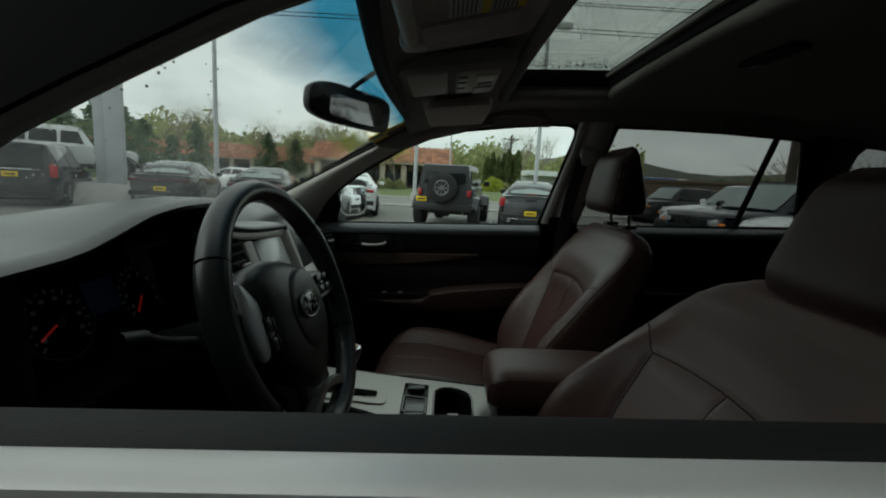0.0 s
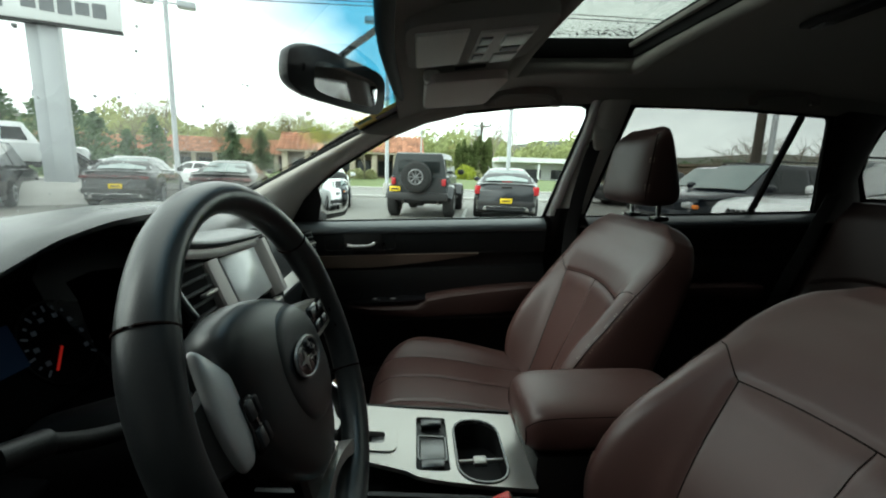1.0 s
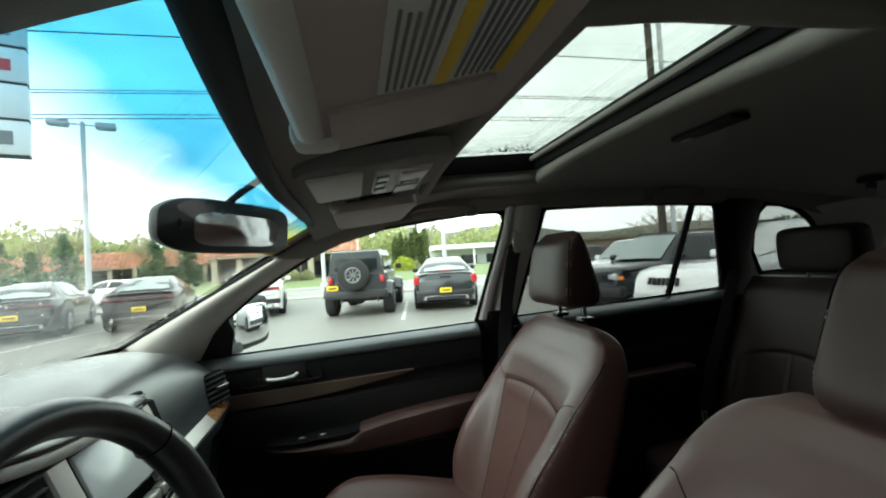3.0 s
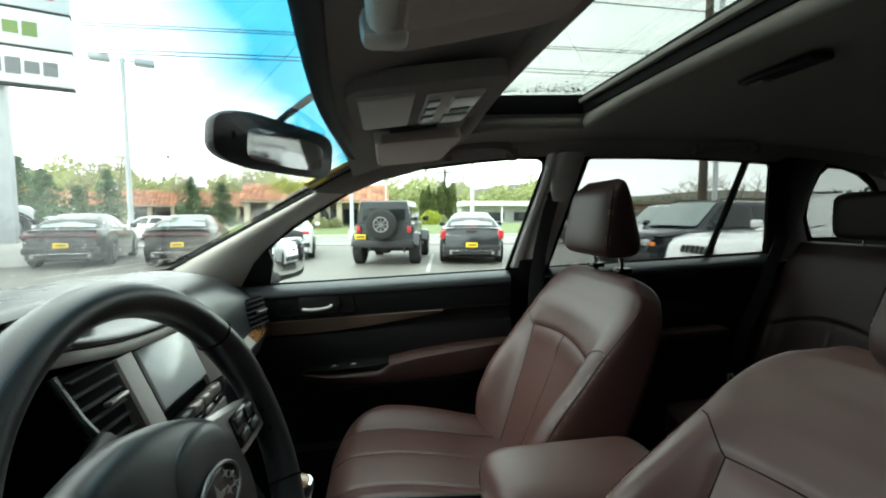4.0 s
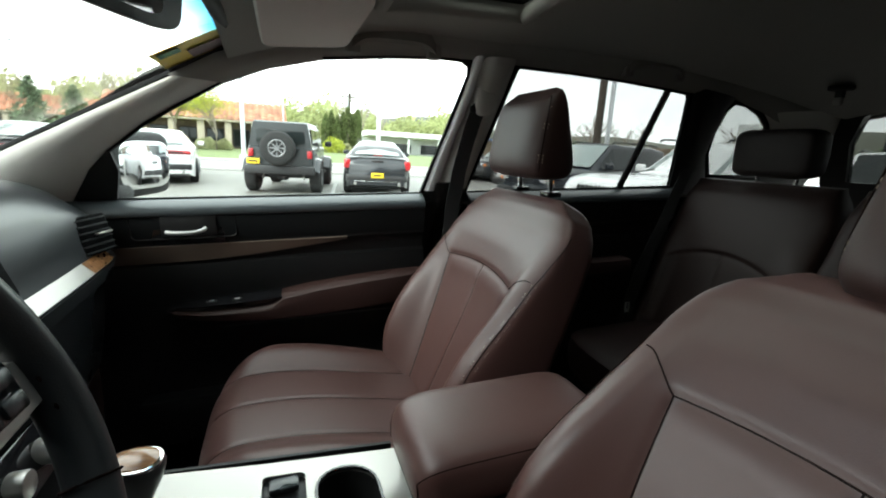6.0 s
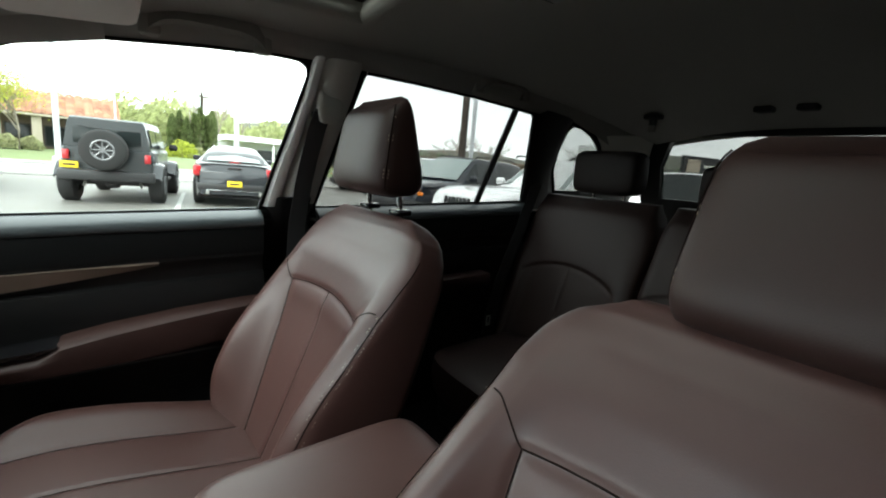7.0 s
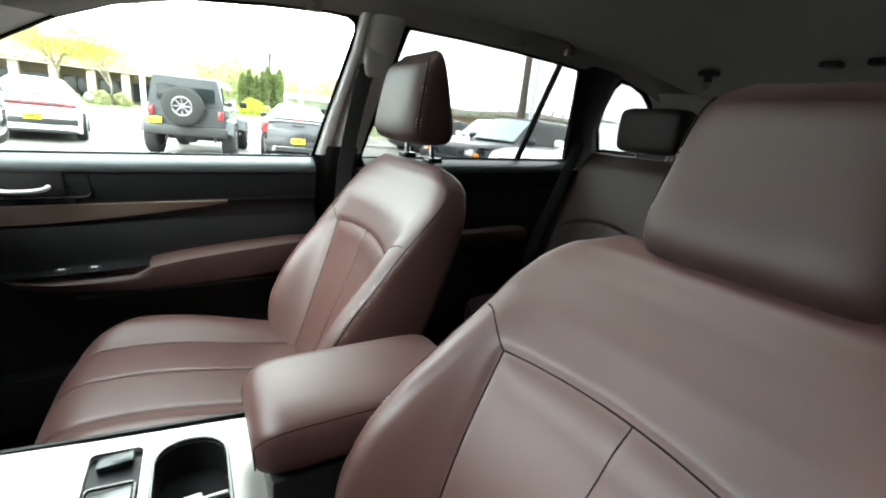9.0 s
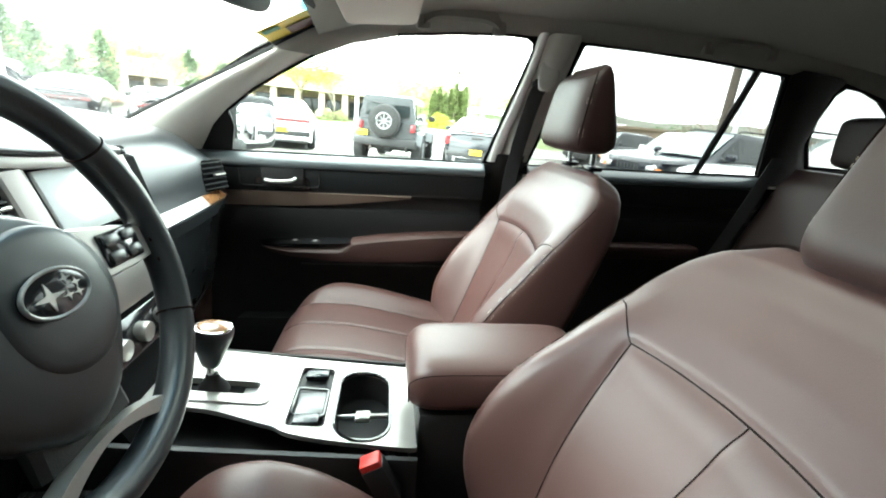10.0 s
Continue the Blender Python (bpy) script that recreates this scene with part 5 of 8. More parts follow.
part("brow_strip", loft([[p + Vector((-0.002, 0, 0.0085)), p + Vector((0.005, 0, 0.007)), p + Vector((0.008, 0, 0.0)), p + Vector((0.007, 0, -0.0065)), p + Vector((0.001, 0, -0.0085)), p + Vector((-0.02, 0, -0.006)), p + Vector((-0.02, 0, 0.006))] for p in brow]), SILVER_BEIGE, stack, "satin grey-beige strip above the screen")
# soft lip over the strip, running back into the dashboard top
lip_rows = []
for p in brow:
    f = p + Vector((0, 0, 0.0125))
    top_z = 1.2265 - do.z - 0.02 * abs((p.y - do.y + 0.03) / 0.2) ** 3
    lip_rows.append([f + Vector((-0.012, 0, -0.004)), f + Vector((0.009, 0, -0.003)), f + Vector((0.013, 0, 0.001)), f + Vector((0.011, 0, 0.0055)), f + Vector((0.003, 0, 0.009)), f + Vector((-0.02, 0, 0.0125)), f + Vector((-0.055, 0, 0.016)), Vector((-0.485 - do.x, p.y, max(f.z + 0.019, top_z - 0.013))), Vector((-0.55 - do.x, p.y, max(f.z + 0.020, top_z)))])
part("dash_lip", loft(lip_rows, False, False), PLASTIC_SOFT, dash, "soft charcoal lip over the screen", sharp=70)
for yy, back in ((-0.165, -0.006), (0.165, -0.045)):
    air_vent(on_stack(yy, 1.126, back) + do, 0.082, 0.098, 0, 6)
for k in range(3):
    part("radio_knob", cyl(0.016, 0.02, on_stack(-0.06 + 0.06 * k, 0.905, 0.012), "x", 20, bevel=0.003), SILVER, stack)
for k in range(5):
    part("radio_button", rbox((0.018, 0.030, 0.017), on_stack(-0.070 + 0.035 * k, 1.048, 0.006), 0.004, rot=(0, -8, 0)), PLASTIC_SOFT if k == 1 else SILVER, stack)
    part("radio_button", rbox((0.014, 0.030, 0.010), on_stack(-0.070 + 0.035 * k, 1.031, 0.006), 0.003, rot=(0, -8, 0)), SILVER if k % 2 else GLOSS_BLACK, stack)
part("radio_panel", rbox((0.006, 0.21, 0.075), on_stack(0, 0.985, 0.004), 0.003, rot=(0, -8, 0)), SILVER, stack, "satin silver control panel")
part("climate_panel", rbox((0.006, 0.20, 0.06), on_stack(0, 0.905, 0.003), 0.003, rot=(0, -22, 0)), GLOSS_BLACK, stack)

# instrument binnacle: a brow that arches over the dials and runs level to the door
BROW = [(-0.70, 1.196), (-0.60, 1.203), (-0.54, 1.206), (-0.50, 1.209), (-0.47, 1.215), (-0.43, 1.227), (-0.37, 1.244), (-0.30, 1.252), (-0.22, 1.253), (-0.15, 1.246), (-0.10, 1.230), (-0.06, 1.205), (-0.03, 1.185)]
hood_rows = []
for i in range(61):
    y_ = -0.685 + 0.650 * i / 60
    zf = sum(lerp_table(BROW, y_ + d) for d in (-0.02, -0.01, 0.0, 0.01, 0.02)) / 5
    lead = -0.400 - 0.07 * step(-0.14, -0.04, y_) - 0.03 * step(-0.58, -0.70, y_)
    hood_rows.append([Vector((x, y_, z)) - do for x, z in ((-0.76, 1.196), (-0.66, 1.216 + 0.35 * (zf - 1.216)), (-0.56, 1.222 + 0.7 * (zf - 1.222)), (-0.47, zf + 0.003), (lead - 0.018, zf + 0.002), (lead - 0.005, zf - 0.001), (lead, zf - 0.007), (lead - 0.006, zf - 0.014), (-0.46, zf - 0.018), (-0.60, zf - 0.022))])
part("instrument_hood", thick(loft(hood_rows, False, False), 0.003), PLASTIC_SOFT, dash, "padded brow over the instruments")
part("hood_lining", rbox((0.02, 0.62, 0.24), Vector((-0.560, -0.365, 1.10)) - do, 0.004), VENT_BLACK, dash)
part("hood_floor", rbox((0.14, 0.46, 0.012), Vector((-0.49, -0.300, 1.018)) - do, 0.004), VENT_BLACK, dash)
part("hood_cheek", rbox((0.13, 0.012, 0.17), Vector((-0.495, -0.088, 1.10)) - do, 0.004), VENT_BLACK, dash)
part("side_cover", pad(0.08, 0.19, 0.30, Vector((-0.485, -0.600, 1.050)) - do, p=0.3), VENT_BLACK, dash, "matt black cover beside the instruments")
part("knee_cover", pad(0.10, 0.56, 0.30, Vector((-0.475, -0.41, 0.865)) - do, p=0.3), VENT_BLACK, dash, "matt black cover below the column")
clus = part("instrument_panel", rbox((0.01, 0.40, 0.15), Vector((-0.530, -0.325, 1.10)) - do, 0.004, rot=(0, -20, 0)), VENT_BLACK, dash, "black instrument panel")
DIAL_GLOW = material("white_dial_print", (0.10, 0.11, 0.12), 0.5, emit=((0.7, 0.8, 1.0), 0.006))
NEEDLE = material("red_needle", (0.7, 0.03, 0.02), 0.4, emit=((1.0, 0.04, 0.03), 0.09))
DISPLAY = material("dim_blue_display", (0.02, 0.035, 0.07), 0.25, emit=((0.12, 0.25, 0.6), 0.004))
rot = Euler((0, radians(-20), 0)).to_matrix()
for yc_, r, needle in ((-0.402, 0.052, 205), (-0.245, 0.052, 228)):
    base = Vector((-0.520, yc_, 1.094)) - do
    part("dial_ring", tube([base + rot @ Vector((0, math.cos(q * math.pi / 16) * r, math.sin(q * math.pi / 16) * r)) for q in range(32)], 0.0014, 6, closed=True), PLASTIC, clus, "black dial ring")
    for q in range(17):
        a = radians(-40 + 260 * q / 16)
        part("dial_mark", rbox((0.001, 0.008 if q % 2 == 0 else 0.004, 0.0024), base + rot @ Vector((0.001, math.cos(a) * r * 0.84, math.sin(a) * r * 0.84)), 0.0, rot=(math.degrees(a), -20, 0)), DIAL_GLOW, clus)
    for q in range(8):
        a = radians(-30 + 240 * q / 7)
        part("figure_bar", rbox((0.001, 0.006, 0.0055), base + rot @ Vector((0.001, math.cos(a) * r * 0.64, math.sin(a) * r * 0.64)), 0.0, rot=(0, -20, 0)), DIAL_GLOW, clus)
    part("needle", rbox((0.0015, 0.036, 0.0026), base + rot @ Vector((0.003, math.cos(radians(needle)) * 0.02, math.sin(radians(needle)) * 0.02)), 0.0, rot=(needle, -20, 0)), NEEDLE, clus, "red needle")
    part("needle_hub", cyl(0.007, 0.006, base + rot @ Vector((0.003, 0, 0)), "x", 16), PLASTIC, clus)
part("display", rbox((0.002, 0.056, 0.050), Vector((-0.522, -0.324, 1.110)) - do, 0.0, rot=(0, -20, 0)), DISPLAY, clus, "dim blue display between the dials", smooth=False)

# ---- centre console ----
console = thing("centre_console", "silver-topped centre console with shifter gate and cup holder", "console", (0, 0, 0.40))
co_ = Vector(console.location)


def con_z(x):
    return 0.786 - 0.10 * (x - 0.05)


body = []
for x in [-0.33 + 0.05 * k for k in range(9)]:
    z = con_z(x)
    body.append([Vector((x, y, zz)) - co_ for y, zz in ((-0.163, 0.42), (-0.173, z - 0.06), (-0.173, z - 0.059), (-0.163, z - 0.058), (0.073, z - 0.058), (0.083, z - 0.059), (0.083, z - 0.06), (0.073, 0.42))])
part("console_body", loft([r for r in body]), PLASTIC, console, "black console body", sharp=30)


def rounded(x0, x1, y0, y1, r, n=5):
    pts = []
    for cx, cy, a0 in ((x1 - r, y1 - r, 0), (x0 + r, y1 - r, 90), (x0 + r, y0 + r, 180), (x1 - r, y0 + r, 270)):
        pts += [(cx + r * math.cos(radians(a0 + 90 * k / n)), cy + r * math.sin(radians(a0 + 90 * k / n))) for k in range(n + 1)]
    return pts


top_holes = [rounded(-0.027, 0.060, -0.148, 0.030, 0.040), rounded(-0.098, -0.040, -0.124, 0.034, 0.008), rounded(-0.270, -0.155, -0.060, -0.026, 0.008)]
PLATE_LINE = [(p.x, p.y) for p in smooth_line([Vector(q) for q in ((0.10, -0.146, 0), (0.096, -0.158, 0), (0.05, -0.156, 0), (-0.03, -0.150, 0), (-0.09, -0.140, 0), (-0.112, -0.128, 0), (-0.135, -0.121, 0), (-0.22, -0.098, 0), (-0.30, -0.094, 0), (-0.335, -0.092, 0))], 4)] + [(-0.335, 0.070), (-0.22, 0.068), (-0.10, 0.062), (0.0, 0.060), (0.10, 0.058)]
part("top_plate", plate(PLATE_LINE, top_holes, lambda u, v: Vector((u, v, con_z(u) + 0.003)) - co_, (0, 0, -0.008)), SILVER, console, "satin silver top plate", sharp=30)
for (hx0, hx1, hy0, hy1, rr, dep, mat) in ((-0.027, 0.060, -0.148, 0.030, 0.040, 0.055, PLASTIC_DARK), (-0.098, -0.040, -0.124, 0.034, 0.008, 0.006, PLASTIC), (-0.270, -0.155, -0.060, -0.026, 0.008, 0.010, PLASTIC_DARK)):
    part("recess_floor", plate(rounded(hx0 - 0.001, hx1 + 0.001, hy0 - 0.001, hy1 + 0.001, rr), [], lambda u, v: Vector((u, v, con_z(u) - dep + 0.0005)) - co_, (0, 0, -0.001)), mat, console)
part("cup_rim", tube([Vector((u, v, con_z(u) + 0.003)) - co_ for u, v in top_holes[0]], 0.003, 6, closed=True), GLOSS_BLACK, console, "gloss black cup holder rim")
part("cup_divider", join(rbox((0.084, 0.006, 0.008), Vector((0.016, -0.080, con_z(0.016) - 0.008)) - co_, 0.002), rbox((0.024, 0.022, 0.010), Vector((0.016, -0.080, con_z(0.016) - 0.008)) - co_, 0.003)), SILVER, console, "cup holder divider")
for k, yy in enumerate((0.014, -0.108)):
    part("heater_switch", rbox((0.040, 0.022, 0.010), Vector((-0.069, yy, con_z(-0.069) + 0.002)) - co_, 0.003), PLASTIC_SOFT, console, "seat heater switch")
part("gate_panel", plate(rounded(-0.292, -0.132, -0.082, -0.002, 0.016), [top_holes[2]], lambda u, v: Vector((u, v, con_z(u) + 0.006)) - co_, (0, 0, -0.003)), SILVER, console, "bright shifter gate panel", sharp=30)
part("gate_display", rbox((0.030, 0.026, 0.003), Vector((-0.165, -0.043, con_z(-0.165) - 0.004)) - co_, 0.001), SILVER_DARK, console, "grey gear display")
for s in (1, -1):
    wall = [[Vector((x, -0.046 + s * (0.124 + q), con_z(x) + dz)) - co_ for q, dz in ((0, -0.002), (0.007, -0.003), (0.009, -0.012), (0.009, -0.07), (0, -0.07))] for x in (-0.34, -0.2, -0.05, 0.10)]
    part("side_wall", loft([r for r in wall]), PLASTIC, console, "charcoal side cover", sharp=30)
# cup holder well, and the tray between the switches
well = [[Vector((u, v, con_z(u) - dz)) - co_ for u, v in top_holes[0]] for dz in (0.004, 0.03, 0.056)]
part("cup_well", loft(well, caps=False), PLASTIC_DARK, console, "deep black cup well")
part("tray", rbox((0.044, 0.060, 0.004), Vector((-0.069, -0.066, con_z(-0.073) - 0.002)) - co_, 0.002), SILVER_DARK, console, "small grey tray")
part("tray_edge", tube([Vector((u, v, con_z(u) + 0.002)) - co_ for u, v in rounded(-0.094, -0.044, -0.098, -0.030, 0.006)], 0.0025, 6, closed=True), GLOSS_BLACK, console)
shifter = thing("gear_shifter", "black leather gear knob on a silver stem", "gear shifter", (-0.226, -0.042, 0.811))
sh = Vector(shifter.location)
part("stem", tube([(0, 0, -0.006), (-0.003, 0, 0.070)], 0.007, 10), CHROME, shifter, "chrome stem")
part("boot", loft([[Vector((math.cos(q * math.pi / 10) * r, math.sin(q * math.pi / 10) * r * 0.8, z)) for q in range(20)] for r, z in ((0.026, 0.0), (0.020, 0.012), (0.012, 0.022), (0.010, 0.03))]), PLASTIC_DARK, shifter)
def knob_ring(r, z, lean, n=28):
    """A ring of the knob, leaning back towards the driver as it rises."""
    r, z = r * 0.92, 0.043 + (z - 0.030) * 0.82
    return [Vector((lean + r * 1.05 * sup(math.cos(2 * math.pi * k / n), 0.85), r * 0.92 * sup(math.sin(2 * math.pi * k / n), 0.85), z - 0.12 * r * math.cos(2 * math.pi * k / n))) for k in range(n)]


part("knob", loft([knob_ring(r, z, lean) for r, z, lean in ((0.009, 0.030, 0.0), (0.014, 0.036, 0.0), (0.018, 0.050, 0.001), (0.023, 0.068, 0.003), (0.0275, 0.086, 0.006), (0.0295, 0.100, 0.008), (0.0295, 0.108, 0.009), (0.0275, 0.113, 0.009))]), LEATHER_BLACK, shifter, "black leather knob")
part("knob_ring", loft([knob_ring(r, z, lean) for r, z, lean in ((0.0265, 0.110, 0.009), (0.0280, 0.113, 0.009), (0.0275, 0.1165, 0.009), (0.0240, 0.1175, 0.009))]), CHROME, shifter, "chrome ring round the knob cap")
part("knob_cap", loft([knob_ring(r, z, lean) for r, z, lean in ((0.0245, 0.114, 0.009), (0.0240, 0.1185, 0.009), (0.020, 0.1215, 0.009), (0.010, 0.1235, 0.009))]), WOOD, shifter, "shiny brown knob cap")

arm = thing("console_armrest", "brown leather armrest lid with beige stitching", "armrest", (0.23, -0.05, 0.42))
ao = Vector((0.23, 0, 0.42))
rings = []
for i in range(41):
    t = 0.5 - 0.5 * math.cos(math.pi * (0.02 + 0.96 * i / 40))
    x = 0.086 + 0.314 * t
    e = (1 - abs(2 * t - 1) ** 8) ** 0.5
    w, zt, zb = 0.087 * (0.72 + 0.28 * e), 0.862 + 0.046 * e - 0.006 * t, 0.818 + 0.020 * (1 - e)
    ring = []
    for j in range(36):
        th = 2 * math.pi * j / 36
        ring.append(Vector((x, sup(math.cos(th), 0.44) * w, (zt + zb) / 2 + sup(math.sin(th), 0.46) * (zt - zb) / 2)) - ao)
    rings.append(ring)
part("lid", loft(rings), LEATHER, arm, "brown leather lid")
for s in (1, -1):
    col = 15 if s < 0 else 3
    step_ = 1 if s < 0 else -1
    ln = [rings[1][col + step_ * k] + Vector((-0.0006, 0, 0)) for k in (5, 4, 3, 2, 1)] + [r[col] + Vector((0, s * 0.0005, 0.0006)) for r in rings[1:39]]
    ln = smooth_line(ln, 3)
    st = part("stitching", stitches(ln), STITCH, arm, "beige thread")
    st["kind"] = "stuff"
    part("seam", tube([p + Vector((0, s * 0.001, -0.004)) for p in ln], 0.0010, 5), SEAM, arm)
part("bin", rbox((0.29, 0.16, 0.40), Vector((0.245, 0, 0.62)) - ao, 0.015), PLASTIC, arm, "black storage bin")

for s, y, bx_, bz in ((-1, -0.193, 0.058, 0.676), (1, 0.10, 0.116, 0.622)):
    bk = thing("belt_buckle", "black seat belt buckle with a red button", "seat belt buckle", (bx_, y, bz))
    part("stalk", rbox((0.03, 0.02, 0.16), (0.02, 0, 0.0), 0.006, rot=(0, -20, 0)), PLASTIC_DARK, bk)
    part("housing", rbox((0.034, 0.030, 0.07), (-0.008, 0, 0.085), 0.006, rot=(0, -25, 0)), PLASTIC, bk)
    part("release_button", rbox((0.030, 0.024, 0.014), (-0.024, 0, 0.118), 0.003, rot=(0, -25, 0)), RED, bk, "red release button")

# seat belts on the middle pillars
for s in (1, -1):
    sb = thing("seat_belt", "black seat belt hanging from the middle pillar", "seat belt", (0.46, s * 0.60, 1.36))
    so2 = Vector(sb.location)
    part("guide", pad(0.062, 0.024, 0.080, (0.022, -s * 0.038, 0.028), p=0.6), MID_PILLAR, sb, "grey-beige cover over the belt loop")
    part("loop", rbox((0.052, 0.012, 0.018), (0.004, -s * 0.036, 0.006), 0.005), PLASTIC_DARK, sb, "black belt loop")
    line = [(0.466, 0.560, 1.380), (0.455, 0.577, 1.335), (0.447, 0.606, 1.27), (0.440, 0.634, 1.20), (0.428, 0.652, 1.10), (0.415, 0.655, 0.95), (0.41, 0.655, 0.70)]
    bm = loft([[Vector((x - 0.021, s * y, z)) - so2, Vector((x + 0.021, s * (y - 0.004), z)) - so2] for x, y, z in line], False, False)
    part("webbing", thick(bm, 0.002), BELT, sb, "black webbing")
    part("tongue", rbox((0.03, 0.006, 0.05), Vector((0.455, s * 0.640, 1.035)) - so2, 0.002), CHROME, sb, "metal tongue")
rb = thing("rear_seat_belt", "black rear seat belt with a metal tongue", "seat belt", (1.30, 0.68, 1.1))
ro = Vector(rb.location)
line = [(1.36, 0.665, 1.20), (1.27, 0.66, 1.0), (1.20, 0.66, 0.85), (1.16, 0.665, 0.70), (1.15, 0.66, 0.62)]
part("webbing", thick(loft([[Vector((x - 0.022, y, z)) - ro, Vector((x + 0.022, y - 0.012, z)) - ro] for x, y, z in line], False, False), 0.002), BELT, rb, "black webbing")
part("tongue", join(rbox((0.022, 0.005, 0.012), Vector((1.15, 0.655, 0.672)) - ro, 0.002), rbox((0.006, 0.005, 0.03), Vector((1.142, 0.655, 0.69)) - ro, 0.001), rbox((0.006, 0.005, 0.03), Vector((1.158, 0.655, 0.69)) - ro, 0.001), rbox((0.022, 0.005, 0.005), Vector((1.15, 0.655, 0.705)) - ro, 0.001)), SILVER_LIT, rb, "metal tongue")
an = thing("belt_anchor", "dark belt anchor with a pale loop under the roof lining", "belt anchor", (1.630, 0.376, 1.432))
part("cover", rbox((0.05, 0.055, 0.018), (0, 0, 0.035), 0.006), PLASTIC_DARK, an)
part("stem", rbox((0.018, 0.024, 0.030), (0, 0, 0.016), 0.005), PLASTIC, an)
part("loop", rbox((0.014, 0.026, 0.026), (-0.004, 0, -0.006), 0.005), HEADLINER_TRIM, an, "pale belt loop")
for yy in (-0.05, 0.06):
    an = thing("ceiling_plate", "small dark plate on the roof lining", "trim plate", (1.70, yy, 1.425))
    part("plate", rbox((0.05, 0.05, 0.02), (0, 0, roof_z(1.70, yy) - 1.432), 0.006), PLASTIC_DARK, an)

# ---- overhead ----
rv = thing("rear_view_mirror", "black inside mirror with a windscreen bracket", "mirror", (-0.26, 0.0, 1.44))
rvo = Vector(rv.location)
rv_turn = Matrix.Translation(Vector((-0.2065, -0.005, 1.437)) - rvo) @ Euler((0, radians(8), radians(-22))).to_matrix().to_4x4()
ring_m = []
for x, k in ((-0.034, 0.45), (-0.030, 0.72), (-0.018, 0.92), (0.0, 1.0), (0.006, 1.0), (0.008, 0.96)):
    r_ = []
    for j in range(40):
        th = 2 * math.pi * j / 40
        r_.append(Vector((x, sup(math.cos(th), 0.45) * 0.146 * k, sup(math.sin(th), 0.55) * 0.039 * k * (1 + 0.12 * math.cos(th)))))
    ring_m.append(r_)
bm = loft(ring_m)
bm.transform(rv_turn)
part("housing", bm, PLASTIC, rv, "black mirror housing")
bm = loft([[Vector((x, 0.008 + sup(math.cos(2 * math.pi * j / 40), 0.35) * 0.098, -0.004 + sup(math.sin(2 * math.pi * j / 40), 0.45) * 0.0235)) for j in range(40)] for x in (0.0075, 0.0095)])
bm.transform(rv_turn)
part("mirror_glass", bm, MIRROR, rv, "mirror glass", smooth=False)
part("bracket", tube(smooth_line([Vector((-0.225, 0.012, 1.44)) - rvo, Vector((-0.25, 0.01, 1.455)) - rvo, Vector((-0.275, 0.01, 1.457)) - rvo], 4), 0.012, 10), PLASTIC, rv, "black bracket")
part("cable_cover", tube([Vector((-0.235, 0.01, 1.462)) - rvo, Vector((-0.19, -0.03, 1.482)) - rvo, Vector((-0.140, -0.085, 1.496)) - rvo], 0.005, 8), PLASTIC_DARK, rv, "black cable cover")
part("adjust_button", cyl(0.007, 0.012, Vector((-0.200, 0.012, 1.434)) - rvo + Vector((-0.045, -0.122, 0.004)), "y", 12, 0.003), PLASTIC_DARK, rv)
part("sensor_box", rbox((0.05, 0.05, 0.03), Vector((-0.272, 0.03, 1.446)) - rvo, 0.008, rot=(0, -30, 0)), PLASTIC_DARK, rv)

tag = thing("windscreen_sticker", "yellow and dark red card behind the windscreen", "sticker", (-0.20, 0.45, 1.44))
tgo = Vector(tag.location)
for nm, u0, u1, v0, v1, mt, lift in (("card", 0.0, 1.0, 0.0, 1.0, YELLOW, 0.0), ("dark_field", 0.30, 0.72, 0.0, 0.55, material("dark_red_print", (0.10, 0.015, 0.01), 0.5), 0.003), ("green_field", 0.05, 0.24, 0.62, 0.92, material("green_print", (0.05, 0.22, 0.04), 0.5), 0.003), ("dark_edge", 0.78, 1.0, 0.0, 1.0, INK, 0.003)):
    part(nm, plate([(u0, v0), (u1, v0), (u1, v1), (u0, v1)], [], lambda u, v: Vector((-0.132 - 0.115 * v + lift * 0.5, 0.385 + 0.16 * u, 1.468 - 0.056 * v - lift)) - tgo, (0, 0, -0.001)), mt, tag, smooth=False)

oh = thing("overhead_console", "grey-beige overhead console with map lamps", "overhead lamp", (0.0, -0.03, 1.50))
oo = Vector(oh.location)
part("housing", pad(0.225, 0.25, 0.030, Vector((0.010, -0.025, 1.503)) - oo, p=0.25, rot=(0, -6, 0)), HEADLINER, oh, "grey-beige plastic housing")
part("glasses_bin", rbox((0.078, 0.185, 0.014), Vector((-0.046, -0.032, 1.484)) - oo, 0.005, rot=(0, -6, 0)), PILLAR, oh, "glasses compartment lid")
part("switch_block", rbox((0.085, 0.175, 0.012), Vector((0.052, -0.020, 1.494)) - oo, 0.005, rot=(0, -6, 0)), PILLAR, oh, "lamp and switch panel")
for yy in (-0.070, 0.034):
    part("map_lamp", rbox((0.040, 0.055, 0.006), Vector((0.068, yy, 1.489)) - oo, 0.002, rot=(0, -6, 0)), LAMP_LENS, oh, "frosted map lamp lens")
for yy in (-0.075, -0.03, 0.02):
    part("roof_switch", rbox((0.018, 0.032, 0.006), Vector((0.022, yy, 1.485)) - oo, 0.002, rot=(0, -6, 0)), SILVER_DARK, oh)
part("lamp_switch", rbox((0.030, 0.030, 0.005), Vector((0.070, -0.018, 1.490)) - oo, 0.002, rot=(0, -6, 0)), PLASTIC, oh, "black rocker switch")
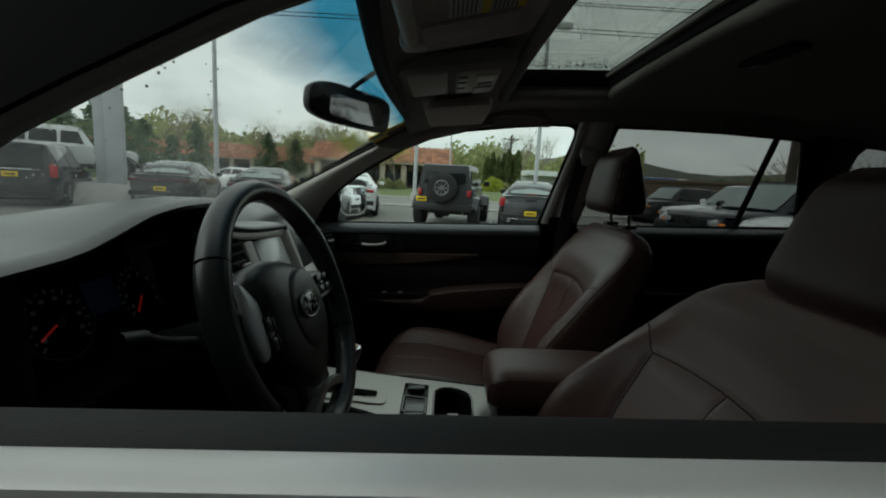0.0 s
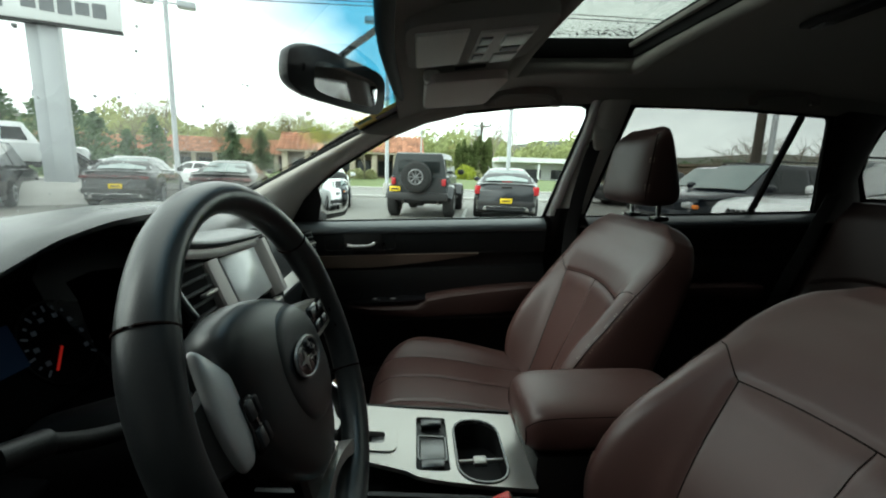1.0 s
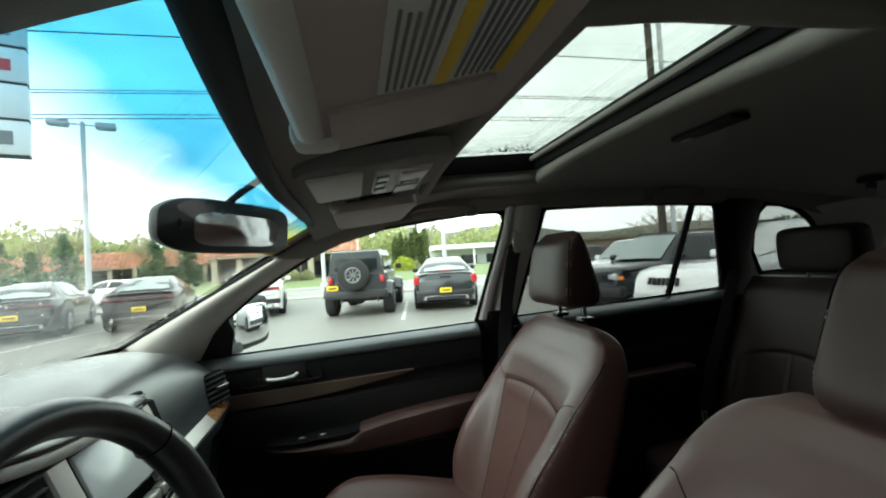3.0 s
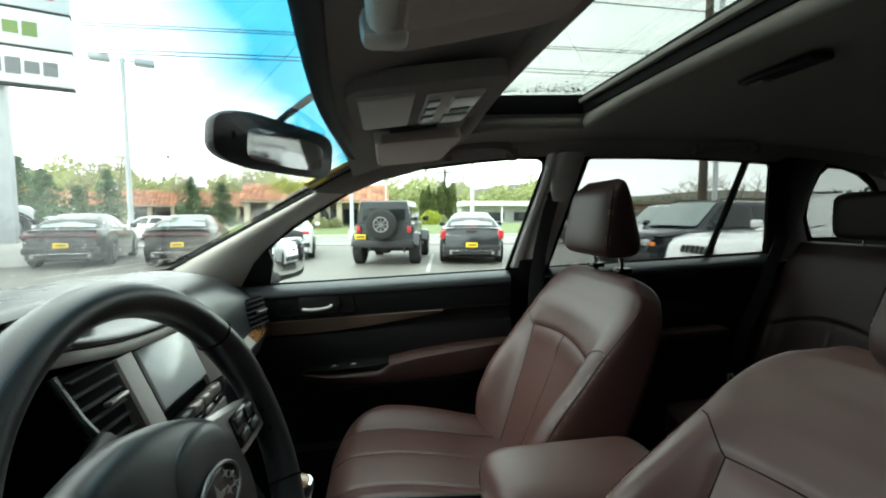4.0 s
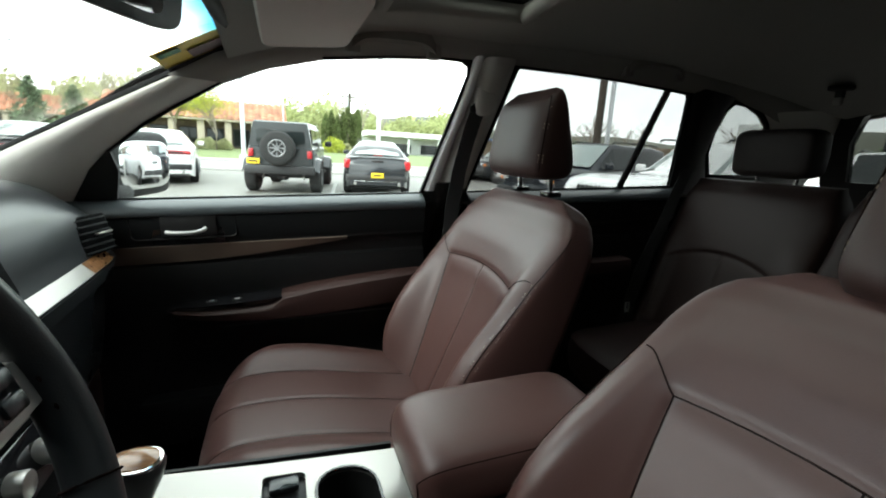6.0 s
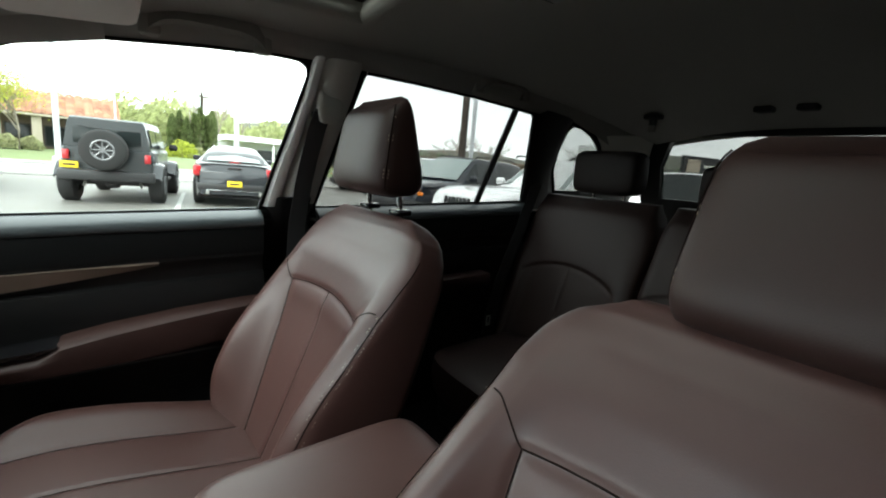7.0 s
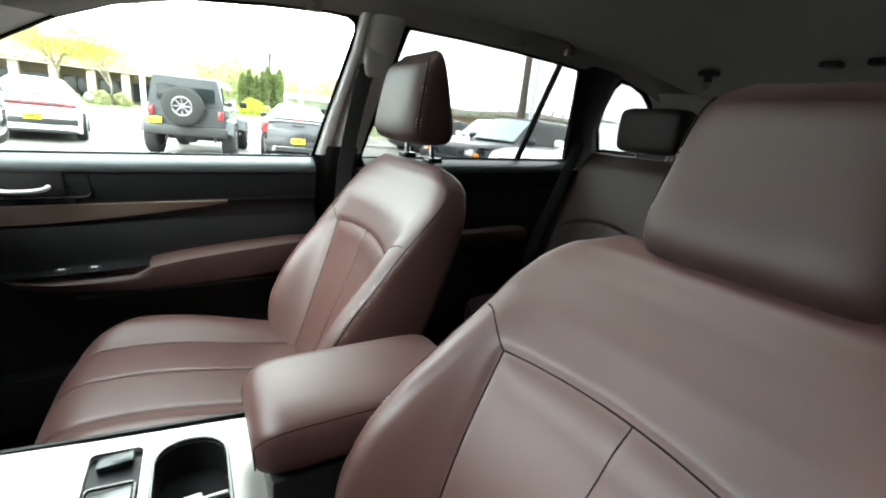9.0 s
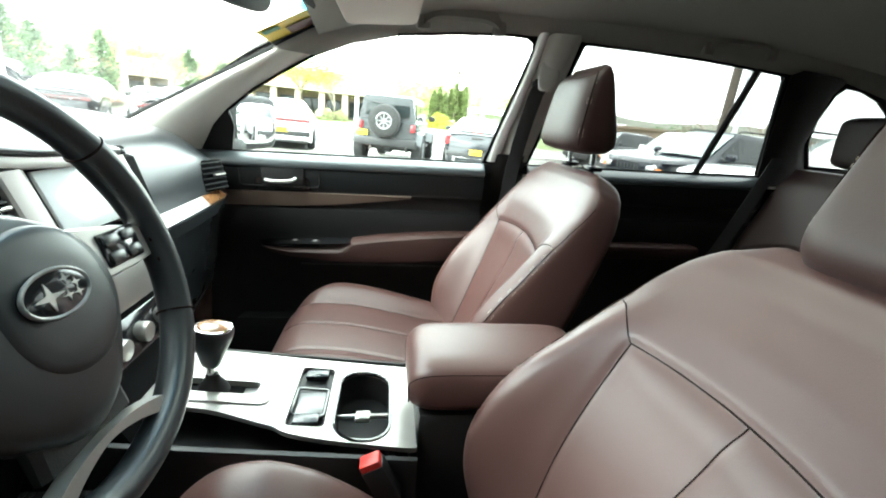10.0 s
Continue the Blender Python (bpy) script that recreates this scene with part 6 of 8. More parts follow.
part("slot", rbox((0.060, 0.014, 0.004), Vector((0.02, 0.105, 1.4865)) - oo, 0.0015, rot=(0, -6, 0)), PLASTIC_DARK, oh, "dark microphone slot")


def visor_on(x, y, z0, slope, lift=0.0):
    return Vector((x, y, z0 + slope * x - lift))


driver_visor = thing("sun_visor", "folded grey-beige sun visor with a warning label", "sun visor", (0.02, -0.48, 1.47))
vo = Vector(driver_visor.location)
tilt = -10.8
part("slab", pad(0.160, 0.290, 0.022, visor_on(0.024, -0.482, 1.474, 0.19) - vo, p=0.2, seg=40, rot=(0, tilt, 0)), VISOR_CLOTH, driver_visor, "padded beige visor")
part("hinge_roll", tube([visor_on(-0.052, -0.615, 1.470, 0.19) - vo, visor_on(-0.052, -0.40, 1.468, 0.19) - vo], 0.011, 10), PILLAR, driver_visor, "rounded hinge edge")
part("hinge_clip", rbox((0.036, 0.034, 0.024), visor_on(-0.050, -0.372, 1.472, 0.19) - vo, 0.008), PILLAR, driver_visor)
part("mirror_flap", rbox((0.112, 0.052, 0.006), visor_on(0.018, -0.420, 1.463, 0.19, 0.002) - vo, 0.002, rot=(0, tilt, 0)), VISOR_CLOTH, driver_visor, "vanity mirror flap")
part("warning_label", rbox((0.084, 0.10, 0.001), visor_on(0.034, -0.505, 1.4615, 0.19) - vo, 0.0, rot=(0, tilt, 0)), PAPER, driver_visor, "white warning label with yellow bands", smooth=False)
for bx in (0.032, 0.070):
    part("label_band", rbox((0.009, 0.10, 0.001), visor_on(bx, -0.505, 1.4605, 0.19) - vo, 0.0, rot=(0, tilt, 0)), YELLOW, driver_visor, "yellow band", smooth=False)
random.seed(12)
for c in (-0.002, 0.041):
    for k in range(6):
        ln = 0.092 - random.uniform(0, 0.02)
        part("text_bar", rbox((0.0017, ln, 0.001), visor_on(c + 0.0046 * k, -0.505 + (0.092 - ln) / 2, 1.4605, 0.19) - vo, 0.0, rot=(0, tilt, 0)), GREY_PRINT, driver_visor, smooth=False)
side_visor = thing("sun_visor", "folded pale beige sun visor before the passenger seat", "sun visor", (0.02, 0.36, 1.47))
vo = Vector(side_visor.location)
part("slab", pad(0.170, 0.36, 0.022, Vector((0.022, 0.315, 1.478)) - vo, p=0.2, seg=40, rot=(0, -4, 0)), VISOR_CLOTH, side_visor, "padded beige visor")
part("hinge_clip", rbox((0.034, 0.034, 0.024), Vector((-0.052, 0.16, 1.480)) - vo, 0.008), PILLAR, side_visor)
part("hinge_roll", tube([Vector((-0.058, 0.19, 1.474)) - vo, Vector((-0.058, 0.48, 1.474)) - vo], 0.009, 10), PILLAR, side_visor)


def grab_handle(x, sign):
    """A folding bow of moulded plastic with a flat plate behind it."""
    g = thing("grab_handle", "grey-beige moulded folding grab handle", "grab handle", (x, sign * (0.535 if sign > 0 else 0.61), 1.50))
    rows = []
    for k in range(31):
        t = -1 + 2 * k / 30
        bow = 1 - abs(t) ** 5
        xx = 0.105 * t
        yy = -sign * (0.004 + 0.020 * bow)
        zt, zb = 0.030 - 0.002 * bow, -0.002 * bow - 0.030 * (1 - bow)
        rows.append([Vector((xx, yy, zt)), Vector((xx, yy - sign * 0.010, zt - 0.006)), Vector((xx, yy - sign * 0.011, zb + 0.006)), Vector((xx, yy, zb)), Vector((xx, yy + sign * 0.006, (zt + zb) / 2))])
    part("bow", loft([r for r in rows]), HEADLINER_TRIM, g, sharp=50)
    part("plate", rbox((0.185, 0.012, 0.046), (0, sign * 0.012, 0.004), 0.005, rot=(-sign * 25, 0, 0)), HEADLINER_TRIM, g, "shallow plate behind the handle")
    for s in (1, -1):
        part("mount", rbox((0.034, 0.026, 0.056), (s * 0.098, -sign * 0.006, 0.0), 0.007), HEADLINER_TRIM, g)
    return g


for x in (0.225, 1.015):
    for sign in (1, -1):
        grab_handle(x, sign)
lamp = thing("dome_lamp", "small dark lamp in the middle of the roof lining", "roof lamp", (0.665, 0.0, 1.558))
part("base", rbox((0.045, 0.15, 0.012), (0, 0, -0.003), 0.004), PLASTIC_DARK, lamp)
part("lens", rbox((0.022, 0.030, 0.006), (0.0, 0.045, -0.011), 0.002), SILVER_DARK, lamp)

# the car stands with its nose a little low
for ob in list(scene.objects):
    if ob.parent is None and ob.type not in ("CAMERA", "LIGHT"):
        ob.matrix_basis = CAR @ ob.matrix_basis

# ---- outdoors: ground ----
ASPHALT = material("damp_grey_asphalt", (0.135, 0.129, 0.116), 0.60, grain=0.8, grain_size=60, spread=0.25, patch=0.35, worn=((0.170, 0.162, 0.147), 2.5, 0.58))
ROAD = material("pale_worn_road", (0.195, 0.190, 0.178), 0.65, grain=0.6, grain_size=40, spread=0.15, patch=0.3)
CONCRETE = material("pale_concrete", (0.42, 0.41, 0.39), 0.8, grain=0.5, grain_size=40, spread=0.12, patch=1.2)
GRASS = material("spring_grass", (0.125, 0.160, 0.058), 0.9, grain=0.9, grain_size=30, spread=0.3, patch=0.8)
WHITE_LINE = material("worn_white_line", (0.42, 0.42, 0.40), 0.7, worn=((0.2, 0.2, 0.19), 14.0, 0.6))
ground_bm = bmesh.new()
bmesh.ops.create_grid(ground_bm, x_segments=8, y_segments=8, size=700)
ground = tagged(new("ground", finish("ground", ground_bm, ASPHALT)), "damp grey asphalt car park reaching to the horizon", "ground", kind="structure")
tagged(new("road", finish("road", rbox((200, 8.6, 0.02), (0, 24.8, 0.004), 0.0), ROAD)), "pale worn road beyond the car park", "road", kind="structure")
tagged(new("kerb", finish("kerb", rbox((200, 0.3, 0.13), (0, 20.0, 0.05), 0.03), CONCRETE)), "pale concrete kerb along the road", "kerb", kind="structure")
tagged(new("kerb", finish("kerb", rbox((200, 0.3, 0.16), (0, 29.4, 0.06), 0.03), CONCRETE)), "pale concrete kerb along the grass", "kerb", kind="structure")
lawn_rows = [[Vector((x, y, z + 0.06 * math.sin(x * 0.31 + y))) for x in range(-120, 121, 4)] for y, z in ((29.5, 0.1), (33, 0.22), (38, 0.42), (44, 0.5), (60, 0.5), (90, 0.6), (130, 1.5))]
tagged(new("lawn", finish("lawn", thick(loft(lawn_rows, False, False), 0.3), GRASS)), "fresh green lawn rising behind the road", "grass", kind="structure")
for k, x in enumerate((-7.3, -4.4, 1.30, 7.1)):
    ln = new("parking_line", finish("parking_line", rbox((0.10, 5.0, 0.004), (0, 0, 0), 0.0), WHITE_LINE))
    ln.matrix_basis = pose(x, 12.2, 0.004, 0, 0, -8)
    tagged(ln, "worn white parking line on the asphalt", "road marking", kind="structure")

# ---- outdoors: vehicles ----
TYRE = material("tyre_rubber", (0.018, 0.018, 0.018), 0.85, grain=0.5, grain_size=120)
RIM = material("grey_alloy", (0.30, 0.30, 0.31), 0.4, metal=0.7)
CAR_GLASS = material("dark_car_glass", (0.014, 0.018, 0.018), 0.05, spec=0.3)
RIM_DARK = material("dark_grey_alloy", (0.19, 0.19, 0.195), 0.45, metal=0.5)
# car glass with the sky's reflection painted into a pale base colour
CAR_GLASS_PALE = material("glass_with_painted_sky", (0.17, 0.215, 0.21), 0.04, spec=0.8, coat=0.3)
TAIL_SMOKED = material("smoked_tail_lens", (0.10, 0.010, 0.012), 0.15, coat=0.6)
TAIL_RED = material("red_tail_lens", (0.42, 0.02, 0.025), 0.2, coat=0.6)
AMBER = material("amber_lens", (0.8, 0.22, 0.02), 0.25, coat=0.5)
HEAD_LENS = material("clear_headlight", (0.55, 0.56, 0.58), 0.12, metal=0.4, coat=0.6)
TRIM_BLACK = material("black_outer_trim", (0.02, 0.02, 0.021), 0.55)
PAINT_BLACK = material("black_metallic_paint", (0.010, 0.0105, 0.012), 0.15, spec=0.5, coat=0.15)
PAINT_GREY = material("charcoal_metallic_paint", (0.030, 0.032, 0.036), 0.18, metal=0.1, spec=0.5, coat=0.15)
PAINT_WHITE = material("white_paint", (0.76, 0.77, 0.78), 0.25, coat=1.0, spread=0.03)
PAINT_BLUE = material("blue_black_paint", (0.010, 0.013, 0.019), 0.15, spec=0.5, coat=0.15)
PAINT_SILVER = material("silver_paint", (0.36, 0.37, 0.38), 0.25, metal=0.6, coat=1.0)
PAINT_OLIVE = material("dark_grey_jeep_paint", (0.034, 0.038, 0.040), 0.25, spec=0.5, coat=0.15)


def road_wheel(car, x, y, r, width, side, rim_mat=RIM, knob=False, spokes=8):
    """A wheel of a vehicle: tyre, rim, spokes and hub; its axle lies along y."""
    rim_k = 0.50 if knob else 0.62
    w = part("wheel", join(*[cyl(r * rim_k, width * 0.7, (x, y, r), "y", 24)]), TRIM_BLACK, car)
    prof = [(r * rim_k, -0.5), (r * 0.86, -0.52), (r * 0.97, -0.40), (r, -0.25), (r, 0.25), (r * 0.97, 0.40), (r * 0.86, 0.52), (r * rim_k, 0.5)]
    n = 40 if not knob else 72
    rings = []
    for i in range(n + 1):
        a = 2 * math.pi * i / n
        lug = 1.0 + (0.028 if knob and i % 2 else 0.0)
        rings.append([Vector((x + math.cos(a) * p * (lug if p > 0.9 * r else 1), y + q * width, r + math.sin(a) * p * (lug if p > 0.9 * r else 1))) for p, q in prof])
    bm = loft(rings, caps=False)
    bmesh.ops.remove_doubles(bm, verts=bm.verts, dist=1e-5)
    part("tyre", bm, TYRE, w, "black tyre")
    ro_ = tube([Vector((x + math.cos(2 * math.pi * k / 28) * r * (rim_k - 0.02), y + side * width * 0.46, r + math.sin(2 * math.pi * k / 28) * r * (rim_k - 0.02))) for k in range(28)], 0.022, 6, closed=True)
    sp = [ro_]
    for k in range(spokes):
        a = 2 * math.pi * k / spokes
        sp.append(tube([Vector((x + math.cos(a) * r * q, y + side * width * h, r + math.sin(a) * r * q)) for q, h in ((0.1, 0.40), (rim_k * 0.55, 0.40), (rim_k - 0.04, 0.44))], 0.018 if knob else 0.024, 6))
    sp.append(cyl(r * 0.14, 0.03, (x, y + side * width * 0.42, r), "y", 14))
    part("rim", join(*sp), rim_mat, w, "alloy rim")
    return w


def interp(tab, v):
    for (a, fa), (b, fb) in zip(tab, tab[1:]):
        if v <= b:
            t = max(0.0, min(1.0, (v - a) / (b - a)))
            return fa + (fb - fa) * t
    return tab[-1][1]


def vehicle(name, label, at, heading, paint, L, W, deck, roof, wheel_r, wheels, rear_glass=CAR_GLASS, rims=RIM, clear=0.2):
    """A car with its length along x, nose at +L/2. deck: (x, z) along the shoulder; roof: (x, z, half width) of the cabin."""
    c = thing(name, label, "car", (at[0], at[1], 0), group="parked cars")
    c.rotation_euler = (0, 0, radians(heading))
    h = W / 2
    rings = []
    n = 44
    for i in range(n + 1):
        x = -L / 2 + L * i / n
        e = abs(2 * i / n - 1)
        w = h * (1 - 0.16 * e ** 6 - 0.05 * e ** 2)
        z = interp(deck, x)
        zb = clear + 0.10 * max(0, e - 0.85) / 0.15
        arch = 0.0
        for wx in wheels:
            if abs(x - wx) < wheel_r * 1.12:
                arch = max(arch, math.sqrt(max(0, (wheel_r * 1.12) ** 2 - (x - wx) ** 2)) + wheel_r)
        low = max(zb, arch) if arch else zb
        low = min(low, z - 0.10)
        mid = low + (z - low) * 0.55
        rings.append([Vector((x, s * y, zz)) for s, y, zz in ((-1, w * 0.80, zb), (-1, w * 0.97, low), (-1, w, mid), (-1, w * 0.985, z - 0.06), (-1, w * 0.93, z - 0.012), (-1, w * 0.6, z + 0.012), (1, w * 0.6, z + 0.012), (1, w * 0.93, z - 0.012), (1, w * 0.985, z - 0.06), (1, w, mid), (1, w * 0.97, low), (1, w * 0.80, zb))])
    body = part("body", loft(rings), paint, c, "", sharp=45)
    part("underside", rbox((L * 0.86, W * 0.74, 0.16), (0, 0, clear + 0.06), 0.03), TRIM_BLACK, c)
    # cabin: painted, with panes set into it
    top_z = max(r[1] for r in roof)
    fine = []
    for (xa, za, wa), (xb, zb_, wb) in zip(roof, roof[1:]):
        fine += [(xa + (xb - xa) * q / 4, za + (zb_ - za) * q / 4, wa + (wb - wa) * q / 4) for q in range(4)]
    fine.append(roof[-1])
    g = []
    for (x, z, w) in fine:
        zs = interp(deck, x)
        g.append([Vector((x, s * y, zz)) for s, y, zz in ((-1, h * 0.93, zs - 0.03), (-1, w + (h * 0.92 - w) * 0.25, z - (z - zs) * 0.25), (-1, w, z - 0.03), (-1, w * 0.93, z - 0.008), (-1, w * 0.5, z + 0.012), (1, w * 0.5, z + 0.012), (1, w * 0.93, z - 0.008), (1, w, z - 0.03), (1, w + (h * 0.92 - w) * 0.25, z - (z - zs) * 0.25), (1, h * 0.93, zs - 0.03))])
    part("cabin", loft(g), paint, c, "painted roof and pillars", sharp=35)

    def screen(name, rows, label):
        """A bowed pane over the sloping end of the cabin."""
        out = -1 if rows[0][0] < 0 else 1
        lines = []
        for x, z, w in rows:
            lines.append([Vector((x + out * (0.016 + 0.05 * (1 - q * q)), q * w * 0.90, z + 0.016 + 0.012 * (1 - q * q))) for q in (-1, -0.75, -0.5, -0.25, 0, 0.25, 0.5, 0.75, 1)])
        part(name, thick(loft(lines, False, False), 0.006), rear_glass, c, label, sharp=60)
    def sloped(top, base):
        return [tuple(p + (q - p) * k for p, q in zip(top, base)) for k in (0.09, 0.3, 0.5, 0.7, 0.95)]
    high = [r for r in roof if r[1] > top_z - 0.09]
    screen("rear_window", sloped(high[0], roof[0])[::-1], "rear window of a parked car")
    screen("windscreen", sloped(high[-1], roof[-1]), "windscreen of a parked car")

    def cab_side(x, z):
        w, zr, zs = interp([(r[0], r[2]) for r in roof], x), interp([(r[0], r[1]) for r in roof], x), interp(deck, x)
        t = max(0.0, min(1.0, (z - zs) / max(0.05, zr - 0.02 - zs)))
        return h * 0.925 + (w - h * 0.925) * t + 0.010
    def cab_top(x):
        return interp([(r[0], r[1]) for r in roof], x)
    full = [r[0] for r in fine if r[1] > top_z - 0.16]
    x_mid = (full[0] + full[-1]) / 2 + 0.10
    for s in (1, -1):
        for xa, xb in ((full[0] + 0.02, x_mid - 0.05), (x_mid + 0.05, min(full[-1] + 0.34, roof[-1][0] - 0.22))):
            lower, upper = [], []
            for q in range(9):
                x = xa + (xb - xa) * q / 8
                zl = interp(deck, x) + 0.035
                zu = max(zl + 0.01, min(top_z - 0.10, cab_top(x) - 0.075))
                lower.append(Vector((x, s * cab_side(x, zl), zl)))
                upper.append(Vector((x, s * cab_side(x, zu), zu)))
            bm = loft([lower, upper], False, False)
            part("side_window", thick(bm, 0.008), CAR_GLASS, c, "dark side window", smooth=False)
        part("belt_strip", tube([Vector((x, s * cab_side(x, interp(deck, x) + 0.02), interp(deck, x) + 0.018)) for x in [full[0] + (full[-1] + 0.3 - full[0]) * q / 8 for q in range(9)]], 0.009, 6), TRIM_BLACK, c)
        part("door_gap", rbox((0.008, 0.012, 0.42), (x_mid, s * (h * 0.975 + 0.004), interp(deck, x_mid) - 0.36), 0.0), TRIM_BLACK, c)
        for hx in (x_mid - 0.14, x_mid + 0.86):
            part("door_handle", rbox((0.16, 0.03, 0.03), (hx - 0.10, s * (h * 0.985), interp(deck, hx) - 0.14), 0.008), paint, c)
        mx = roof[-1][0] - 0.30
        part("door_mirror", pad(0.12, 0.20, 0.15, (mx, s * (h + 0.07), interp(deck, mx) + 0.10), p=0.6), paint, c)
    for wx in wheels:
        for s in (1, -1):
            road_wheel(c, wx, s * (h - 0.12), wheel_r, 0.22, s, rims, spokes=5)
    return c, h


def plate_card(c, x, y, z, w=0.32, h_=0.13, face=-1):
    p = part("plate_card", rbox((0.012, w, h_), (x, y, z), 0.003), YELLOW, c, "yellow dealer card")
    part("text_bar", rbox((0.004, w * 0.7, h_ * 0.3), (x + face * 0.009, y, z), 0.0), INK, p, smooth=False)


SEDAN_DECK = lambda L: [(-L / 2, 0.86), (-L / 2 + 0.12, 1.02), (-L * 0.34, 1.06), (-L * 0.1, 1.02), (L * 0.18, 0.99), (L * 0.42, 0.86), (L / 2 - 0.1, 0.76), (L / 2, 0.62)]
SEDAN_ROOF = lambda L, top: [(-L * 0.37, 1.05, 0.68), (-L * 0.29, top - 0.19, 0.62), (-L * 0.21, top - 0.075, 0.56), (-L * 0.12, top - 0.01, 0.53), (L * 0.02, top, 0.53), (L * 0.10, top - 0.06, 0.57), (L * 0.24, 1.0, 0.70)]


def sedan_tail(c, L, h, full_bar=False, plate_z=0.5, two=False, smoked=False):
    xr = -L / 2
    if full_bar:
        ring = smooth_line([(xr + 0.02, -h * 0.84, 0.86), (xr - 0.012, -h * 0.4, 0.865), (xr - 0.02, 0, 0.865), (xr - 0.012, h * 0.4, 0.865), (xr + 0.02, h * 0.84, 0.86)], 6)
        part("tail_bar", tube(ring, 0.05, 8), TAIL_SMOKED if smoked else TAIL_RED, c, "full-width tail light bar")
        ring = [p + Vector((-0.035, 0, 0)) for p in ring]
        part("tail_bar_inset", tube(ring[3:-3], 0.024, 6), TRIM_BLACK, c)
    else:
        for s in (1, -1):
            part("tail_light", rbox((0.10, 0.17, 0.24), (xr + 0.07, s * h * 0.85, 0.84), 0.03), TAIL_RED, c, "red tail light")
    part("rear_bumper", rbox((0.10, h * 1.7, 0.16), (xr + 0.03, 0, 0.48), 0.04), TRIM_BLACK, c, "dark lower bumper")
    part("bright_strip", rbox((0.012, h * 1.3, 0.014), (xr - 0.022, 0, 0.40), 0.003), CHROME, c)
    part("boot_gap", rbox((0.012, h * 1.5, 0.012), (xr - 0.004, 0, 0.66), 0.0), TRIM_BLACK, c)
    part("boot_lip", rbox((0.10, h * 1.6, 0.025), (xr + 0.10, 0, 1.055), 0.01), TRIM_BLACK, c)
    for s in (1, -1):
        part("exhaust", cyl(0.045, 0.08, (xr - 0.01, s * h * 0.62, 0.34), "x", 14), CHROME, c)
    plate_card(c, xr - 0.03, 0, plate_z)


# nose, bumpers and wheels of the estate car itself
nose = []
for x, w, top in ((-0.80, 0.80, 1.09), (-0.95, 0.82, 1.08), (-1.25, 0.83, 1.03), (-1.55, 0.82, 0.97), (-1.75, 0.80, 0.90), (-1.88, 0.76, 0.80), (-1.94, 0.70, 0.66)):
    nose.append([Vector((x, s * y, z)) for s, y, z in ((-1, w - 0.06, 0.42), (-1, w, 0.60), (-1, w - 0.01, top - 0.14), (-1, w - 0.10, top - 0.03), (-1, w * 0.5, top), (1, w * 0.5, top), (1, w - 0.10, top - 0.03), (1, w - 0.01, top - 0.14), (1, w, 0.60), (1, w - 0.06, 0.42))])
part("bonnet", loft(nose), BODY_PAINT, car_body, "dark brown painted bonnet and wings", sharp=45)
part("front_bumper", pad(0.26, 1.56, 0.30, (-1.88, 0, 0.47), p=0.35), BODY_PAINT, car_body)
part("rear_bumper", pad(0.26, 1.56, 0.30, (2.26, 0, 0.52), p=0.35), BODY_PAINT, car_body)
for wx in (-1.30, 1.42):
    for s in (1, -1):
        road_wheel(car_body, wx, s * 0.76, 0.33, 0.21, s, RIM, spokes=5)
# dark sedan beside the jeep
c, h = vehicle("sedan", "dark grey sedan with red tail lights and a yellow card", (2.78, 13.38), 79, PAINT_GREY, 5.0, 1.86, SEDAN_DECK(5.0), SEDAN_ROOF(5.0, 1.47), 0.35, (-1.5, 1.52), rear_glass=CAR_GLASS_PALE)
sedan_tail(c, 5.0, h, plate_z=0.56)
part("high_brake_light", rbox((0.02, 0.24, 0.02), (-2.34, 0, 1.075), 0.0), TAIL_RED, c)
part("badge_bar", rbox((0.01, 0.30, 0.03), (-2.51, 0, 0.93), 0.0), CHROME, c)
# white sedan beyond it
c, h = vehicle("sedan", "white sedan with a red light bar and yellow card", (-3.5, 15.4), 98, PAINT_WHITE, 5.0, 1.88, SEDAN_DECK(5.0), SEDAN_ROOF(5.0, 1.46), 0.35, (-1.5, 1.52), rear_glass=CAR_GLASS_PALE)
sedan_tail(c, 5.0, h, True, plate_z=0.58)
# black sedan and coupe seen through the windscreen
c, h = vehicle("sedan", "black sedan with a wide tail light bar and yellow card", (-9.23, 14.17), 108, PAINT_BLACK, 5.0, 1.9, SEDAN_DECK(5.0), SEDAN_ROOF(5.0, 1.47), 0.36, (-1.5, 1.52), rear_glass=CAR_GLASS_PALE)
sedan_tail(c, 5.0, h, True, smoked=True, plate_z=0.62)
c, h = vehicle("coupe", "black coupe with dark tail lights and yellow card", (-6.25, 14.35), 103, PAINT_BLACK, 4.9, 1.9, SEDAN_DECK(4.9), SEDAN_ROOF(4.9, 1.43), 0.36, (-1.5, 1.5), rear_glass=CAR_GLASS_PALE)
sedan_tail(c, 4.9, h, True, smoked=True, plate_z=0.60)
# cars further off
for (ax, ay, hd, pm, lb) in ((-13.5, 27.0, 168, PAINT_WHITE, "white sedan parked far off"), (-17.5, 25.5, 150, PAINT_SILVER, "silver sedan parked far off")):
    vehicle("sedan", lb, (ax, ay), hd, pm, 4.7, 1.8, SEDAN_DECK(4.7), SEDAN_ROOF(4.7, 1.45), 0.33, (-1.4, 1.4))

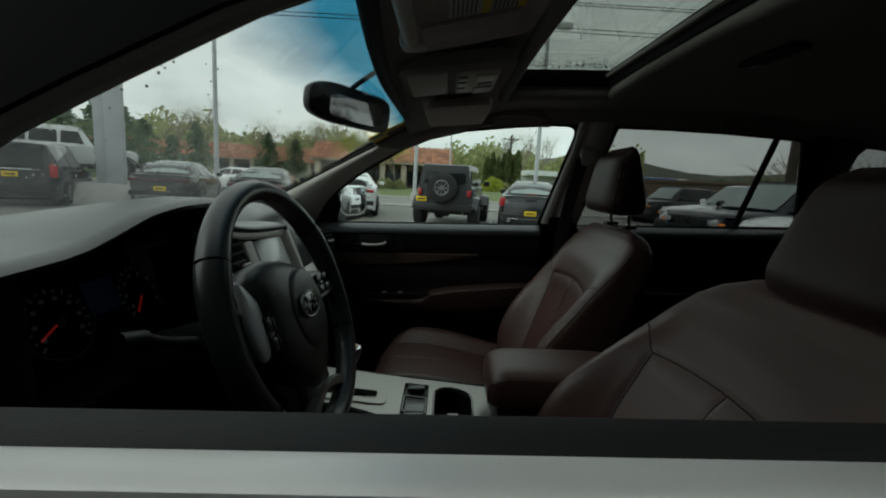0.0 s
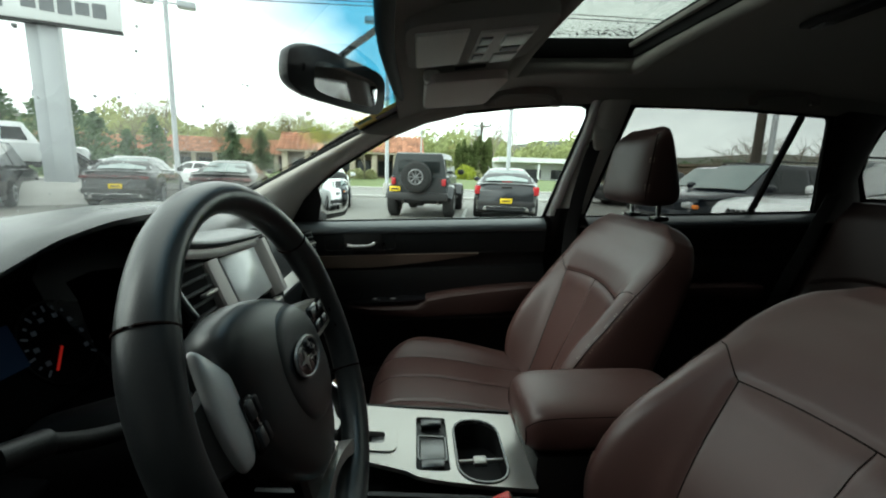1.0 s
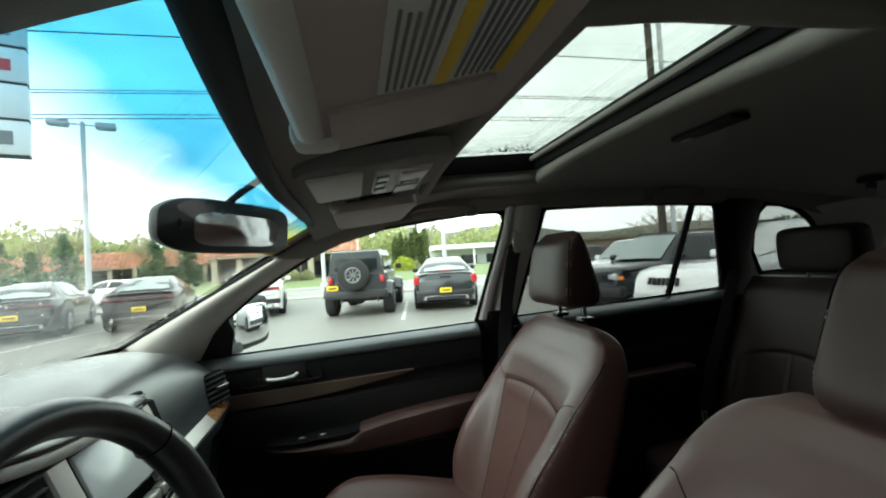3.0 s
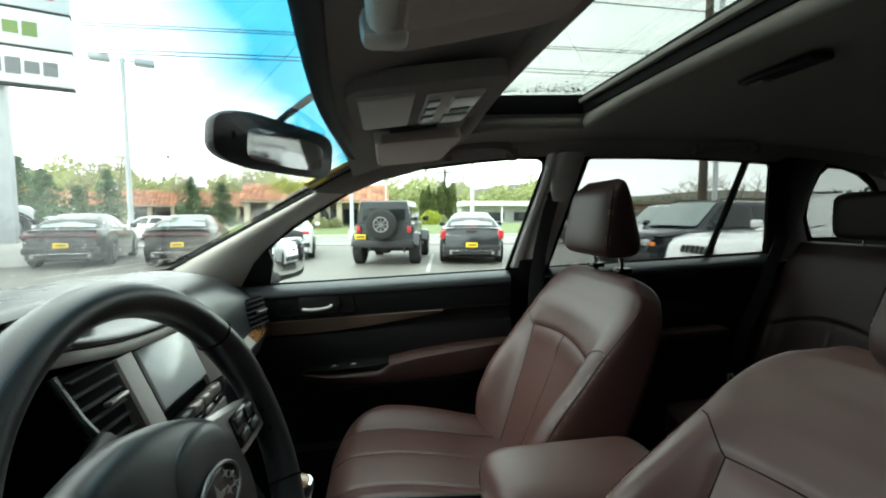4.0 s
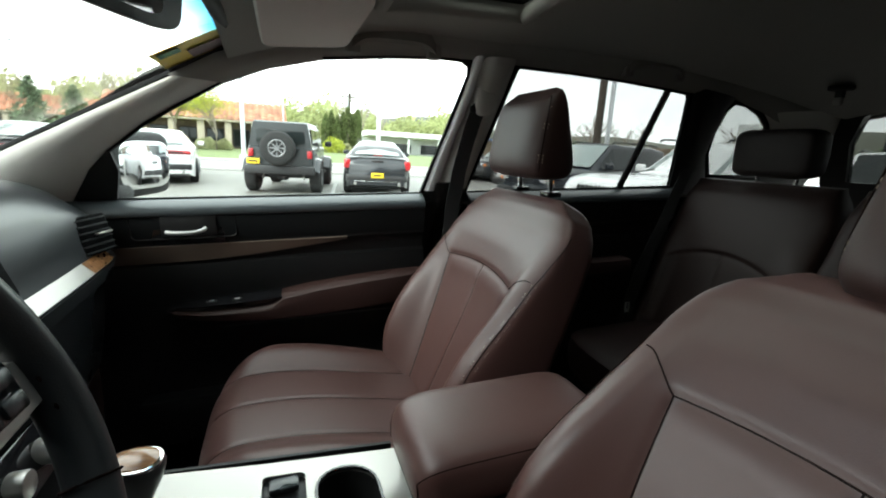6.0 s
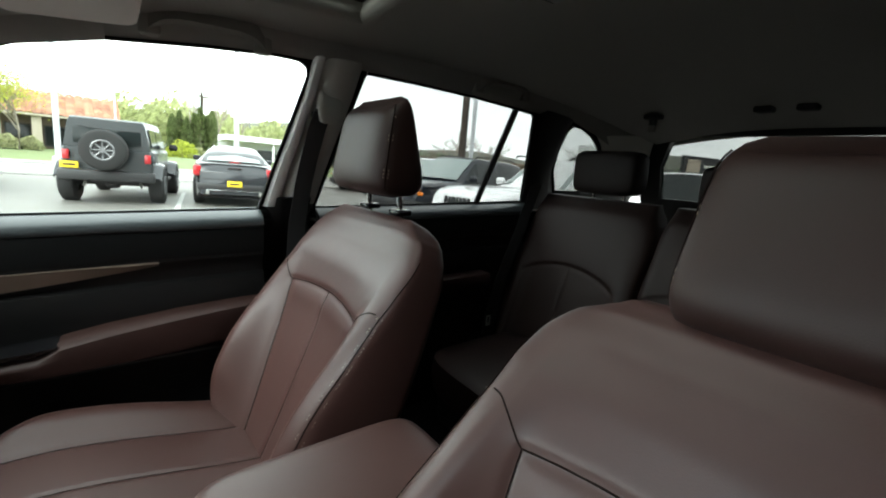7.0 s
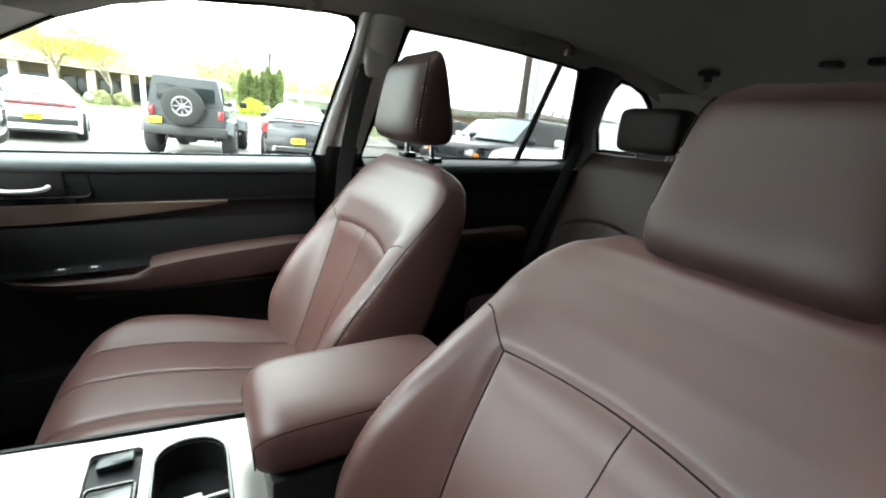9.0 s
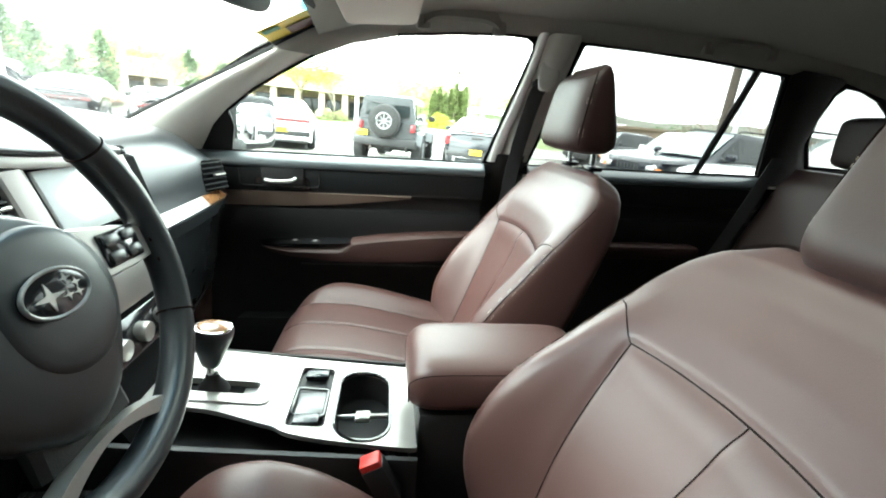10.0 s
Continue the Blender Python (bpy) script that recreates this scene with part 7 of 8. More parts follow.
# minivan
van_deck = [(-2.55, 0.9), (-2.5, 1.04), (0.6, 1.02), (1.6, 0.98), (2.3, 0.85), (2.55, 0.65)]
van_roof = [(-2.52, 1.02, 0.76), (-2.20, 1.68, 0.66), (-1.6, 1.75, 0.68), (0.2, 1.74, 0.68), (1.5, 1.0, 0.76)]
c, h = vehicle("minivan", "dark minivan with chrome strip and red tail lights", (-12.6, 12.48), 120, PAINT_BLACK, 5.1, 1.98, van_deck, van_roof, 0.35, (-1.5, 1.55))
for s in (1, -1):
    part("tail_light", rbox((0.12, 0.16, 0.36), (-2.5, s * 0.86, 0.98), 0.03), TAIL_RED, c, "red tail light")
part("chrome_strip", rbox((0.02, 1.2, 0.03), (-2.57, 0, 0.99), 0.005), CHROME, c, "chrome strip across the tailgate")
part("bumper_strip", rbox((0.02, 1.5, 0.025), (-2.56, 0, 0.55), 0.005), CHROME, c)
part("rear_bumper", rbox((0.12, 1.8, 0.2), (-2.52, 0, 0.50), 0.04), TRIM_BLACK, c)
plate_card(c, -2.58, 0.0, 0.86)

# boxy SUVs in the row behind
suv_deck = [(-2.2, 0.95), (-2.15, 1.06), (0.75, 1.06), (1.2, 1.04), (2.0, 0.97), (2.14, 0.88), (2.2, 0.70)]
suv_roof = [(-2.12, 1.06, 0.74), (-1.98, 1.60, 0.64), (-1.5, 1.66, 0.65), (0.1, 1.66, 0.65), (0.85, 1.07, 0.74)]


def suv_front(c, paint, slots, lamp_mat):
    part("grille_face", rbox((0.05, 1.25, 0.24), (2.19, 0, 0.80), 0.03), paint, c)
    for k in range(slots):
        part("grille_slot", rbox((0.03, 0.058, 0.17), (2.212, -0.30 + 0.6 * k / (slots - 1), 0.80), 0.012), TRIM_BLACK, c, "black grille slot")
    for s in (1, -1):
        part("headlight", rbox((0.10, 0.24, 0.15), (2.17, s * 0.60, 0.80), 0.04), lamp_mat, c, "headlight")
        part("marker_light", rbox((0.06, 0.13, 0.08), (2.14, s * 0.78, 0.77), 0.02), AMBER, c, "amber marker light")
        part("wiper", tube([(0.86, s * 0.35 - 0.1, 1.09), (0.70, s * 0.35 + 0.3, 1.20)], 0.012, 6), TRIM_BLACK, c)
        part("roof_rail", tube(smooth_line([(-1.7, s * 0.60, 1.66), (-1.55, s * 0.60, 1.71), (-0.1, s * 0.60, 1.71), (0.05, s * 0.60, 1.66)], 4), 0.018, 6), TRIM_BLACK, c)
    part("front_bumper", rbox((0.22, 1.7, 0.24), (2.16, 0, 0.48), 0.06), TRIM_BLACK, c)
    part("wing_line", rbox((1.2, 1.72, 0.02), (1.45, 0, 0.93), 0.005), paint, c)


for (ax, ay, hd, pm, lb, hl) in ((7.15, 8.45, 192, PAINT_BLUE, "black boxy SUV with amber marker lights", HEAD_LENS), (8.6, 11.6, 191, PAINT_WHITE, "white SUV with black roof rails", HEAD_LENS), (12.4, 16.5, 200, PAINT_WHITE, "white SUV parked further off", HEAD_LENS), (10.6, 19.5, 200, PAINT_GREY, "grey SUV parked further off", HEAD_LENS)):
    c, h = vehicle("suv", lb, (ax, ay), hd, pm, 4.4, 1.78, suv_deck, suv_roof, 0.36, (-1.35, 1.35), rear_glass=CAR_GLASS_PALE)
    suv_front(c, pm, 7, hl)
# white compact SUV parked close behind the car
near_deck = [(-2.15, 0.95), (-2.1, 1.05), (0.2, 1.09), (0.95, 1.09), (1.6, 1.05), (2.0, 0.97), (2.1, 0.84), (2.15, 0.66)]
near_roof = [(-2.08, 1.05, 0.74), (-1.9, 1.58, 0.64), (-1.4, 1.68, 0.66), (-0.75, 1.68, 0.66), (0.18, 1.09, 0.76)]
c, h = vehicle("suv", "white compact SUV with a slotted grille", (6.61, 5.27), 188, PAINT_WHITE, 4.3, 1.82, near_deck, near_roof, 0.36, (-1.3, 1.3), rear_glass=CAR_GLASS_PALE)
for k in range(7):
    part("grille_slot", rbox((0.05, 0.046, 0.12), (2.13, -0.37 + 0.085 * k, 0.83), 0.014, rot=(0, -18, 0)), TRIM_BLACK, c, "black grille slot")
for s in (1, -1):
    part("headlight", rbox((0.10, 0.22, 0.10), (2.00, s * 0.64, 0.76), 0.03), HEAD_LENS, c, "headlight")
    part("wiper", tube([(0.9, s * 0.35 - 0.1, 1.08), (0.72, s * 0.35 + 0.3, 1.19)], 0.012, 6), TRIM_BLACK, c)
    part("roof_rail", tube(smooth_line([(-1.7, s * 0.62, 1.67), (-1.5, s * 0.62, 1.73), (-0.3, s * 0.62, 1.73), (-0.1, s * 0.62, 1.68)], 4), 0.02, 6), TRIM_BLACK, c)
part("front_bumper", rbox((0.2, 1.6, 0.22), (2.10, 0, 0.45), 0.05), TRIM_BLACK, c)
c, h = vehicle("suv", "white SUV parked at the back of the lot", (9.6, 3.6), 200, PAINT_WHITE, 4.5, 1.85, suv_deck, suv_roof, 0.36, (-1.35, 1.35))
suv_front(c, PAINT_WHITE, 7, HEAD_LENS)


def offroader(label, at, z, heading, paint, flare, tyre_r, plate=True):
    """A boxy four-door off-road car with a hard top, nose at +x."""
    c = thing("offroad_car", label, "car", (at[0], at[1], z), group="parked cars")
    c.rotation_euler = (0, 0, radians(heading))
    k = tyre_r + 0.16
    body = [[Vector((x, s * y, zz)) for s, y, zz in ((-1, w - 0.04, z0), (-1, w, z0 + 0.08), (-1, w, z1 - 0.05), (-1, w - 0.03, z1), (1, w - 0.03, z1), (1, w, z1 - 0.05), (1, w, z0 + 0.08), (1, w - 0.04, z0))] for x, w, z0, z1 in ((-2.05, 0.76, k, k + 0.56), (-2.0, 0.78, k, k + 0.60), (-0.9, 0.79, k - 0.02, k + 0.62), (0.75, 0.79, k - 0.02, k + 0.62))]
    part("body", loft(body), paint, c, sharp=30)
    bonnet = [[Vector((x, s * y, zz)) for s, y, zz in ((-1, w, k + 0.05), (-1, w, z1 - 0.04), (-1, w - 0.08, z1), (1, w - 0.08, z1), (1, w, z1 - 0.04), (1, w, k + 0.05))] for x, w, z1 in ((0.75, 0.70, k + 0.60), (1.9, 0.60, k + 0.52), (2.02, 0.58, k + 0.46))]
    part("bonnet", loft(bonnet), paint, c, sharp=30)
    top = [[Vector((x, s * y, zz)) for s, y, zz in ((-1, 0.755, k + 0.59), (-1, 0.66, zt - 0.08), (-1, 0.62, zt), (1, 0.62, zt), (1, 0.66, zt - 0.08), (1, 0.755, k + 0.59))] for x, zt in ((-2.02, k + 1.17), (-1.95, k + 1.21), (0.2, k + 1.23), (0.42, k + 1.20), (0.75, k + 0.62))]
    part("hard_top", loft(top), paint, c, sharp=30)
    zt = k + 1.2
    lean = 0.095 / 0.58
    for s in (1, -1):
        for x0_, x1_ in ((-1.85, -0.98), (-0.90, -0.20), (-0.12, 0.36)):
            wz0, wz1 = k + 0.66, k + 1.06
            q = [Vector((x, s * (0.766 - lean * (zz - k - 0.59)), zz)) for x, zz in ((x0_, wz0), (x1_ + (0.14 if x1_ > 0.3 else 0), wz0), (x1_, wz1), (x0_ + 0.03, wz1))]
            bm = bm_of(q, [(0, 1, 2, 3)])
            part("side_window", thick(bm, 0.012), CAR_GLASS, c, "dark side window", smooth=False)
        for wx in (-1.45, 1.48):
            arch = smooth_line([(wx - tyre_r - 0.14, 0, k + 0.0), (wx - tyre_r * 0.8, 0, k + 0.24), (wx - tyre_r * 0.4, 0, k + 0.32), (wx + tyre_r * 0.4, 0, k + 0.32), (wx + tyre_r * 0.9, 0, k + 0.20), (wx + tyre_r + 0.16, 0, k + 0.0)], 5)
            bm = loft([[p + Vector((0, s * y, dz)) for y, dz in ((0.60, 0.02), (0.90, 0.0), (0.945, -0.04), (0.93, -0.07))] for p in arch], False, False)
            part("fender_flare", thick(bm, 0.02), flare, c, "wide fender flare")
            road_wheel(c, wx, s * 0.80, tyre_r, 0.29, s, RIM, knob=True)
        part("tail_light", rbox((0.07, 0.12, 0.19), (-2.08, s * 0.70, k + 0.42), 0.02), TAIL_RED, c, "red tail light")
        part("door_mirror", pad(0.10, 0.20, 0.17, (0.42, s * 0.95, k + 0.72), p=0.6), TRIM_BLACK, c)
        part("headlight", cyl(0.11, 0.06, (2.03, s * 0.44, k + 0.30), "x", 20), HEAD_LENS, c)
        part("door_handle", rbox((0.14, 0.03, 0.03), (-0.85, s * 0.81, k + 0.50), 0.01), TRIM_BLACK, c)
        part("shock_absorber", tube([(-1.62, s * 0.46, k + 0.02), (-1.72, s * 0.52, tyre_r - 0.08)], 0.03, 8), SILVER, c)
        part("side_step", rbox((1.6, 0.10, 0.08), (0.0, s * 0.80, k - 0.10), 0.02), TRIM_BLACK, c)
    for s in range(7):
        part("grille_slot", rbox((0.03, 0.055, 0.24), (2.03, -0.25 + 0.083 * s, k + 0.30), 0.01), TRIM_BLACK, c)
    part("rear_window", rbox((0.02, 1.16, 0.42), (-2.02, 0, k + 0.88), 0.02, rot=(0, 6, 0)), CAR_GLASS, c, "dark rear window")
    part("rear_bumper", rbox((0.20, 1.66, 0.22), (-2.14, 0, k + 0.02), 0.04), TRIM_BLACK, c, "black steel bumper")
    part("front_bumper", rbox((0.22, 1.6, 0.2), (2.16, 0, k + 0.0), 0.04), TRIM_BLACK, c)
    part("axle", cyl(0.06, 1.4, (-1.45, 0, tyre_r), "y", 12), TRIM_BLACK, c)
    part("differential", pad(0.3, 0.3, 0.26, (-1.45, 0.05, tyre_r), p=0.7), TRIM_BLACK, c)
    part("exhaust_box", rbox((0.25, 0.7, 0.16), (-1.85, 0, k - 0.06), 0.05), TRIM_BLACK, c)
    part("frame_rail", rbox((3.8, 0.9, 0.12), (0.0, 0, k - 0.02), 0.03), TRIM_BLACK, c)
    # spare wheel on the tail
    sp = road_wheel(c, 0, 0, 0.405, 0.27, -1, RIM_DARK, knob=True)
    sp.name = "spare_wheel"
    sp.matrix_basis = Matrix.Translation((-2.30, 0.02, k + 0.55)) @ Matrix.Rotation(radians(-90), 4, "Z") @ Matrix.Translation((0, 0, -0.405))
    part("spare_mount", cyl(0.12, 0.16, (-2.12, 0.02, k + 0.55), "x", 16), TRIM_BLACK, c)
    part("wiper", tube([(-2.10, 0.1, k + 0.98), (-2.10, 0.5, k + 1.02)], 0.012, 6), TRIM_BLACK, c)
    if plate:
        plate_card(c, -2.22, 0.62, k + 0.22, 0.30, 0.13)
    return c


offroader("dark grey lifted off-road car with a spare wheel", (0.28, 13.27), 0.0, 79.6, PAINT_OLIVE, PAINT_GREY, 0.42)
offroader("white lifted off-road car on a display mound", (-13.56, 14.58), 0.62, 39.5, PAINT_WHITE, TRIM_BLACK, 0.44, False)
mound = [[Vector((-13.56 + math.cos(2 * math.pi * j / 40) * 4.2 * k, 14.58 + math.sin(2 * math.pi * j / 40) * 3.4 * k, z)) for j in range(40)] for k, z in ((1.0, -0.02), (0.93, 0.30), (0.84, 0.55), (0.78, 0.62))]
tagged(new("display_mound", finish("display_mound", loft(mound), CONCRETE)), "low concrete display mound", "plinth", kind="structure")

# ---- outdoors: poles, sign, wires ----
STEEL = material("pale_grey_painted_steel", (0.48, 0.50, 0.52), 0.45, spread=0.08, patch=1.5)
POLE_WOOD = material("weathered_pole_wood", (0.055, 0.044, 0.035), 0.9, grain=0.8, grain_size=40, spread=0.3, patch=3)
SIGN_WHITE = material("white_sign_panel", (0.70, 0.72, 0.72), 0.4, spread=0.04)
sg = thing("dealer_sign", "tall white sign with coloured bars on steel posts", "sign", (-10.9, 13.4, 0.0))
sg.rotation_euler = (0, 0, radians(22))
part("post", rbox((0.46, 0.40, 10.5), (0.0, 0, 5.25), 0.02), STEEL, sg, "wide steel post")
part("post", rbox((0.30, 0.30, 10.5), (-0.40, 0.06, 5.25), 0.02), STEEL, sg, "narrow steel post")
for z in (1.6, 3.2):
    part("post_tie", rbox((0.5, 0.12, 0.16), (-0.35, 0.02, z), 0.01), STEEL, sg)
SIGN_COLOURS = (((0.16, 0.17, 0.18), 0.0), ((0.18, 0.26, 0.08), 1.0), ((0.45, 0.05, 0.06), 2.0), ((0.05, 0.16, 0.35), 3.0))
for i, (col, k) in enumerate(SIGN_COLOURS):
    pn = part("sign_panel", rbox((3.3, 0.32, 0.98), (0.15, -0.28, 5.62 + 1.05 * k), 0.03), SIGN_WHITE, sg, "white sign panel")
    cm = material("sign_colour", col, 0.5)
    for j in range(5 if i != 1 else 4):
        part("mark_bar", rbox((0.33, 0.012, 0.34 + 0.06 * ((j * 7 + i) % 3)), (-0.30 + 0.40 * j, -0.447, 5.60 + 1.05 * k), 0.04), cm, pn, smooth=False)
    part("mark_block", rbox((0.42, 0.012, 0.52), (-1.05, -0.447, 5.62 + 1.05 * k), 0.05), cm, pn, smooth=False)
    part("panel_gap", rbox((3.3, 0.28, 0.06), (0.15, -0.28, 5.10 + 1.05 * k), 0.0), TRIM_BLACK, sg)


def lamp_post(x, y, height, heads, turn=0.0, r=0.09):
    lp = thing("lamp_post", "pale grey car park lamp post with box heads", "street lamp", (x, y, 0))
    lp.rotation_euler = (0, 0, radians(turn))
    part("footing", cyl(0.20, 0.62, (0, 0, 0.31), "z", 20, bevel=0.02), CONCRETE, lp)
    part("pole", cyl(r, height - 0.6, (0, 0, 0.6 + (height - 0.6) / 2), "z", 16, r * 0.8), STEEL, lp)
    for s in heads:
        part("arm", tube([(0, 0, height - 0.12), (s * 0.42, 0, height - 0.10)], 0.035, 8), STEEL, lp)
        hd = part("head", rbox((0.72, 0.40, 0.26), (s * 0.78, 0, height - 0.10), 0.05), STEEL, lp, "box lamp head")
        part("head_lens", rbox((0.56, 0.30, 0.02), (s * 0.78, 0, height - 0.24), 0.005), LAMP_LENS, hd)
    return lp


lamp_post(-10.93, 19.71, 8.1, (1, -1), 22, 0.11)
lamp_post(-1.72, 22.3, 8.6, (1, -1), 10, 0.10)
lamp_post(4.5, 21.4, 9.2, (1, -1), 0, 0.11)
lamp_post(0.2, 40.0, 9.0, (1,), 90, 0.07)


def utility_pole(x, y, h_, r):
    up = thing("utility_pole", "weathered wooden utility pole with crossarm", "utility pole", (x, y, 0))
    part("pole", cyl(r, h_, (0, 0, h_ / 2), "z", 14, r * 0.75), POLE_WOOD, up)
    part("crossarm", rbox((2.2, 0.10, 0.12), (0, -r, h_ - 0.5), 0.01), POLE_WOOD, up)
    part("transformer", cyl(0.22, 0.8, (-0.35, -0.15, h_ - 1.3), "z", 18, bevel=0.03), STEEL, up, "grey transformer can")
    for k in (-0.9, -0.3, 0.3, 0.9):
        part("insulator", cyl(0.035, 0.14, (k, -r, h_ - 0.37), "z", 10), TRIM_BLACK, up)
    return up


utility_pole(8.9, 10.5, 10.6, 0.12)
utility_pole(7.9, 55.0, 7.6, 0.16)
conduit = thing("steel_conduit", "pale steel conduit beside the utility pole", "pipe", (9.2, 10.4, 0))
part("pipe", cyl(0.07, 9.0, (0, 0, 4.5), "z", 12), STEEL, conduit)
for (y_, z, slope) in ((19.3, 8.15, 0.3), (19.7, 8.45, 0.3), (19.3, 9.25, -0.2), (19.9, 9.6, -0.2), (14.0, 8.9, 1.6)):
    wi = thing("overhead_wire", "thin black overhead wire above the lot", "cable", (0, y_, z), group="overhead wires")
    pts = [(-70 + 7 * i, slope * (i - 10) * 0.1, -0.12 * math.sin(math.pi * (i % 10) / 10)) for i in range(21)]
    part("wire", tube(pts, 0.020, 5), TRIM_BLACK, wi)

# ---- outdoors: buildings ----
TILE = material("orange_clay_tile", (0.36, 0.165, 0.10), 0.75, spread=0.2, patch=2.0, grain=0.4, grain_size=30, random_by="island")
STUCCO = material("tan_stucco", (0.40, 0.35, 0.28), 0.9, grain=0.4, grain_size=60)
STUCCO_DARK = material("brown_stucco", (0.14, 0.105, 0.08), 0.9, grain=0.4, grain_size=60)
WALL_WHITE = material("white_wall_panel", (0.66, 0.67, 0.67), 0.6)


def tiled_building(name, label, x0, x1, y, depth, eave, top, bays, turn=0.0):
    b = thing(name, label, "building", ((x0 + x1) / 2, y, 0), group="low shops")
    b.rotation_euler = (0, 0, radians(turn))
    W_ = x1 - x0
    part("wall", rbox((W_, depth, eave), (0, depth / 2, eave / 2 + 0.2), 0.0), STUCCO_DARK, b, "brown stucco wall", smooth=False)
    for i in range(bays):
        bx = -W_ / 2 + W_ * (i + 0.5) / bays
        wn_ = part("window", rbox((W_ / bays * 0.66, 0.10, eave * 0.55), (bx, -0.06, eave * 0.50), 0.01), TRIM_BLACK, b, "dark shop window", smooth=False)
        part("pane", rbox((W_ / bays * 0.58, 0.03, eave * 0.47), (bx, -0.12, eave * 0.50), 0.0), CAR_GLASS, wn_, smooth=False)
    for i in range(bays + 1):
        bx = -W_ / 2 + W_ * i / bays
        part("pillar", rbox((0.55, 0.5, eave), (bx, -1.1, eave / 2 + 0.1), 0.02), STUCCO, b, "tan stucco pillar")
    part("soffit", rbox((W_ + 1.6, 2.0, 0.15), (0, -0.6, eave + 0.05), 0.0), STUCCO, b, smooth=False)
    # sloping tile courses, each a lapped row of barrel tiles
    slope_d, slope_h = 2.4, top - eave
    rows_n = 7
    bms = bmesh.new()
    ntile = max(10, int(W_ / 0.5))
    for r_ in range(rows_n):
        t0, t1 = r_ / rows_n, (r_ + 1.15) / rows_n
        for i in range(ntile):
            xa = -W_ / 2 - 0.7 + (W_ + 1.4) * i / ntile
            xb = xa + (W_ + 1.4) / ntile * 0.96
            lift = 0.05
            ps = []
            for t, l_ in ((t0, lift), (t1, 0.0)):
                yy, zz = -1.6 + slope_d * t, eave + 0.1 + slope_h * t
                ps.append([bms.verts.new((xa, yy, zz + l_)), bms.verts.new(((xa + xb) / 2, yy, zz + l_ + 0.11)), bms.verts.new((xb, yy, zz + l_))])
            for q in range(2):
                bms.faces.new((ps[0][q], ps[0][q + 1], ps[1][q + 1], ps[1][q]))
    tl = part("roof_tiles", bms, TILE, b, "orange barrel roof tiles", smooth=False)
    tl["kind"] = "stuff"
    part("roof_body", loft([[Vector((x, yy, zz)) for yy, zz in ((-1.55, eave + 0.05), (0.75, top), (depth, top), (depth, eave))] for x in (-W_ / 2 - 0.7, W_ / 2 + 0.7)]), TILE, b, smooth=False)
    return b


tiled_building("restaurant", "low brown building with an orange tiled roof", -13.5, -0.2, 46.0, 10, 2.9, 4.7, 6, 4)
tiled_building("shop_row", "long low shop row with an orange tiled roof", -62.0, -36.0, 62.0, 12, 3.0, 5.0, 9, 28)
tiled_building("shop_row", "long low shop row with an orange tiled roof", -36.0, -19.0, 68.0, 12, 3.0, 5.2, 6, 12)
wb = thing("white_building", "long low white building with a flat canopy", "building", (22.0, 66.0, 0))
part("wall", rbox((22, 8, 2.9), (0, 4, 1.45), 0.02), WALL_WHITE, wb, "white panel wall", smooth=False)
part("canopy", rbox((23, 5, 0.7), (1, -1.5, 3.35), 0.05), WALL_WHITE, wb, "white canopy fascia", smooth=False)
part("blue_band", rbox((6, 0.05, 0.3), (8.0, -4.03, 3.5), 0.0), material("blue_band", (0.05, 0.14, 0.42), 0.5), wb, smooth=False)
for i in range(5):
    part("window", rbox((2.6, 0.06, 1.4), (-8.5 + 4.2 * i, -0.02, 1.4), 0.0), CAR_GLASS, wb, "dark window", smooth=False)
    part("canopy_post", rbox((0.25, 0.25, 3.0), (-9 + 4.6 * i, -3.6, 1.5), 0.02), WALL_WHITE, wb)
bw = thing("brown_building", "long low brown building behind the parked SUVs", "building", (48.0, 44.0, 0))
bw.rotation_euler = (0, 0, radians(-38))
part("wall", rbox((60, 10, 3.1), (0, 5, 1.55), 0.05), STUCCO_DARK, bw, "brown wall", smooth=False)
part("parapet", rbox((60.6, 0.5, 0.35), (0, -0.1, 3.15), 0.03), STUCCO_DARK, bw, smooth=False)
for i in range(10):
    part("window", rbox((3.0, 0.08, 1.1), (-27 + 6.0 * i, -0.03, 1.4), 0.0), CAR_GLASS, bw, "dark window", smooth=False)
gb = thing("grey_building", "tall pale grey building panel beyond the lot", "building", (22.5, 13.6, 0))
part("wall", rbox((3.0, 3.0, 3.4), (0, 0, 1.7), 0.05), WALL_WHITE, gb, smooth=False)
bb = thing("billboard", "dark billboard on steel legs", "billboard", (26.5, 10.8, 0))
bb.rotation_euler = (0, 0, radians(70 - 90 + 0))
part("board", rbox((2.6, 0.15, 1.1), (0, 0, 2.75), 0.02), TRIM_BLACK, bb, smooth=False)
part("picture_field", rbox((0.9, 0.02, 0.7), (-0.5, -0.09, 2.75), 0.0), STUCCO, bb, smooth=False)
part("text_bar", rbox((0.7, 0.02, 0.12), (0.6, -0.09, 2.8), 0.0), PAPER, bb, smooth=False)
for s in (1, -1):
    part("leg", cyl(0.06, 2.3, (s * 0.9, 0, 1.15), "z", 10), STEEL, bb)

# unseen wall, added only to keep light off the driver's side
WALL_DARK = material("dark_blocking_wall", (0.035, 0.034, 0.033), 0.85, grain=0.6, grain_size=60, spread=0.2, patch=1.0)
wl_ = new("light_block_wall", finish("light_block_wall", rbox((15.3, 0.3, 7.0), (4.35, -1.62, 3.5), 0.04), WALL_DARK))
tagged(wl_, "unseen dark wall added to block light at the driver's side", "wall", kind="structure")

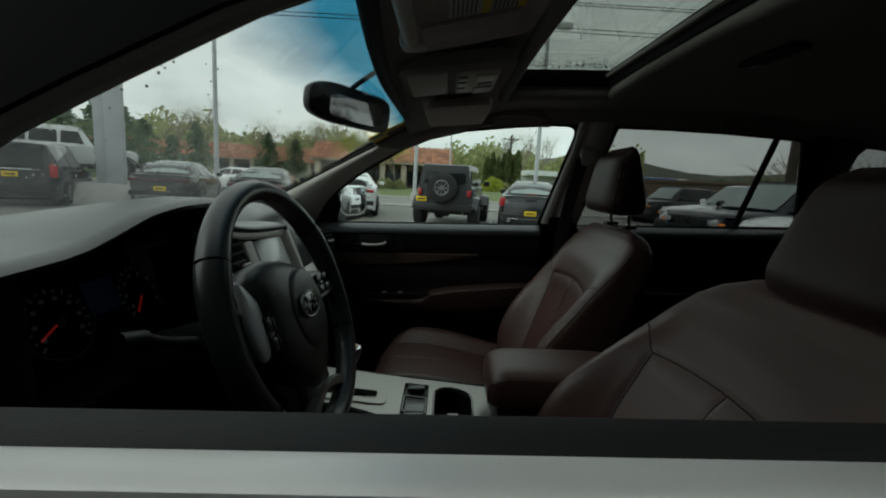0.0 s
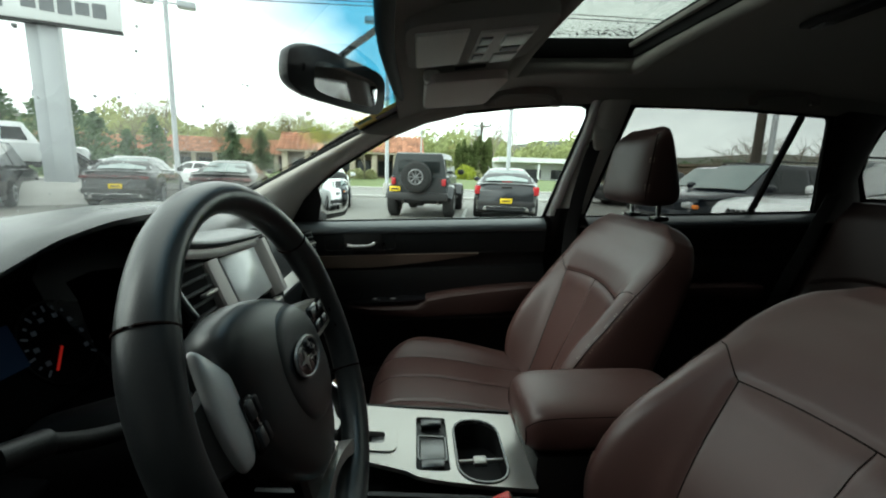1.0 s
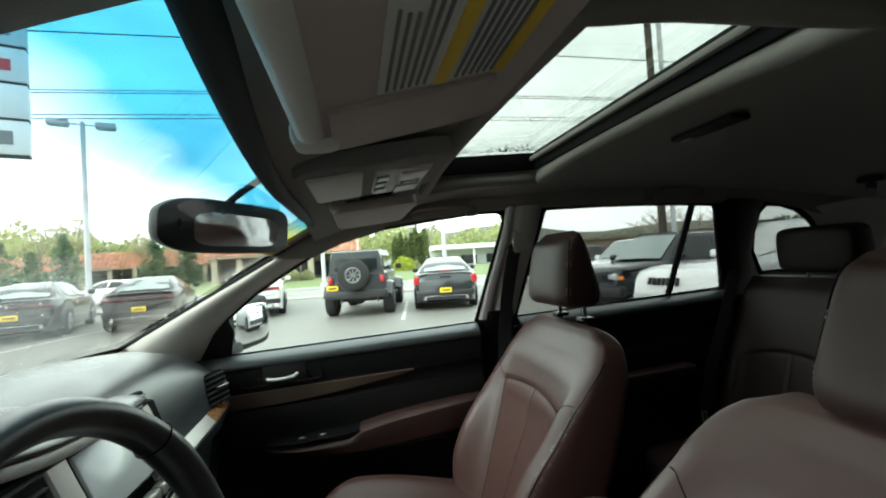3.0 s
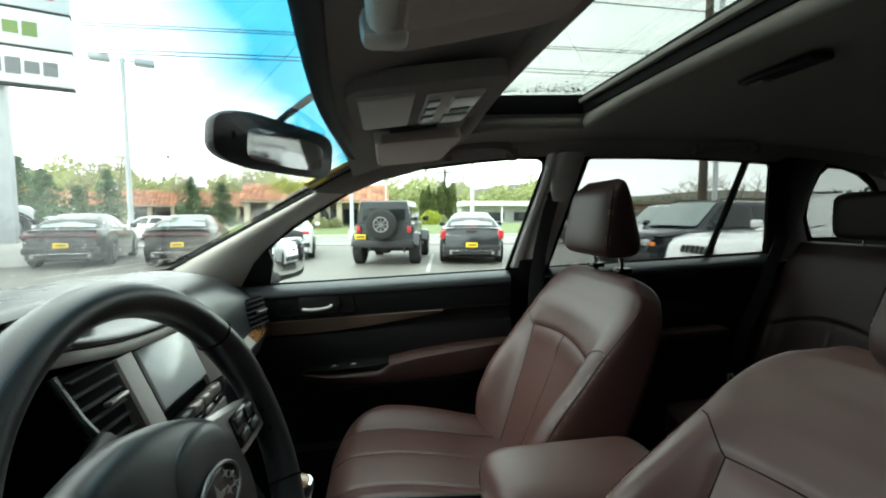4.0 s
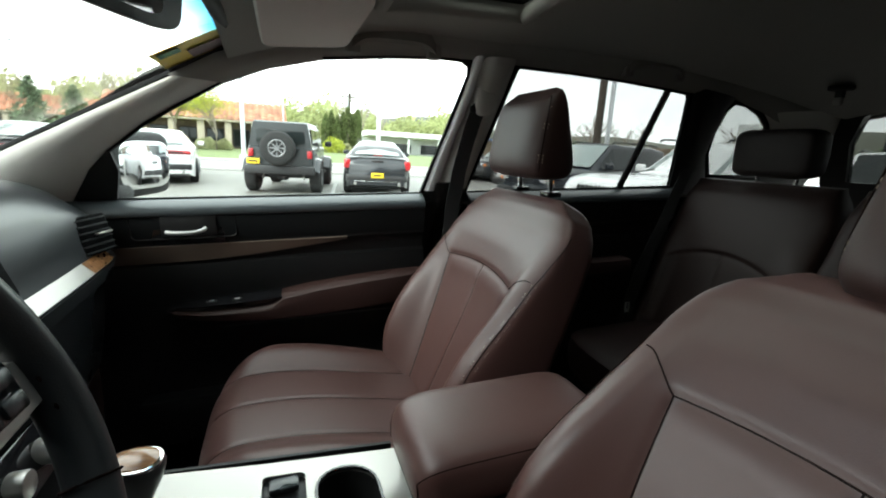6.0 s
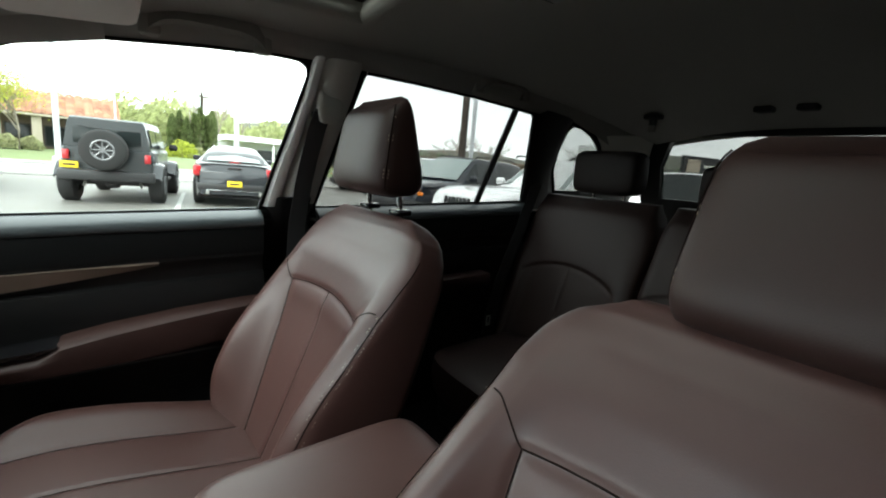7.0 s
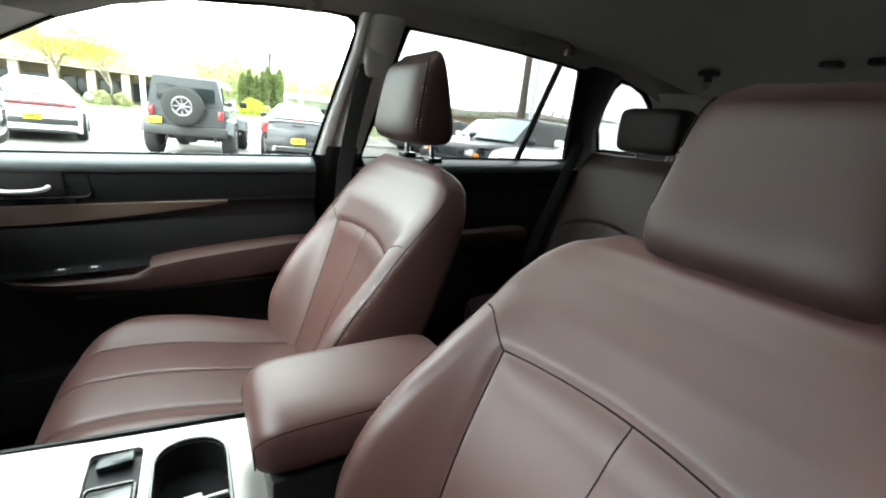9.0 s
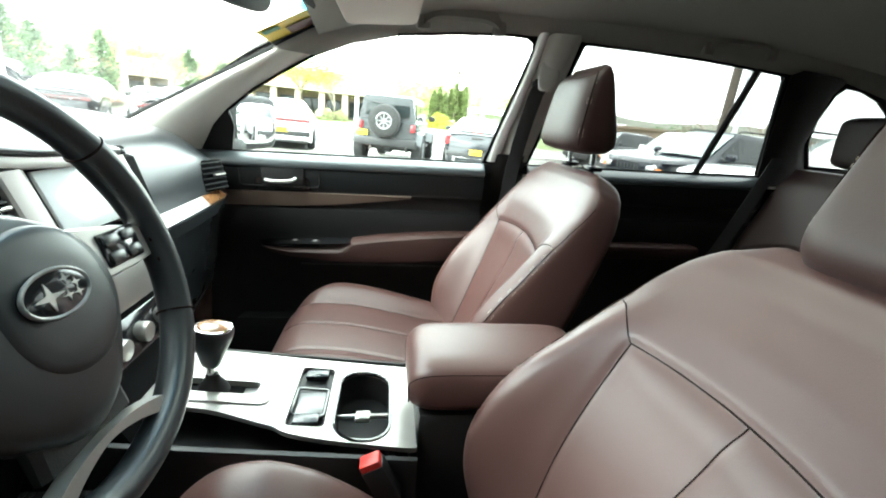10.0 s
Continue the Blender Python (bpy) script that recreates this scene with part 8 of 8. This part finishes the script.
# ---- outdoors: trees ----
BARK = material("grey_brown_bark", (0.22, 0.19, 0.155), 0.95, grain=0.9, grain_size=30, spread=0.3)
LEAF_SPRING = leafy(material("spring_leaf", (0.40, 0.41, 0.23), 0.7, random_by="island", spread=0.25, patch=0.5))
LEAF_YELLOW = leafy(material("yellow_green_leaf", (0.40, 0.44, 0.07), 0.7, random_by="island", spread=0.25, patch=0.7))
LEAF_DARK = leafy(material("dark_needle", (0.155, 0.215, 0.125), 0.8, random_by="island", spread=0.3, patch=0.6))
LEAF_HEDGE = leafy(material("hedge_leaf", (0.15, 0.19, 0.07), 0.8, random_by="island", spread=0.3, patch=0.8))


def leaf_quads(verts, faces, p, size, rng, n=1, flat=0.0):
    for _ in range(n):
        a = Vector((rng.gauss(0, 1), rng.gauss(0, 1), rng.gauss(0, 1))).normalized()
        b = a.orthogonal().normalized()
        c = a.cross(b)
        s = size * rng.uniform(0.6, 1.3)
        i = len(verts)
        verts += [p + b * s, p + c * s * 0.55, p - b * s, p - c * s * 0.55]
        faces.append((i, i + 1, i + 2, i + 3))


def mesh_from(name, verts, faces, mat):
    me = bpy.data.meshes.new(name)
    me.from_pydata([tuple(v) for v in verts], [], faces)
    me.materials.append(mat)
    return me


def broadleaf(x, y, z, height, spread, leaf_mat, leaf, count, seed, label, bare=False, thing_name="tree"):
    rng = random.Random(seed)
    t = thing(thing_name, label, "tree", (x, y, z), group="trees")
    limbs, tips = [], []

    def grow(p, d, length, r, level):
        q = p + d * length
        midp = p.lerp(q, 0.5) + Vector((rng.gauss(0, 0.04), rng.gauss(0, 0.04), 0)) * length
        limbs.append(tube([p, midp, q], r, 5) if level > 1 else tube([p, midp, q], r, 8))
        if level >= 3:
            tips.append((q, length))
            tips.append((midp, length))
            return
        for k in range(4 if level else 6):
            nd = (d * rng.uniform(0.5, 1.0) + Vector((rng.gauss(0, 0.6), rng.gauss(0, 0.6), rng.uniform(0.0, 0.5)))).normalized()
            start = p.lerp(q, rng.uniform(0.45, 1.0))
            grow(start, nd, length * rng.uniform(0.55, 0.8), r * 0.55, level + 1)
    grow(Vector((0, 0, 0)), Vector((rng.gauss(0, 0.03), rng.gauss(0, 0.03), 1)).normalized(), height * 0.38, max(0.04, height * 0.0095), 0)
    tr = part("trunk", join(*limbs), BARK, t, "grey-brown trunk and limbs")
    top = max(q.z for q, _ in tips)
    k = height / top
    wide = max(0.1, max(math.hypot(q.x, q.y) for q, _ in tips))
    kx = min(1.6, spread / wide)
    for v in tr.data.vertices:
        f = min(1.0, v.co.z / (height * 0.2))
        v.co = Vector((v.co.x * (1 + (kx - 1) * f), v.co.y * (1 + (kx - 1) * f), v.co.z * k))
    verts, faces = [], []
    if not bare:
        for i in range(int(count * 2.3)):
            q, ln = tips[rng.randrange(len(tips))]
            p = Vector((q.x * kx, q.y * kx, q.z * k)) + Vector((rng.gauss(0, 1), rng.gauss(0, 1), rng.gauss(0, 0.7))) * ln * 0.85
            leaf_quads(verts, faces, p, leaf * 0.72, rng)
        cr = new("crown", mesh_from("crown", verts, faces, leaf_mat))
        cr.parent = t
        cr["label"] = "open crown of small spring leaves"
    return t


def conifer(x, y, z, height, width, seed, label="dark green conifer on the far lawn"):
    rng = random.Random(seed)
    t = thing("conifer", label, "tree", (x, y, z), group="trees")
    part("trunk", cyl(height * 0.02, height * 0.9, (0, 0, height * 0.45), "z", 8, 0.02), BARK, t)
    verts, faces = [], []
    whorls = int(height * 3.2)
    for i in range(whorls):
        f = i / whorls
        zz = height * (0.10 + 0.90 * f)
        rad = width * 0.72 * (1 - f) ** 0.85 * rng.uniform(0.75, 1.15) + 0.08
        for j in range(11):
            a = rng.uniform(0, 2 * math.pi)
            for s in range(9):
                q = s / 8
                p = Vector((math.cos(a) * rad * q, math.sin(a) * rad * q, zz - rad * 0.28 * q + rng.gauss(0, 0.05)))
                leaf_quads(verts, faces, p, 0.19, rng, 1)
    cr = new("crown", mesh_from("crown", verts, faces, LEAF_DARK))
    cr.parent = t
    return t


def columnar(x, y, z, height, width, seed):
    rng = random.Random(seed)
    t = thing("columnar_cypress", "tall narrow green hedge conifer", "tree", (x, y, z), group="hedge trees")
    part("trunk", cyl(0.08, height * 0.5, (0, 0, height * 0.25), "z", 8), BARK, t)
    verts, faces = [], []
    for i in range(1500):
        f = rng.random()
        rad = width / 2 * min(1.0, (1 - f) ** 0.45 * 1.05) * (0.85 + 0.15 * math.sin(f * 9 + seed)) * rng.uniform(0.75, 1.05)
        a = rng.uniform(0, 2 * math.pi)
        leaf_quads(verts, faces, Vector((math.cos(a) * rad, math.sin(a) * rad, f * height)), 0.16, rng)
    cr = new("crown", mesh_from("crown", verts, faces, LEAF_HEDGE))
    cr.parent = t
    return t


def shrub(x, y, z, w, h_, seed, mat, label):
    rng = random.Random(seed)
    t = thing("shrub", label, "shrub", (x, y, z))
    verts, faces = [], []
    for i in range(1600):
        v = Vector((rng.gauss(0, 1), rng.gauss(0, 1), abs(rng.gauss(0, 1)))).normalized() * rng.uniform(0.8, 1.04)
        bump = 1 + 0.10 * math.sin(v.x * 7 + seed) * math.cos(v.y * 6)
        leaf_quads(verts, faces, Vector((v.x * w / 2 * bump, v.y * w / 2 * bump, 0.08 + v.z * h_ * bump)), 0.11, rng)
    cr = new("crown", mesh_from("crown", verts, faces, mat))
    cr.parent = t
    part("stem", cyl(0.06, h_ * 0.6, (0, 0, h_ * 0.3), "z", 8), BARK, t)
    return t


def at_az(a, d):
    return math.sin(radians(a)) * d, -0.75 + math.cos(radians(a)) * d


for i, a in enumerate((5.2, 5.9, 6.6, 7.3, 7.9, 8.5, 9.1)):
    x, y = at_az(a, 56 + (i % 2) * 0.8)
    columnar(x, y, 0.45, 4.4 + 0.5 * math.sin(i * 2.1) + 0.15 * i, 1.5, 20 + i)
x, y = at_az(6.1, 47)
shrub(x, y, 0.45, 2.6, 1.5, 3, LEAF_YELLOW, "rounded yellow-green shrub on the lawn")
x, y = at_az(7.6, 48)
shrub(x, y, 0.45, 1.5, 1.0, 5, LEAF_SPRING, "small green shrub on the lawn")
for a, d, w in ((-10.5, 40, 1.4), (-8.0, 41, 1.8), (-6.2, 41, 1.2), (-12.5, 40, 1.6)):
    x, y = at_az(a, d)
    shrub(x, y, 0.4, w, 0.8, int(a * 7) % 50, LEAF_SPRING, "low green shrub before the restaurant")
# street trees
for a, d, h_, sp, mt, lf, n, sd in ((-7.0, 40, 5.8, 3.0, LEAF_YELLOW, 0.085, 1900, 11), (-10.8, 42, 5.6, 3.2, LEAF_YELLOW, 0.085, 1900, 12), (-16.5, 52, 7.0, 3.0, LEAF_SPRING, 0.08, 1500, 13), (9.6, 72, 10.5, 3.2, LEAF_SPRING, 0.08, 700, 14), (12.2, 74, 10.0, 3.4, LEAF_SPRING, 0.08, 700, 15), (7.0, 74, 10.0, 3.2, LEAF_SPRING, 0.08, 800, 19), (-28.8, 70, 10.5, 4.0, LEAF_SPRING, 0.085, 1400, 16), (-31.5, 72, 9.5, 4.2, LEAF_SPRING, 0.085, 1400, 17), (-23.0, 74, 9.0, 4.0, LEAF_SPRING, 0.085, 1600, 18), (-13.6, 68, 9.0, 3.6, LEAF_SPRING, 0.08, 1300, 21), (-19.5, 70, 8.2, 3.6, LEAF_SPRING, 0.085, 1500, 22)):
    x, y = at_az(a, d)
    broadleaf(x, y, 0.4, h_, sp, mt, lf, n, sd, "slender tree in fresh spring leaf")
for a, d, h_, w, sd in ((-36.6, 44, 5.6, 4.6, 1), (-34.9, 47, 5.0, 4.2, 2), (-29.9, 58, 6.2, 3.6, 3), (-22.3, 56, 5.6, 3.4, 4), (-19.2, 58, 5.4, 3.0, 5), (-38.8, 46, 6.0, 4.5, 6), (-41.5, 50, 6.5, 4.5, 7), (-32.3, 60, 4.6, 2.6, 8), (-13.0, 62, 5.2, 2.8, 9)):
    x, y = at_az(a, d)
    conifer(x, y, 0.4, h_, w, sd)
for a, d, h_, sd in ((38.2, 34, 4.4, 41), (42.2, 33, 4.2, 42), (36.2, 38, 4.0, 43), (53.5, 30, 4.0, 44)):
    x, y = at_az(a, d)
    broadleaf(x, y, 0.0, h_, 3.0, LEAF_SPRING, 0.1, 0, sd, "bare spreading tree behind the lot", True)

# wooded rise behind everything, one sheet of many small clumps
WOODS = leafy(material("wooded_hillside", (0.33, 0.355, 0.165), 0.9, random_by="island", spread=0.35, patch=0.05))
rng = random.Random(77)
verts, faces = [], []
for i in range(52000):
    a = rng.uniform(-60, 24)
    d = rng.uniform(88, 150)
    base = 0.5 + (d - 88) * 0.055
    hgt = 8.0 + 1.6 * math.sin(a * 0.35) + 1.0 * math.sin(a * 1.3 + 1) + (1.5 if a < -12 else 0.6)
    z = base + hgt * (0.72 + 0.28 * math.sin(a * 3.1 + d) * math.sin(a * 7.7 + 0.31 * d)) * rng.random() ** 0.7
    x, y = at_az(a, d)
    leaf_quads(verts, faces, Vector((x, y, z)), 0.62, rng)
woods = new("woods", mesh_from("woods", verts, faces, WOODS))
tagged(woods, "far wooded rise in light spring green", "woods", kind="stuff")
verts, faces = [], []
for i in range(9000):
    a = rng.uniform(24, 100)
    d = rng.uniform(110, 170)
    z = 0.5 + (4.5 + 1.5 * math.sin(a * 0.4)) * rng.random() ** 0.7
    x, y = at_az(a, d)
    leaf_quads(verts, faces, Vector((x, y, z)), 0.6, rng)
far = new("woods", mesh_from("woods", verts, faces, LEAF_DARK))
tagged(far, "far dark green tree line", "woods", kind="stuff")
hill_rows = [[Vector((math.sin(radians(a)) * d, math.cos(radians(a)) * d, (26 + 6 * math.sin(a * 0.11) + 4 * math.sin(a * 0.3 + 2)) * k)) for a in range(-100, 131, 3)] for d, k in ((300, 0.0), (340, 0.55), (400, 0.9), (470, 1.0), (560, 0.6))]
hills = new("hills", finish("hills", thick(loft(hill_rows, False, False), 1.0), material("far_forest_hills", (0.085, 0.088, 0.066), 0.95, grain=0.8, grain_size=0.5, spread=0.35, patch=0.03)))
tagged(hills, "low forested hills on the horizon", "backdrop", kind="structure")
